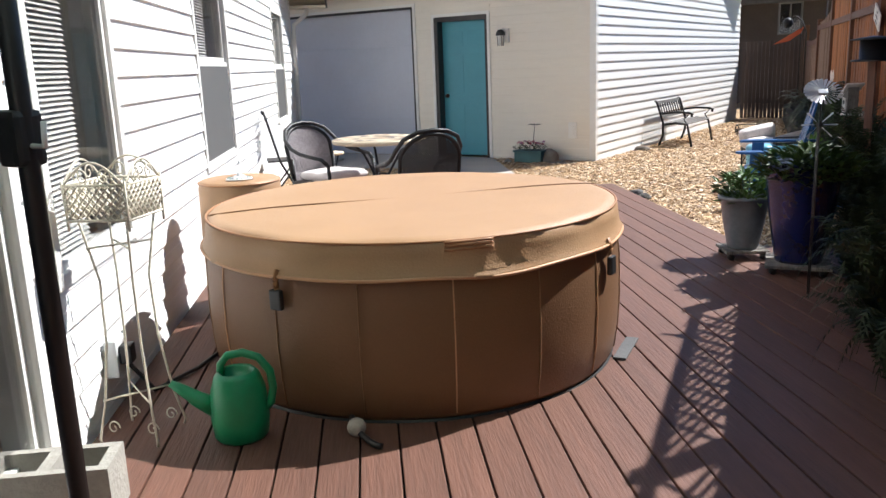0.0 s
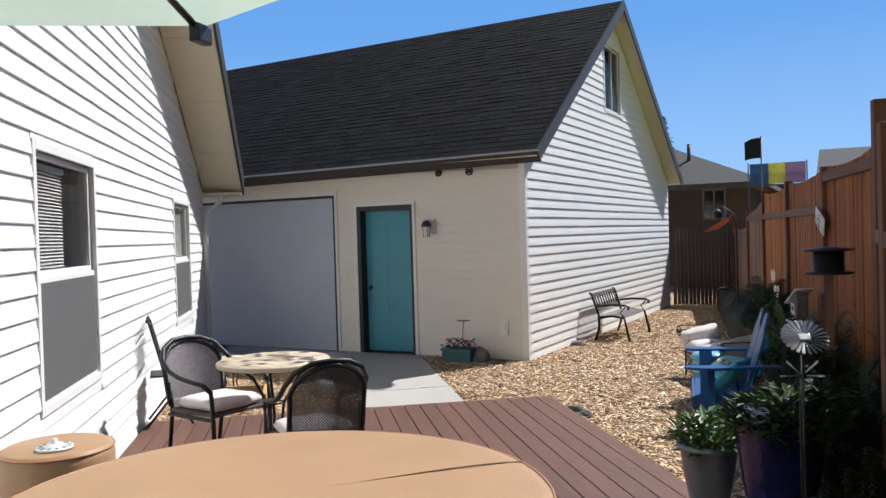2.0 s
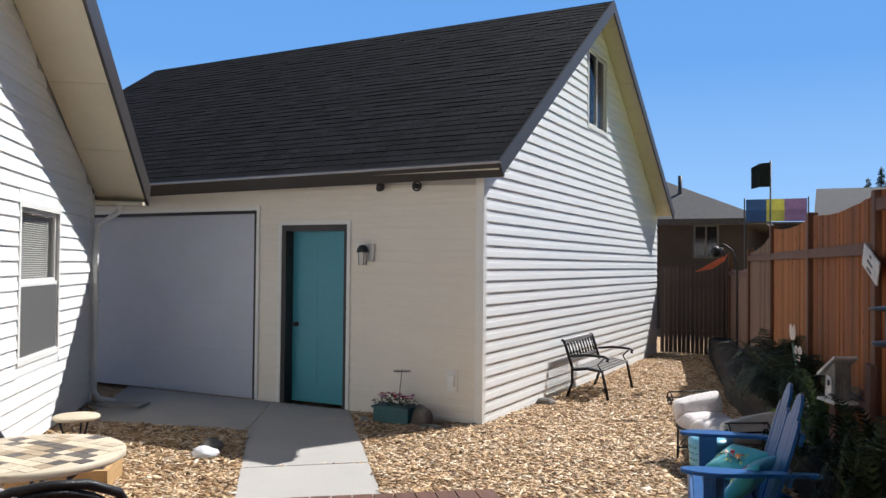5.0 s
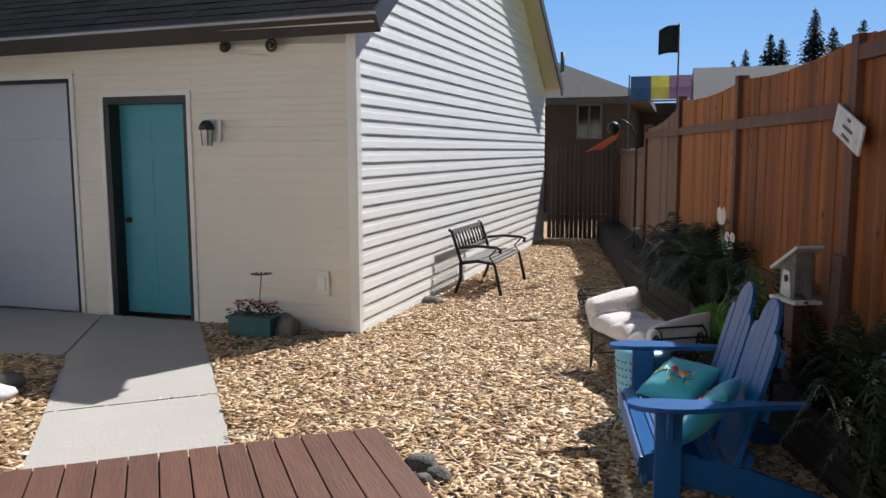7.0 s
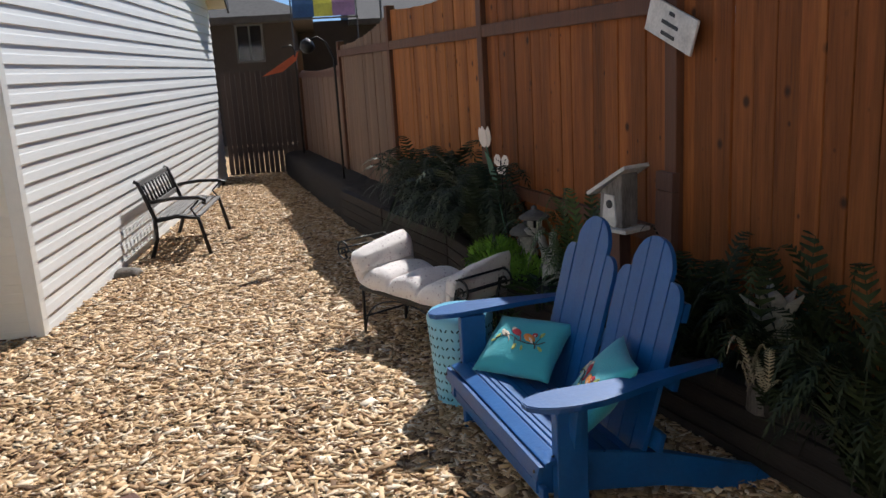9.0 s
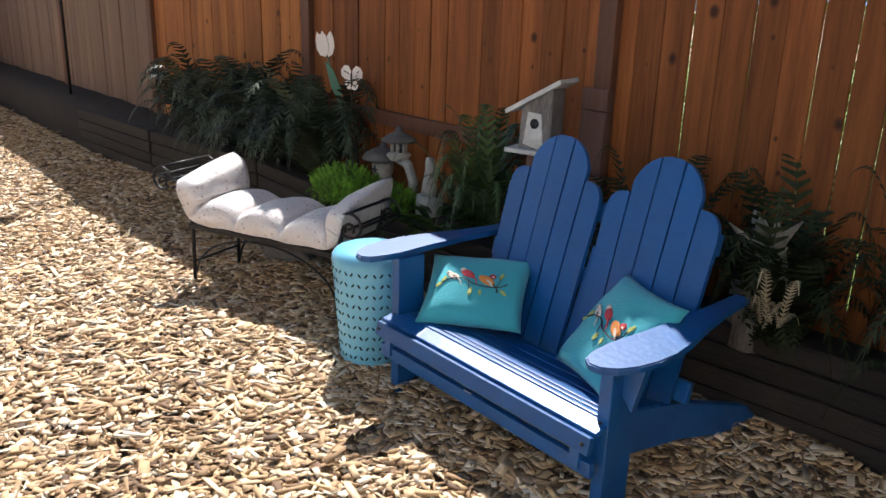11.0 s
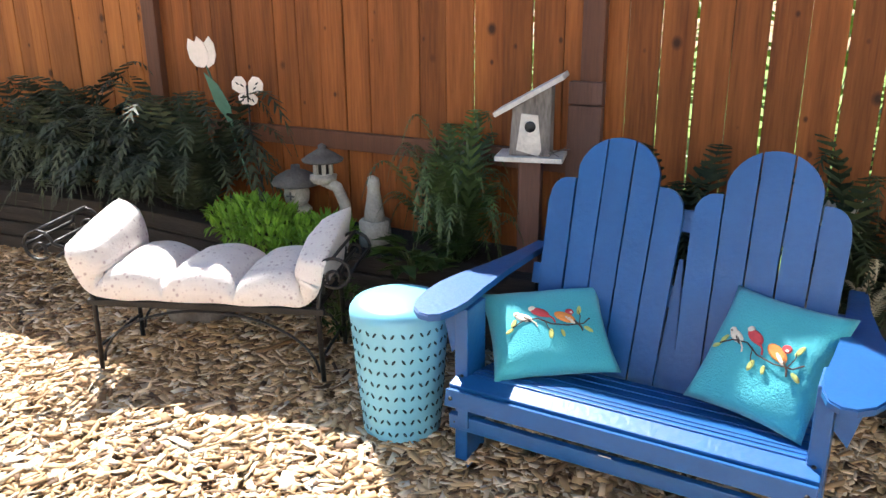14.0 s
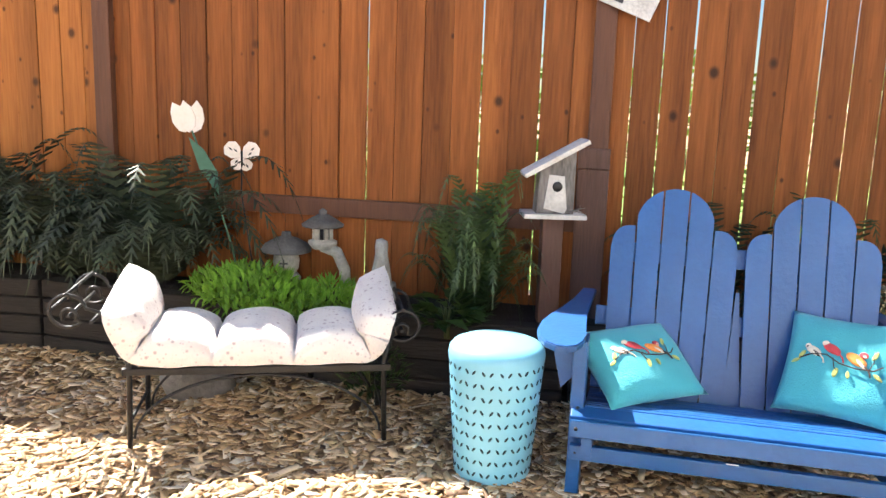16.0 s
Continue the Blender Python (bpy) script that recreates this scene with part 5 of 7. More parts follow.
for turn, w, h in ((-52, 0.075, 0.085), (50, 0.075, 0.085), (-142, 0.055, 0.058), (146, 0.055, 0.058)):
    bm = B()
    plate(bm, [(0, 0), (w * 0.42, h * 0.40), (w * 0.5, h * 0.72), (w * 0.25, h * 0.98), (-w * 0.15, h), (-w * 0.45, h * 0.78), (-w * 0.40, h * 0.40)], 0.003, pose(0, -0.004, 0.625, 0, turn, 0))
    wing = part("wing_plate", bm, IVORY, st)
    for u, v in ((0.0, 0.70), (0.02, 0.45)):
        bm = B()
        plate(bm, [(-0.004, v * h), (0.0, v * h - 0.011), (0.004, v * h), (0.0, v * h + 0.011)], 0.0015, pose(0, -0.0062, 0.625, 0, turn, 0) @ pose(u * 0.4, 0, 0))
        part("wing_mark", bm, BLACK, wing)
bm = B()
tube(bm, [(0, -0.008, 0.585), (0, -0.008, 0.655)], [0.003, 0.005], 6)
part("body", bm, IRON, st)

# sign on the fence: unreadable lettering as bars
sg = thing("fence_sign", YARD @ pose(-0.57, 8.64, 1.62, 0, 0, -73) @ pose(0, 0, 0, 0, 22, 0), "small white sign hanging askew on the fence post", "sign")
bm = B()
box(bm, -0.175, 0.175, -0.006, 0.006, -0.075, 0.075, bevel=0.003)
part("board", bm, WHITEWOOD, sg)
for z, w in ((0.045, 0.04), (0.0, 0.12), (-0.045, 0.10)):
    bm = B()
    box(bm, -w / 2, w / 2, -0.0085, -0.006, z - 0.008, z + 0.008)
    part("text_bar", bm, BLACK, sg)

# feeder on its own post
fd = thing("seed_feeder", pose(-0.345, 7.37, 0), "dark drum-shaped seed feeder with a flat brim on a post", "feeder")
bm = B()
box(bm, -0.03, 0.03, -0.03, 0.03, 0, 1.33, bevel=0.004)
part("post", bm, REDPOST, fd)
bm = B()
lathe(bm, [(0, 1.33), (0.165, 1.33), (0.165, 1.345), (0.105, 1.35), (0.105, 1.50), (0, 1.50)], 24)
part("drum", bm, IRON, fd)
bm = B()
lathe(bm, [(0, 1.53), (0.05, 1.525), (0.175, 1.508), (0.175, 1.498), (0, 1.498)], 24)
part("brim", bm, IRON, fd)


# ---- deck things ----
SEAM = mat("tub seam", (0.27, 0.15, 0.075), 0.6, 0.1, 5)
PIPING = mat("tan piping", (0.52, 0.29, 0.15), 0.5, 0.08, 5)


def hot_tub():
    t = thing("hot_tub", SITE @ pose(-2.15, 2.72, DECK) @ Matrix.Scale(1.005, 4), "round soft-sided hot tub under a tan vinyl cover", "hot tub")
    prof = [(0, 0.0), (0.925, 0.0), (0.948, 0.03), (0.965, 0.15), (0.972, 0.30), (0.968, 0.48), (0.955, 0.60), (0.94, 0.64), (0.0, 0.64)]
    bm = B()
    lathe(bm, prof, 96)
    for v in bm.verts:
        if 0.02 < v.co.z < 0.62:
            a = math.atan2(v.co.y, v.co.x)
            v.co *= 1 + 0.004 * noise.noise((math.cos(a) * 3, math.sin(a) * 3, v.co.z * 4))
    part("side_wall", bm, SHADEVINYL, t, "brown vinyl wall, darkened for shade")
    for k in range(17):
        a = radians(-7) + 2 * math.pi * k / 17
        bm = B()
        tube(bm, [(r * math.cos(a) * 1.003, r * math.sin(a) * 1.003, z) for r, z in prof[2:7]], 0.003, 5)
        part("seam", bm, SEAM if k % 3 else PIPING, t)
    # lid with a soft skirt
    bm = B()
    lathe(bm, [(0, 0.728), (0.55, 0.727), (0.90, 0.722), (0.940, 0.714), (0.955, 0.700), (0.962, 0.66), (0.966, 0.60), (0.978, 0.585), (0.982, 0.572), (0.976, 0.566), (0.955, 0.575)], 128)
    for v in bm.verts:
        rad = math.hypot(v.co.x, v.co.y)
        a = math.atan2(v.co.y, v.co.x)
        if rad > 0.95:
            w = 0.012 * noise.noise((math.cos(a) * 5, math.sin(a) * 5, v.co.z * 9)) + 0.007 * noise.noise((math.cos(a) * 14, math.sin(a) * 14, v.co.z * 20))
            v.co.x += w * math.cos(a)
            v.co.y += w * math.sin(a)
            if v.co.z < 0.62:
                v.co.z += 0.022 * noise.noise((math.cos(a) * 2.2, math.sin(a) * 2.2, 3.0))
        else:
            v.co.z += 0.006 * noise.noise((v.co.x * 2.5, v.co.y * 2.5, 0))
    lid = part("lid", bm, COVER, t)
    bm = B()
    tube(bm, [(0.953 * math.cos(a), 0.953 * math.sin(a), 0.708) for a in np.linspace(0, 2 * math.pi, 97)[:-1]], 0.006, 6, closed=True)
    part("piping", bm, COVERDARK, lid)
    bm = B()
    tube(bm, [(0.983 * math.cos(a), 0.983 * math.sin(a), 0.574 + 0.022 * noise.noise((math.cos(a) * 2.2, math.sin(a) * 2.2, 3.0))) for a in np.linspace(0, 2 * math.pi, 97)[:-1]], 0.007, 6, closed=True)
    part("hem", bm, PIPING, lid)
    # the fold across the lid, and its two short creases
    d = radians(46.5)
    bm = B()
    tube(bm, [(-0.94 * math.cos(d) + 1.88 * math.cos(d) * f, -0.94 * math.sin(d) + 1.88 * math.sin(d) * f, 0.728 + 0.004 * math.sin(f * 9) - 0.010 * abs(2 * f - 1) ** 6) for f in np.linspace(0, 1, 30)], 0.0035, 5)
    part("fold_seam", bm, SEAM, lid)
    # handle on the skirt
    for k, z in enumerate((0.706, 0.692, 0.677)):
        bm = B()
        tube(bm, [(0.969 * math.cos(a), 0.969 * math.sin(a), z) for a in np.linspace(radians(-51), radians(-40), 8)], 0.006, 5)
        part("handle_band", bm, COVERDARK, lid)
    # straps with black buckles
    for deg in (-90, -1, 60, 135, 200):
        a = radians(deg)
        bm = B()
        pts = [(0.975, 0.60), (0.992, 0.56), (0.984, 0.53), (0.982, 0.47)]
        for p, q in zip(pts, pts[1:]):
            tube(bm, [(p[0] * math.cos(a), p[0] * math.sin(a), p[1]), (q[0] * math.cos(a), q[0] * math.sin(a), q[1])], 0.016, 6, flat=0.35)
        strap = part("strap", bm, COVERDARK, t)
        bm = B()
        box(bm, -0.012, 0.012, -0.028, 0.028, -0.045, 0.035, pose(0.992 * math.cos(a), 0.992 * math.sin(a), 0.49, 0, 0, deg), bevel=0.008)
        part("buckle", bm, BLACK, strap, "black plastic buckle")
    return t


hot_tub()
bm = B()
lathe(bm, [(0, 0), (0.95, 0.0), (0.95, 0.012), (0, 0.012)], 64)
one("ground_mat", bm, BLACK, SITE @ pose(-2.15, 2.72, DECK - 0.006), "black ground mat under the hot tub", "mat")
hp = thing("heater_pack", SITE @ pose(-3.43, 2.89, DECK), "barrel-shaped hot tub heater pack under a tan vinyl cover", "heater")
bm = B()
lathe(bm, [(0, 0), (0.225, 0), (0.232, 0.02), (0.236, 0.35), (0.232, 0.70), (0.226, 0.738), (0.21, 0.75), (0, 0.754)], 48)
for v in bm.verts:
    v.co.x *= 1 + 0.012 * noise.noise(v.co * 6)
part("cover", bm, COVER, hp)
bm = B()
tube(bm, [(0.229 * math.cos(a), 0.229 * math.sin(a), 0.735) for a in np.linspace(0, 2 * math.pi, 49)[:-1]], 0.005, 6, closed=True)
part("piping", bm, COVERDARK, hp)
DIAL = mat("white plastic dial", (0.70, 0.72, 0.72), 0.4, 0.05, 8)
th = thing("pool_thermometer", SITE @ pose(-3.37, 2.83, DECK + 0.754), "round white plastic thermometer dial lying on the heater pack", "thermometer")
bm = B()
lathe(bm, [(0, 0.022), (0.03, 0.022), (0.034, 0.012), (0.072, 0.010), (0.076, 0.0), (0, 0)], 32)
part("dial", bm, DIAL, th)
for k in range(12):
    bm = B()
    a = 30 * k
    box(bm, 0.045, 0.066, -0.005, 0.005, 0.0102, 0.0125, pose(0, 0, 0, 0, 0, a))
    part("dial_mark", bm, GREENMETAL if k % 3 else BLACK, th)
bm = B()
lathe(bm, [(0, 0.045), (0.012, 0.04), (0.014, 0.02)], 12)
part("knob", bm, DIAL, th)

# watering can
CANGREEN = mat("green watering-can plastic", (0.012, 0.25, 0.105), 0.36, 0.15, 4, 0.1)
wc = thing("watering_can", SITE @ pose(-2.20, 1.53, DECK, 0, 0, 208) @ Matrix.Scale(0.96, 4), "green plastic watering can on the deck", "watering can")
bm = B()
lathe(bm, [(0, 0), (0.092, 0.0), (0.105, 0.015), (0.112, 0.08), (0.105, 0.20), (0.088, 0.255), (0.07, 0.275), (0.06, 0.268), (0.058, 0.25), (0.0, 0.24)], 36)
part("body", bm, CANGREEN, wc)
bm = B()
tube(bm, [(0.09, 0, 0.12), (0.16, 0, 0.155), (0.225, 0, 0.20), (0.265, 0, 0.225)], [0.042, 0.032, 0.022, 0.014], 14)
part("spout", bm, CANGREEN, wc)
bm = B()
tube(bm, [(0.065, 0, 0.235), (0.06, 0, 0.30), (0.03, 0, 0.335), (-0.03, 0, 0.345), (-0.09, 0, 0.325), (-0.13, 0, 0.27), (-0.138, 0, 0.20), (-0.125, 0, 0.14), (-0.105, 0, 0.12)], 0.016, 10)
part("handle", bm, CANGREEN, wc)
bm = B()
lathe(bm, [(0.036 * math.sin(a), 0.036 - 0.036 * math.cos(a)) for a in np.linspace(0, math.pi, 11)], 18)
one("ball", bm, mat("scuffed cream rubber", (0.42, 0.38, 0.31), 0.7, 0.25, 12, 0.3), SITE @ pose(-1.80, 1.715, DECK), "scuffed cream ball lying by the tub", "ball")

# cinder block
BLOCK = mat("concrete block", (0.33, 0.31, 0.27), 0.95, 0.15, 10, 0.6)
bm = B()
xs, ys = (-0.195, -0.16, -0.02, 0.02, 0.16, 0.195), (-0.095, -0.065, 0.065, 0.095)
solid = {(i, j): not (j == 1 and i in (1, 3)) for i in range(5) for j in range(3)}
corner = {(i, j, k): bm.verts.new((xs[i], ys[j], 0.19 * k)) for i in range(6) for j in range(4) for k in (0, 1)}
for (i, j), full in solid.items():
    if full:
        bm.faces.new([corner[i + a, j + b, 1] for a, b in ((0, 0), (1, 0), (1, 1), (0, 1))])
        bm.faces.new([corner[i + a, j + b, 0] for a, b in ((0, 1), (1, 1), (1, 0), (0, 0))])
        for di, dj, e in ((0, -1, ((0, 0), (1, 0))), (1, 0, ((1, 0), (1, 1))), (0, 1, ((1, 1), (0, 1))), (-1, 0, ((0, 1), (0, 0)))):
            if not solid.get((i + di, j + dj), False):
                (a0, b0), (a1, b1) = e
                bm.faces.new((corner[i + a0, j + b0, 0], corner[i + a1, j + b1, 0], corner[i + a1, j + b1, 1], corner[i + a0, j + b0, 1]))
bmesh.ops.bevel(bm, geom=[e for e in bm.edges if e.calc_face_angle(0) > 1], offset=0.006, segments=2, affect="EDGES")
one("cinder_block", bm, BLOCK, pose(-1.965, 1.155, DECK, 0, 0, 40), "grey two-hole concrete block on the deck", "cinder block")

# wire plant stand with a lattice basket
CREAMWIRE = mat("chipped cream wire", (0.62, 0.57, 0.46), 0.55, 0.15, 14, 0.2)
ps = thing("plant_stand", SITE @ pose(-2.56, 1.375, DECK, 0, 0, 20) @ Matrix.Diagonal((0.93, 0.93, 1.07, 1)), "tall cream wire plant stand with a lattice basket", "plant stand")
for sx, sy in ((-1, -1), (1, -1), (1, 1), (-1, 1)):
    bm = B()
    tube(bm, [(sx * 0.12, sy * 0.11, 0), (sx * 0.125, sy * 0.115, 0.02), (sx * 0.10, sy * 0.09, 0.14), (sx * 0.075, sy * 0.065, 0.36), (sx * 0.07, sy * 0.06, 0.58), (sx * 0.09, sy * 0.085, 0.72), (sx * 0.10, sy * 0.10, 0.80)], 0.005, 6)
    part("leg", bm, CREAMWIRE, ps)
    bm = B()
    tube(bm, [(sx * 0.085 + c[0] * 0.8, sy * 0.075, 0.05 + c[1] * 0.8) for c in spiral(0.035, 0.008, 1.2, 16)], 0.003, 5)
    part("foot_scroll", bm, CREAMWIRE, ps)
for z, k in ((0.16, 0.10), (0.70, 0.09)):
    for p, q in (((-k, -k, z), (k, k, z)), ((-k, k, z), (k, -k, z))):
        bm = B()
        tube(bm, [p, q], 0.004, 5)
        part("cross_bar", bm, CREAMWIRE, ps)
for side in range(4):
    m = pose(0, 0, 0, 0, 0, 90 * side)
    basket = B()
    for u in np.linspace(-0.25, 0.13, 13):
        for s in (-1, 1):
            a0, a1 = (u, u + 0.12)
            z0, z1 = (0.80, 0.912)
            if s < 0:
                a0, a1 = a1, a0
            # clip the strip to the face
            def at(f):
                return a0 + (a1 - a0) * f
            lo, hi = 0.0, 1.0
            for _ in range(2):
                if at(lo) < -0.125 or at(lo) > 0.125:
                    lo = ((-0.125 if at(lo) < 0 else 0.125) - a0) / (a1 - a0)
                if at(hi) < -0.125 or at(hi) > 0.125:
                    hi = ((-0.125 if at(hi) < 0 else 0.125) - a0) / (a1 - a0)
            if hi - lo > 0.05 and 0 <= lo < hi <= 1:
                tube(basket, [(at(lo), -0.115 - 0.012 * lo, z0 + (z1 - z0) * lo), (at(hi), -0.115 - 0.012 * hi, z0 + (z1 - z0) * hi)], 0.0085, 4, flat=0.3, m=m)
    part("lattice_side", basket, CREAMWIRE, ps)
    bm = B()
    for z in (0.80, 0.915):
        tube(bm, [(-0.125, -0.125, z), (0.125, -0.125, z)], 0.005, 5, m=m)
    tube(bm, [(0.125, -0.125, 0.765), (0.128, -0.128, 0.93)], 0.005, 5, m=m)
    tube(bm, [(x, -0.127, 0.915 + 0.075 * math.cos(x / 0.125 * math.pi / 2)) for x in np.linspace(-0.125, 0.125, 13)], 0.004, 5, m=m)
    for s in (-1, 1):
        tube(bm, [(s * (0.045 + c[0]), -0.127, 0.942 + c[1]) for c in spiral(0.03, 0.006, 1.3, 16)], 0.003, 5, m=m)
    part("rim", bm, CREAMWIRE, ps)

# umbrella: only its pole, crank and the edge of the canopy come into view
CANVAS = mat("sage canvas", (0.50, 0.55, 0.47), 0.85, 0.05, 5, 0.2)
_n, _l = CANVAS.node_tree.nodes, CANVAS.node_tree.links
_tr, _mx = _n.new("ShaderNodeBsdfTranslucent"), _n.new("ShaderNodeMixShader")
_tr.inputs[0].default_value, _mx.inputs[0].default_value = (0.50, 0.60, 0.50, 1), 0.5
_l.new(_n["Principled BSDF"].outputs[0], _mx.inputs[1])
_l.new(_tr.outputs[0], _mx.inputs[2])
_l.new(_mx.outputs[0], _n["Material Output"].inputs[0])
um = thing("patio_umbrella", SITE @ pose(-1.36, 0.30, DECK), "open sage-green patio umbrella on a black pole", "umbrella")
bm = B()
lathe(bm, [(0, 0), (0.22, 0.0), (0.22, 0.03), (0.10, 0.06), (0.035, 0.09), (0.03, 0.30), (0, 0.30)], 28)
part("base", bm, BLACK, um)
bm = B()
tube(bm, [(0, 0, 0.08), (0, 0, 2.52)], 0.0175, 14)
part("pole", bm, BLACK, um)
bm = B()
box(bm, -0.042, 0.016, -0.028, 0.028, 1.20, 1.295, bevel=0.012)
part("crank_box", bm, BLACK, um)
bm = B()
tube(bm, [(0.012, 0, 1.235), (0.05, 0, 1.235), (0.055, 0, 1.275)], 0.005, 8)
part("crank_handle", bm, DIAL, um)
a0 = math.atan2(1.60, -0.29)
ribs = [(1.62 * math.cos(a0 + k * math.pi / 4), 1.62 * math.sin(a0 + k * math.pi / 4)) for k in range(8)]
bm = B()
hubv = bm.verts.new((0, 0, 2.58))
ring = {}
for k in range(8):
    for j in range(7):
        p, q = ribs[k], ribs[(k + 1) % 8]
        f = j / 6
        for i in range(1, 9):
            r = i / 8
            if j == 6:
                continue
            sag = 1 - 0.05 * math.sin(math.pi * f) * r
            x, y = (p[0] + (q[0] - p[0]) * f) * r * sag, (p[1] + (q[1] - p[1]) * f) * r * sag
            ring[k * 6 + j, i] = bm.verts.new((x, y, 2.58 - 0.50 * r ** 1.25 - 0.02 * math.sin(math.pi * f) * r))
for c in range(48):
    d = (c + 1) % 48
    bm.faces.new((hubv, ring[c, 1], ring[d, 1])).smooth = True
    for i in range(1, 8):
        bm.faces.new((ring[c, i], ring[c, i + 1], ring[d, i + 1], ring[d, i])).smooth = True
part("canopy", bm, CANVAS, um)
for x, y in ribs:
    bm = B()
    tube(bm, [(x * r, y * r, 2.565 - 0.50 * r ** 1.25 - 0.012) for r in np.linspace(0.02, 0.99, 9)], 0.008, 6)
    part("rib", bm, BLACK, um)
    bm = B()
    box(bm, -0.03, 0.03, -0.012, 0.012, -0.03, 0.012, pose(x * 0.985, y * 0.985, 2.065, 0, 0, math.degrees(math.atan2(y, x))), bevel=0.006)
    part("rib_end", bm, BLACK, um)
# outlet box, plug and cable by the house wall
ob = thing("outlet_box", HOUSE @ pose(0.02, -2.52, 0.30), "white weatherproof outlet box on the house wall", "outlet")
bm = B()
box(bm, 0, 0.05, -0.06, 0.06, -0.08, 0.08, bevel=0.008)
part("box", bm, DIAL, ob)
bm = B()
box(bm, 0.05, 0.10, -0.035, 0.035, -0.03, 0.05, bevel=0.008)
part("plug", bm, BLACK, ob)
bm = B()
pts = [HOUSE @ Vector(p) for p in ((0.08, -2.5, 0.27), (0.16, -2.42, 0.10), (0.30, -2.2, DECK + 0.016), (0.45, -1.7, DECK + 0.012), (0.60, -1.55, DECK + 0.012), (0.55, -1.3, DECK + 0.012), (0.62, -1.15, DECK + 0.012))]
tube(bm, pts, 0.010, 7)
one("power_cable", bm, BLACK, Matrix.Identity(4), "black power cable lying on the deck by the wall", "cable")
bm = B()
pts = [HOUSE @ Vector((0.75 + 0.10 * math.cos(a), -2.35 + 0.18 * math.sin(a), DECK + 0.012)) for a in np.linspace(0.4, 5.2, 22)]
tube(bm, pts, 0.011, 7)
one("garden_hose", bm, BLACK, Matrix.Identity(4), "loop of dark hose lying on the deck", "hose")
bm = B()
pts = [SITE @ Vector((-2.02 + 0.36 * f + 0.02 * math.sin(f * 9), 1.80 - 0.10 * f + 0.05 * math.sin(f * 5.5), DECK + 0.013 + 0.012 * math.sin(f * 3.1) ** 2)) for f in np.linspace(0, 1, 16)]
tube(bm, pts, 0.012, 7)
one("drain_hose", bm, BLACK, Matrix.Identity(4), "short black drain hose lying at the foot of the tub", "hose")
bm = B()
box(bm, -0.03, 0.03, -0.15, 0.15, 0, 0.012, bevel=0.004)
one("rubber_mat", bm, mat("grey rubber", (0.09, 0.09, 0.09), 0.8, 0.2, 8, 0.2), SITE @ pose(-1.185, 3.02, DECK + 0.001, 0, 0, 6), "strip of grey rubber matting by the tub", "mat")


# ---- table and chairs ----
MESHGREY = mat("grey-brown woven resin", (0.085, 0.072, 0.066), 0.6, 0.2, 40, 0.5)
SEATCLOTH = mat("pale grey seat cushion", (0.68, 0.62, 0.60), 0.9, 0.08, 10, 0.3)
TILEBASE = mat("cream stone tabletop", (0.56, 0.47, 0.34), 0.6, 0.1, 8, 0.1)
TILES = [mat("buff mosaic tile", (0.60, 0.50, 0.36), 0.45, 0.12, 8, spread=0.12), mat("tan mosaic tile", (0.40, 0.30, 0.19), 0.45, 0.12, 8, spread=0.12), mat("dark mosaic tile", (0.12, 0.10, 0.085), 0.45, 0.15, 8, spread=0.15)]

tb = thing("bistro_table", pose(-3.788, 5.320, DECK) @ Matrix.Diagonal((0.92, 0.92, 1.10, 1)), "round bistro table with a mosaic stone top on iron scroll legs", "table")
bm = B()
lathe(bm, [(0, 0.665), (0.415, 0.665), (0.428, 0.672), (0.428, 0.690), (0.418, 0.697), (0, 0.697)], 56)
top = part("tabletop", bm, TILEBASE, tb)
rnd = random.Random(8)
cell = 0.074
bm = B()
box(bm, -cell / 2 + 0.003, cell / 2 - 0.003, -cell / 2 + 0.003, cell / 2 - 0.003, 0, 0.0025)
sq = [mesh_of(bm.copy(), "tile", m) for m in TILES]
bm.free()
for i in range(-6, 7):
    for j in range(-6, 7):
        if math.hypot(i * cell, j * cell) < 0.375:
            k = rnd.choices((0, 1, 2), (0.55, 0.2, 0.25))[0]
            part("tile", sq[k], TILES[k], top, m=pose(i * cell, j * cell, 0.697))
for k in range(3):
    a = radians(120 * k + 20)
    bm = B()
    tube(bm, [(r * math.cos(a), r * math.sin(a), z) for r, z in ((0.30, 0.665), (0.20, 0.60), (0.07, 0.42), (0.05, 0.30), (0.10, 0.15), (0.22, 0.04), (0.27, 0.012), (0.29, 0.03), (0.275, 0.05))], 0.011, 8)
    part("leg", bm, IRON, tb)
bm = B()
tube(bm, [(0.07 * math.cos(a), 0.07 * math.sin(a), 0.42) for a in np.linspace(0, 2 * math.pi, 25)[:-1]], 0.006, 6, closed=True)
part("collar", bm, IRON, tb)


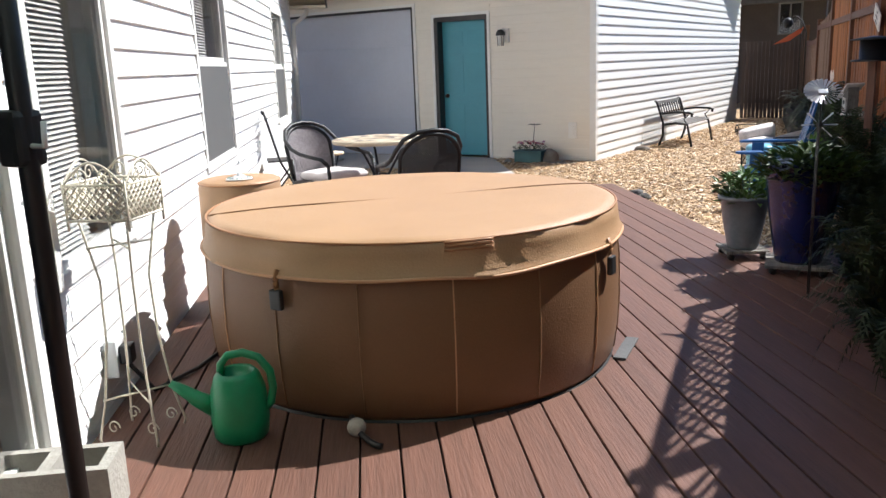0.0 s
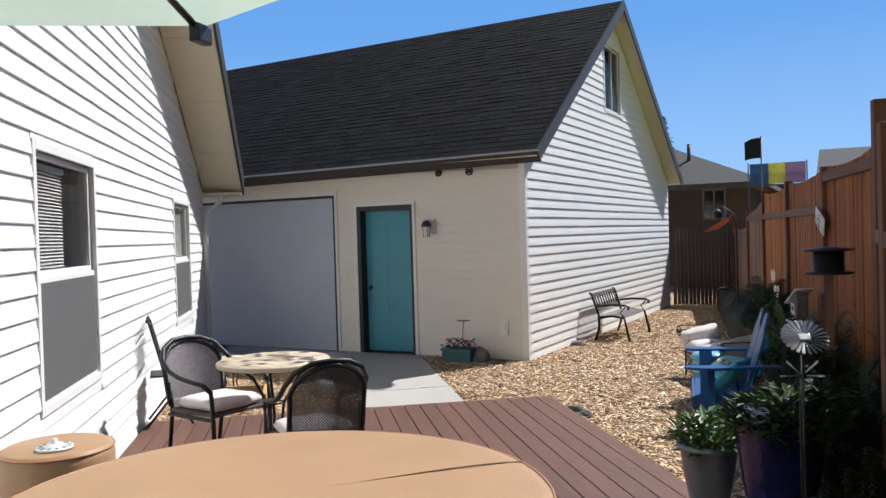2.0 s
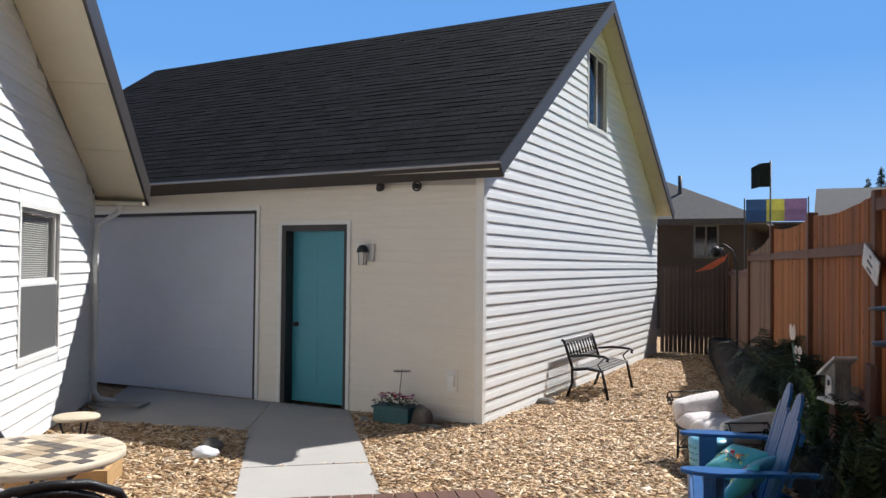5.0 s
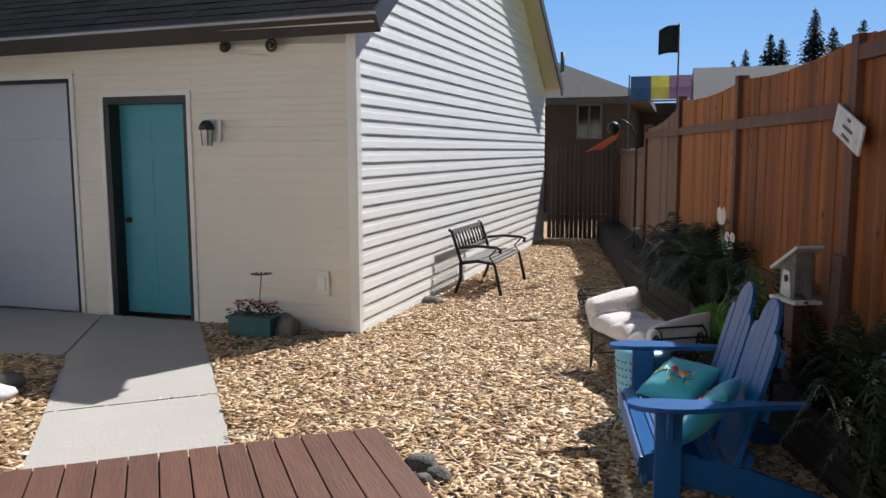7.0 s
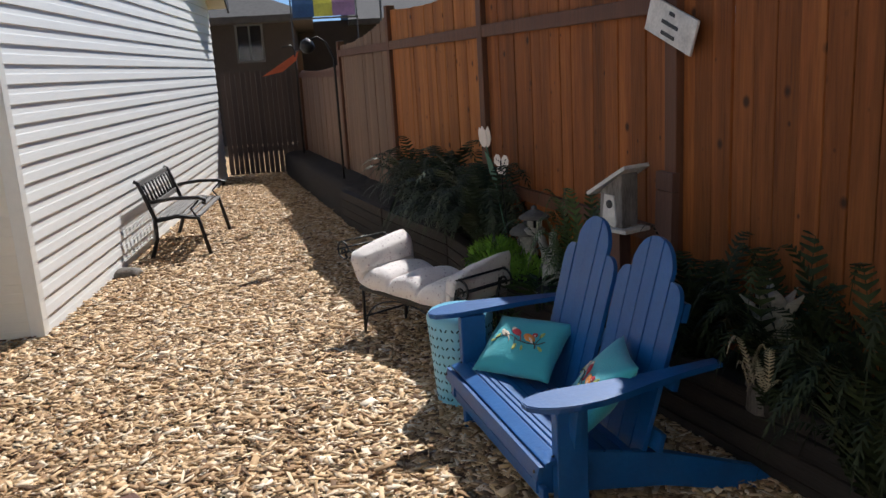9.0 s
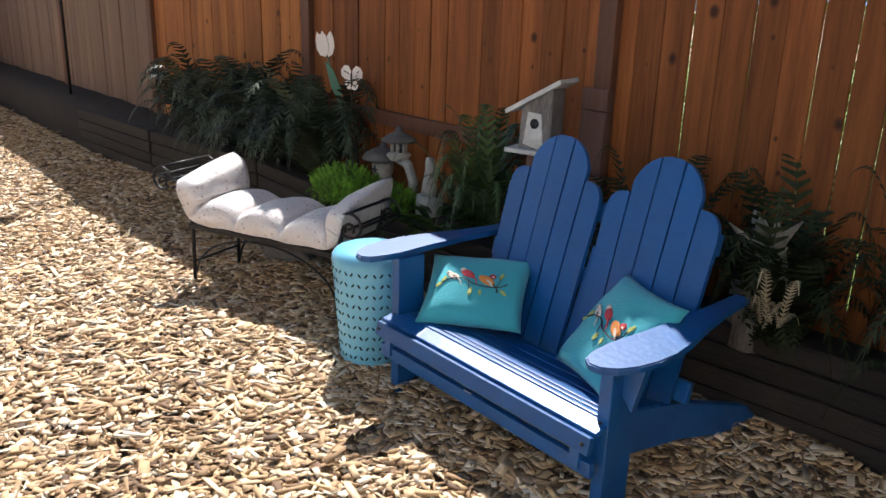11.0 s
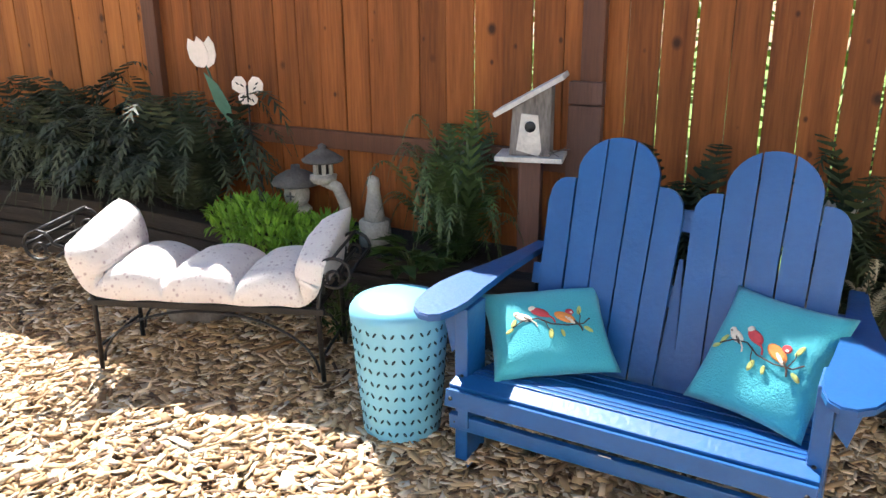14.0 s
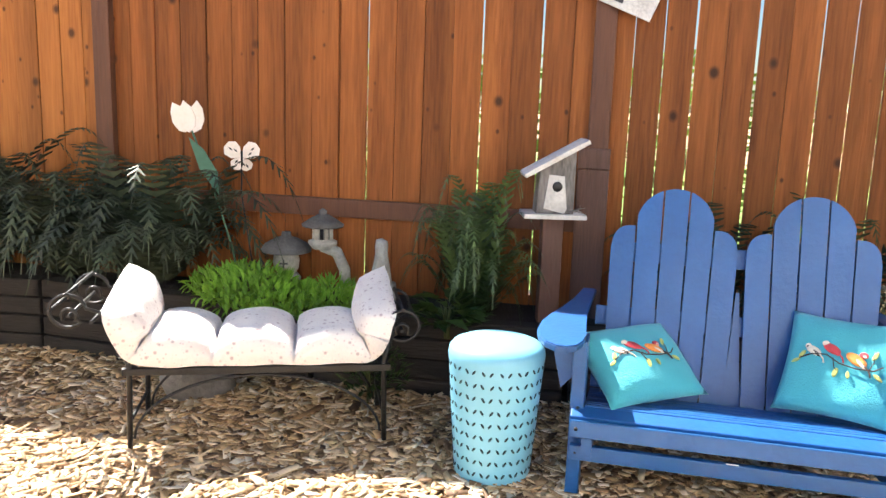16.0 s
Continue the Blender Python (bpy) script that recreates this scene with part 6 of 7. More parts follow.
def wicker_chair(m, label, step, strand, weave_mat):
    """An arched-back resin wicker armchair; it faces local -y."""
    c = thing("wicker_chair", m, label, "chair", "wicker chairs at the table")
    for s in (-1, 1):
        bm = B()
        tube(bm, [(s * 0.25, -0.24, 0.0), (s * 0.255, -0.235, 0.40), (s * 0.258, -0.225, 0.575)], 0.015, 9)
        part("front_leg", bm, IRON, c)
        bm = B()
        tube(bm, [(s * 0.22, 0.30, 0.0), (s * 0.225, 0.24, 0.40), (s * 0.235, 0.25, 0.60)], 0.015, 9)
        part("back_leg", bm, IRON, c)
        bm = B()
        box(bm, s * 0.255 - 0.012, s * 0.255 + 0.012, -0.235, 0.235, 0.352, 0.378, bevel=0.004)
        part("seat_rail", bm, IRON, c)
    # one hoop makes both arms and the outer edge of the back
    half = [(0.26, -0.22, 0.57), (0.275, -0.17, 0.615), (0.285, -0.04, 0.635), (0.285, 0.08, 0.655), (0.283, 0.19, 0.695), (0.268, 0.275, 0.77), (0.222, 0.325, 0.848), (0.12, 0.362, 0.896)]
    bm = B()
    tube(bm, [(-x, y, z) for x, y, z in half] + [(0, 0.372, 0.907)] + half[::-1], 0.017, 9)
    part("arm_hoop", bm, IRON, c)
    # arched back frame
    arch = [(-0.235, 0.42)] + [(-0.245 + 0.0 * i, 0.50 + 0.08 * i) for i in range(3)] + [(0.25 * -math.cos(a), 0.68 + 0.20 * math.sin(a)) for a in np.linspace(0.15, math.pi - 0.15, 17)] + [(0.245, 0.66), (0.245, 0.58), (0.245, 0.50), (0.235, 0.42)]

    def lean(z):
        return 0.235 + 0.20 * max(0.0, z - 0.42) - 0.0

    def curve(x, z):
        return lean(z) + 0.05 * (1 - (x / 0.25) ** 2)

    bm = B()
    tube(bm, [(x, curve(x, z), z) for x, z in arch], 0.017, 8)
    part("back_frame", bm, IRON, c)
    # open weave: two sets of slanting strands
    def arch_top(x):
        return 0.68 + 0.20 * math.sqrt(max(0.0, 1 - (x / 0.25) ** 2)) - 0.005

    weave = B()
    for s in (-1, 1):
        k = -0.9
        while k < 0.9:
            pts = []
            for z in np.linspace(0.43, 0.88, 26):
                x = k + s * (z - 0.43) * 0.9
                if abs(x) < 0.238 and z < arch_top(x):
                    pts.append((x, curve(x, z) + 0.002 * s, z))
            if len(pts) > 2:
                tube(weave, pts, strand, 4)
            k += step
    tagged(part("woven_back", weave, weave_mat, c), kind="stuff")
    bm = B()
    box(bm, -0.232, 0.232, 0.235, 0.262, 0.385, 0.465, bevel=0.008)
    part("back_apron", bm, weave_mat, c)
    bm = B()
    box(bm, -0.24, 0.24, -0.235, 0.245, 0.375, 0.405, bevel=0.012)
    part("seat", bm, MESHGREY, c)
    return c


def seat_pad(m, label):
    bm = B()
    n = 16
    g = {}
    for sgn in (-1, 1):
        for i in range(n + 1):
            for j in range(n + 1):
                a, b = 2 * i / n - 1, 2 * j / n - 1
                rim = i in (0, n) or j in (0, n)
                if rim and sgn == 1:
                    g[sgn, i, j] = g[-1, i, j]
                    continue
                e = (max(0.0, 1 - a ** 6) * max(0.0, 1 - b ** 6)) ** 0.5
                dent = 0.012 * math.exp(-((a * 2.2) ** 2 + (b * 2.2) ** 2))
                z = 0.045 + sgn * 0.046 * e - (dent if sgn > 0 else 0) + 0.004 * noise.noise((a * 3, b * 3, sgn))
                k = 1 - 0.10 * (a * a * b * b)
                g[sgn, i, j] = bm.verts.new((a * 0.235 * k, b * 0.235 * k, z))
    for sgn in (-1, 1):
        for i in range(n):
            for j in range(n):
                bm.faces.new((g[sgn, i, j], g[sgn, i + 1, j], g[sgn, i + 1, j + 1], g[sgn, i, j + 1])).smooth = True
    return one("seat_cushion", bm, SEATCLOTH, m, label, "cushion", "seat cushions")


CH_A, CH_B = pose(-4.354, 5.371, DECK, 0, 0, 83) @ Matrix.Diagonal((1.04, 1.04, 0.97, 1)), pose(-3.13, 4.90, DECK, 0, 0, 236) @ Matrix.Diagonal((0.94, 0.94, 0.985, 1))
BLACKWEAVE = mat("black woven resin", (0.022, 0.020, 0.020), 0.45, 0.25, 40, 0.5)
GREYWEAVE = mat("grey woven resin", (0.33, 0.30, 0.305), 0.6, 0.2, 40, 0.5)
wicker_chair(CH_A, "dark wicker armchair with an arched back beside the table", 0.0098, 0.0042, GREYWEAVE)
wicker_chair(CH_B, "black wicker armchair with an arched open-weave back at the table", 0.0165, 0.0042, BLACKWEAVE)
seat_pad(CH_A @ pose(0, -0.01, 0.403), "pale grey seat cushion on the wicker armchair")
seat_pad(CH_B @ pose(0, -0.01, 0.403), "pale grey seat cushion on the wicker armchair")
# folding iron chair against the wall
ic = thing("folding_chair", pose(-5.68, 6.11, DECK, 0, 0, 136.7), "black wrought-iron folding chair with a scrolled back by the wall", "chair")
for s in (-1, 1):
    bm = B()
    tube(bm, [(s * 0.19, -0.20, 0), (s * 0.19, 0.02, 0.42), (s * 0.19, 0.14, 0.90), (s * 0.17, 0.16, 0.94), (s * 0.15, 0.165, 0.92)], 0.010, 7)
    part("side_frame", bm, IRON, ic)
    bm = B()
    tube(bm, [(s * 0.17, 0.18, 0), (s * 0.17, -0.18, 0.44)], 0.010, 7)
    part("cross_leg", bm, IRON, ic)
bm = B()
box(bm, -0.18, 0.18, -0.19, 0.15, 0.43, 0.445, bevel=0.004)
part("seat", bm, IRON, ic)
for z in (0.56, 0.66, 0.88):
    bm = B()
    tube(bm, [(-0.18, 0.02 + (z - 0.42) * 0.25, z), (0.18, 0.02 + (z - 0.42) * 0.25, z)], 0.008, 6)
    part("back_bar", bm, IRON, ic)
for k in range(5):
    bm = B()
    x = -0.12 + 0.06 * k
    box(bm, x - 0.019, x + 0.019, -0.004, 0.004, 0.66, 0.87, pose(0, -0.085, 0, -14, 0, 0) @ pose(0, 0.0, 0))
    part("back_slat", bm, IRON, ic)
for k in range(3):
    bm = B()
    tube(bm, [(-0.09 + 0.09 * k + c[0], 0.145, 0.915 + c[1]) for c in spiral(0.032, 0.006, 1.2, 16)], 0.005, 5)
    part("scroll", bm, IRON, ic)
sdt = thing("side_table", SITE @ pose(-6.28, 7.36, -0.02), "small round cream side table", "side table")
bm = B()
lathe(bm, [(0, 0.43), (0.17, 0.43), (0.18, 0.44), (0.18, 0.455), (0.17, 0.462), (0, 0.462)], 32)
part("tabletop", bm, TILEBASE, sdt)
for k in range(3):
    a = radians(120 * k)
    bm = B()
    tube(bm, [(0.13 * math.cos(a), 0.13 * math.sin(a), 0.43), (0.06 * math.cos(a), 0.06 * math.sin(a), 0.2), (0.15 * math.cos(a), 0.15 * math.sin(a), -0.01)], 0.008, 6)
    part("leg", bm, IRON, sdt)
NEWWOOD = mat("fresh yellow timber", (0.48, 0.30, 0.13), 0.7, 0.15, 4, 0.2, stretch=(1, 6, 6))
cr = thing("timber_planter_box", HOUSE @ pose(0.70, 3.75, 0.0), "low planter box of fresh yellow timber beside the deck", "planter box")
for x0, x1, y0, y1 in ((-0.35, 0.35, -0.28, -0.24), (-0.35, 0.35, 0.24, 0.28), (-0.35, -0.31, -0.24, 0.24), (0.31, 0.35, -0.24, 0.24)):
    bm = B()
    box(bm, x0, x1, y0, y1, -0.03, 0.16, bevel=0.004)
    part("plank", bm, NEWWOOD, cr)
bm = B()
box(bm, -0.31, 0.31, -0.24, 0.24, -0.03, 0.10)
part("soil_fill", bm, BED, cr)

# ---- pots by the deck edge ----
GLAZEGREY = mat("grey-blue glazed pot", (0.13, 0.155, 0.18), 0.3, 0.2, 6, 0.1, coat=0.4)
GLAZEBLUE = mat("cobalt glazed pot", (0.005, 0.010, 0.058), 0.18, 0.25, 5, 0.05, coat=0.6)


def pot(m, label, material, r0, r1, h, caddy):
    p = thing("plant_pot", m, label, "plant pot", "glazed pots on the deck")
    bm = B()
    lathe(bm, [(0, 0), (r0, 0), (r0 + 0.008, 0.02), (r0 + (r1 - r0) * 0.55, h * 0.5), (r1 - 0.012, h * 0.9), (r1 + 0.005, h - 0.03), (r1 + 0.008, h - 0.01), (r1 - 0.006, h), (r1 - 0.03, h - 0.005), (r1 - 0.035, h - 0.05), (0, h - 0.05)], 44)
    part("vessel", bm, material, p)
    bm = B()
    lathe(bm, [(0, h - 0.045), (r1 - 0.036, h - 0.05)], 24)
    part("potting_soil", bm, BED, p)
    return p


def caddy(m, rad, label):
    c = thing("plant_caddy", m, label, "plant caddy", "wheeled plant caddies")
    for k in range(4):
        bm = B()
        box(bm, -rad, rad, -rad + k * rad * 0.5 + 0.006, -rad + (k + 1) * rad * 0.5 - 0.006, 0.045, 0.065, bevel=0.003)
        part("slat", bm, GREYWOOD, c)
    for sx in (-1, 1):
        for sy in (-1, 1):
            bm = B()
            lathe(bm, [(0, 0.012), (0.022, 0.012), (0.022, -0.012), (0, -0.012)], 14, pose(sx * rad * 0.75, sy * rad * 0.75, 0.022, 90, 0, 30))
            part("castor", bm, BLACK, c)
    return c


POT1, POT2 = (-0.87, 5.46), (-0.48, 5.22)
caddy(pose(*POT1, DECK, 0, 0, 30), 0.14, "wheeled wooden plant caddy under the grey pot")
caddy(pose(*POT2, DECK, 0, 0, 10), 0.19, "wheeled wooden plant caddy under the blue pot")
pot(pose(*POT1, DECK + 0.066), "grey-blue glazed plant pot on a wheeled caddy", GLAZEGREY, 0.095, 0.165, 0.36, 0.14)
pot(pose(*POT2, DECK + 0.066), "tall cobalt blue glazed plant pot on a caddy", GLAZEBLUE, 0.135, 0.235, 0.63, 0.19)
POTLEAF = mat("fresh green pot leaves", (0.035, 0.085, 0.014), 0.45, 0.35, 6, 0.1, second=(0.08, 0.17, 0.025))
leafy("potted_plant", POT1[0], POT1[1], DECK + 0.36, 0.19, 0.19, 0.23, 360, 0.075, 31, POTLEAF, "bright green leafy plant in the grey pot", "plant", 0.45, 10)
leafy("potted_plant", POT2[0] + 0.03, POT2[1] - 0.03, DECK + 0.56, 0.29, 0.29, 0.22, 780, 0.085, 32, LEAF, "dark green leafy plant filling the blue pot", "plant", 0.4, 12)
STEEL = mat("bright galvanised metal", (0.62, 0.63, 0.66), 0.3, 0.1, 10, metal=0.6)


def pinwheel(x, y, z, rad, blades, width, label, hub, tilt=0):
    p = thing("pinwheel", pose(x, y, 0.04, 0, 0, 20), label, "pinwheel", "metal pinwheels in the pot")
    bm = B()
    tube(bm, [(0, 0.03, 0.0), (0, 0.03, z)], 0.005, 6)
    part("stem", bm, IRON, p)
    for k in range(blades):
        a = 2 * math.pi * k / blades
        bm = B()
        i, o = rad * 0.22, rad
        tw, dish = 0.004, 0.12
        grow(bm, [(-width * 0.35, tw - dish * i, i), (width * 0.35, -tw - dish * i, i), (width, -tw - dish * o, o * 0.93), (width * 0.5, -dish * o, o), (-width * 0.5, tw - dish * o, o), (-width, tw - dish * o, o * 0.93)], [(0, 1, 2, 3, 4, 5)])
        bmesh.ops.solidify(bm, geom=list(bm.faces), thickness=0.0015)
        part("blade", bm, STEEL, p, m=pose(0, 0, z, tilt, 0, 0) @ pose(0, 0, 0, 0, math.degrees(a), 0))
    bm = B()
    if hub:
        box(bm, -0.024, 0.024, -0.012, 0.0, -0.017, 0.017, pose(0, 0, z, tilt, 0, 0), bevel=0.004)
    else:
        lathe(bm, [(0, 0.012), (0.014, 0.006), (0.014, -0.006)], 12, pose(0, 0, z, 90, 0, 0))
    part("hub", bm, IRON if not hub else STEEL, p)
    return p


pinwheel(-0.31, 4.575, 1.175, 0.096, 24, 0.0088, "bright metal pinwheel with many blades and a square hub", True, -50)
pinwheel(-0.33, 4.665, 1.003, 0.092, 8, 0.0042, "small metal pinwheel with eight narrow spokes", False)
bm = B()
lathe(bm, [(0.045 * math.sin(a), 0.045 - 0.045 * math.cos(a)) for a in np.linspace(0, math.pi, 13)], 24)
one("gazing_ball", bm, mat("dark mirror glass", (0.10, 0.16, 0.18), 0.06, 0.2, 5, metal=0.9), pose(-0.60, 5.10, DECK + 0.66) @ Matrix.Scale(0.8, 4), "small dark glass gazing ball on the pot soil", "gazing ball")
bm = B()
lathe(bm, [(0, 0.004), (0.030, 0.0), (0.050, 0.012), (0.062, 0.034), (0.058, 0.036), (0.045, 0.020), (0.0, 0.014)], 28)
one("ceramic_dish", bm, mat("lilac-blue glaze", (0.24, 0.28, 0.42), 0.25, 0.15, 6, 0.05, coat=0.4), pose(-0.555, 5.02, DECK + 0.665, 28, -12, 0), "small lilac-blue glazed dish leaning on the pot rim", "dish")


# ---- garage front and side ----
wl = thing("wall_lantern", GFRONT @ pose(5.55 + GX, 0.02, 1.80) @ Matrix.Scale(1.2, 4), "black wall lantern with a glass shade on a white mount", "wall lamp")
bm = B()
box(bm, -0.075, 0.075, 0, 0.03, -0.07, 0.10, bevel=0.012)
part("mount", bm, TRIM, wl, "white mounting block")
bm = B()
lathe(bm, [(0, 0.07), (0.03, 0.065), (0.055, 0.03), (0.06, -0.0), (0.052, -0.004), (0, 0.0)], 16, pose(0, 0.10, 0.02))
part("hood", bm, BLACK, wl)
bm = B()
tube(bm, [(0, 0.03, 0.05), (0, 0.07, 0.08), (0, 0.10, 0.07)], 0.012, 8)
part("arm", bm, BLACK, wl)
bm = B()
lathe(bm, [(0.042, 0.018), (0.034, -0.10), (0.03, -0.10), (0.038, 0.018)], 12, pose(0, 0.10, 0))
part("glass_shade", bm, mat("pale ribbed lamp glass", (0.62, 0.62, 0.60), 0.2, 0.08, 20, 0.2), wl, "pale ribbed glass shade")
for k in range(4):
    bm = B()
    a = radians(45 + 90 * k)
    tube(bm, [(0.043 * math.cos(a), 0.10 + 0.043 * math.sin(a), 0.02), (0.035 * math.cos(a), 0.10 + 0.035 * math.sin(a), -0.105)], 0.0035, 5)
    part("cage_bar", bm, BLACK, wl)
oc = thing("outlet_cover", GFRONT @ pose(4.46 + GX, 0.016, 0.44), "cream outlet cover on the garage wall", "outlet")
bm = B()
box(bm, -0.062, 0.062, 0, 0.025, -0.115, 0.115, bevel=0.008)
part("plate", bm, TRIM, oc)
bm = B()
box(bm, -0.035, 0.035, 0.02, 0.05, -0.06, 0.06, bevel=0.006)
part("flap", bm, TRIM, oc)
for x, kind in ((5.34, 0), (4.87, 1)):
    fl = thing("eave_lamp", GFRONT @ pose(x + GX, 0.10, 2.60), "small black spotlight under the garage eave", "lamp", "spotlights under the eave")
    bm = B()
    tube(bm, [(0, 0, 0.065), (0, 0, -0.01)], 0.03, 12)
    part("base", bm, BLACK, fl)
    bm = B()
    if kind:
        tube(bm, [(0.05 * math.cos(a), 0.02, -0.05 + 0.05 * math.sin(a)) for a in np.linspace(0, 2 * math.pi, 20)[:-1]], 0.011, 6, closed=True)
        lathe(bm, [(0, 0.03), (0.03, 0.02), (0.03, -0.03), (0, -0.03)], 12, pose(0, 0.02, -0.05, 90, 0, 0))
    else:
        lathe(bm, [(0, 0.045), (0.045, 0.04), (0.05, 0.0), (0.035, -0.05), (0, -0.05)], 14, pose(0, 0.02, -0.045, 60, 20, 0))
    part("head", bm, BLACK, fl)

PLANTERTEAL = mat("dark teal planter", (0.035, 0.11, 0.12), 0.5, 0.15, 5, 0.1)
pb = thing("flower_planter", pose(-4.98, 10.50, -0.04) @ Matrix.Diagonal((0.88, 1, 1, 1)), "dark teal rectangular planter at the garage wall", "planter")
bm = B()
prism(bm, [(-0.24, -0.11), (0.24, -0.11), (0.24, 0.11), (-0.24, 0.11)], 0, 0.20, bevel=0.01)
part("box", bm, PLANTERTEAL, pb)
bm = B()
box(bm, -0.26, 0.26, -0.13, 0.13, 0.195, 0.22, bevel=0.006)
part("rim", bm, PLANTERTEAL, pb)
PETALS = [mat("crimson petals", (0.30, 0.02, 0.05), 0.7, 0.2, 10), mat("mauve petals", (0.34, 0.14, 0.26), 0.7, 0.2, 10), mat("pink petals", (0.55, 0.25, 0.27), 0.7, 0.2, 10)]
flowering = leafy("flowering_plant", -4.98, 10.50, 0.17, 0.26, 0.13, 0.10, 160, 0.05, 41, SHADEFERN, "low dark foliage with red and mauve flowers in the planter", "flowers", 0.4, 6)
for k in range(22):
    a, rr = random.uniform(0, 6.28), math.sqrt(random.random())
    bm = B()
    for j in range(6):
        p = Matrix.Rotation(j * math.pi / 3, 4, "Z") @ Matrix.Rotation(radians(-35), 4, "Y")
        grow(bm, [p @ Vector(q) for q in ((0.004, 0, 0), (0.02, 0.013, 0.004), (0.034, 0.0, 0), (0.02, -0.013, 0.004))], [(0, 1, 2, 3)])
    part("flower_head", bm, PETALS[k % 3], flowering, m=pose(0.24 * rr * math.cos(a) + (0.07 if k > 15 else 0), 0.10 * rr * math.sin(a), 0.085 + 0.04 * random.random(), random.uniform(-25, 40), random.uniform(-30, 30), 0))
ds = thing("metal_daisy", pose(-4.95, 10.52, 0.17), "dark metal daisy on a thin stem in the planter", "garden stake")
bm = B()
tube(bm, [(0, 0, 0), (0.01, 0, 0.18), (0.03, 0, 0.36)], 0.004, 6)
part("stem", bm, IRON, ds)
for k in range(12):
    bm = B()
    box(bm, 0.01, 0.10, -0.009, 0.009, -0.0015, 0.0015, pose(0.03, 0, 0.365, 0, -8, 30 * k))
    part("petal", bm, IRON, ds)
rock("rock", pose(-4.70, 10.55, 0.05), 0.14, 0.10, 0.15, ROCK, "brown rock beside the planter")
rock("rock", pose(-5.30, 10.38, -0.01), 0.07, 0.06, 0.06, STONE, "pale rock beside the planter")
rock("rock", pose(-4.50, 10.45, -0.03), 0.20, 0.10, 0.06, ROCK, "low brown rock at the garage wall")
rock("rock", pose(-5.62, 8.33, 0.02), 0.13, 0.10, 0.07, mat("white quartz", (0.60, 0.60, 0.62), 0.7, 0.15, 9, 0.4), "white quartz rock in the mulch")
rock("rock", pose(-5.72, 8.52, 0.03), 0.10, 0.10, 0.09, ROCK, "dark rock in the mulch")

# iron and slat bench by the garage side
gbn = thing("garden_bench", pose(-3.68, 13.77, -0.03, 0, 0, 90) @ Matrix.Diagonal((1, 1, 0.99, 1)), "black cast-iron garden bench with a lattice back", "bench")
for s in (-1, 1):
    bm = B()
    tube(bm, [(s * 0.62, -0.28, 0.0), (s * 0.62, -0.24, 0.18), (s * 0.62, -0.20, 0.37), (s * 0.62, 0.0, 0.40), (s * 0.62, 0.18, 0.37)], 0.02, 8)
    part("front_leg", bm, IRON, gbn)
    bm = B()
    tube(bm, [(s * 0.62, 0.27, 0.0), (s * 0.62, 0.20, 0.2), (s * 0.62, 0.20, 0.40), (s * 0.62, 0.27, 0.62), (s * 0.62, 0.31, 0.74), (s * 0.62, 0.345, 0.755)], 0.02, 8)
    part("back_leg", bm, IRON, gbn)
    bm = B()
    tube(bm, [(s * 0.62, 0.22, 0.55), (s * 0.62, 0.0, 0.575), (s * 0.62, -0.22, 0.565), (s * 0.62, -0.29, 0.54), (s * 0.62, -0.28, 0.51), (s * 0.62, -0.25, 0.52)], 0.018, 8)
    part("arm", bm, IRON, gbn)
    bm = B()
    tube(bm, [(s * 0.62, -0.22, 0.54), (s * 0.62, -0.14, 0.46), (s * 0.62, -0.19, 0.38)], 0.01, 6)
    part("arm_scroll", bm, IRON, gbn)
WEATHERED = mat("grey weathered slats", (0.17, 0.16, 0.15), 0.7, 0.25, 5, 0.3, stretch=(1, 6, 6))
for k in range(7):
    y = -0.22 + k * 0.065
    bm = B()
    box(bm, -0.61, 0.61, y, y + 0.048, 0.40 - 0.008 * abs(k - 3), 0.42 - 0.008 * abs(k - 3), bevel=0.004)
    part("seat_slat", bm, WEATHERED, gbn)
for z in (0.50, 0.73):
    bm = B()
    y = 0.20 + (z - 0.40) * 0.33
    box(bm, -0.61, 0.61, y, y + 0.022, z - 0.025, z + 0.025, bevel=0.004)
    part("back_rail", bm, WEATHERED, gbn)
for k in range(19):
    x = -0.57 + k * 0.0633
    bm = B()
    tube(bm, [(x, 0.245, 0.52), (x + (0.04 if k % 2 else -0.04), 0.28, 0.62), (x, 0.305, 0.71)], 0.012, 5, flat=0.4)
    part("lattice_bar", bm, IRON, gbn)
rock("rock", pose(-4.0, 12.5, 0.0), 0.12, 0.10, 0.06, ROCK, "brown rock by the garage side")

# downspout and splash block at the house corner
dsp = thing("downspout", HOUSE @ pose(0.03, 7.42, 0), "white rain downspout at the house corner", "downspout")
bm = B()
tube(bm, [(0.25, 0.22, 2.40), (0.25, 0.22, 2.30), (0.05, 0.05, 2.12), (0.04, 0.03, 1.9), (0.04, 0.03, 0.14), (0.10, 0.03, 0.05), (0.30, -0.05, 0.02)], 0.034, 8)
part("pipe", bm, TRIM, dsp)
bm = B()
box(bm, 0.01, 0.08, -0.035, 0.09, 1.2, 1.225)
part("bracket", bm, TRIM, dsp)
bm = B()
box(bm, 0.05, 0.62, -0.16, 0.16, -0.03, 0.035, bevel=0.01)
one("splash_block", bm, BLOCK, HOUSE @ pose(0.10, 7.27, 0, 0, 0, -15), "dark grey splash block under the downspout", "splash block")

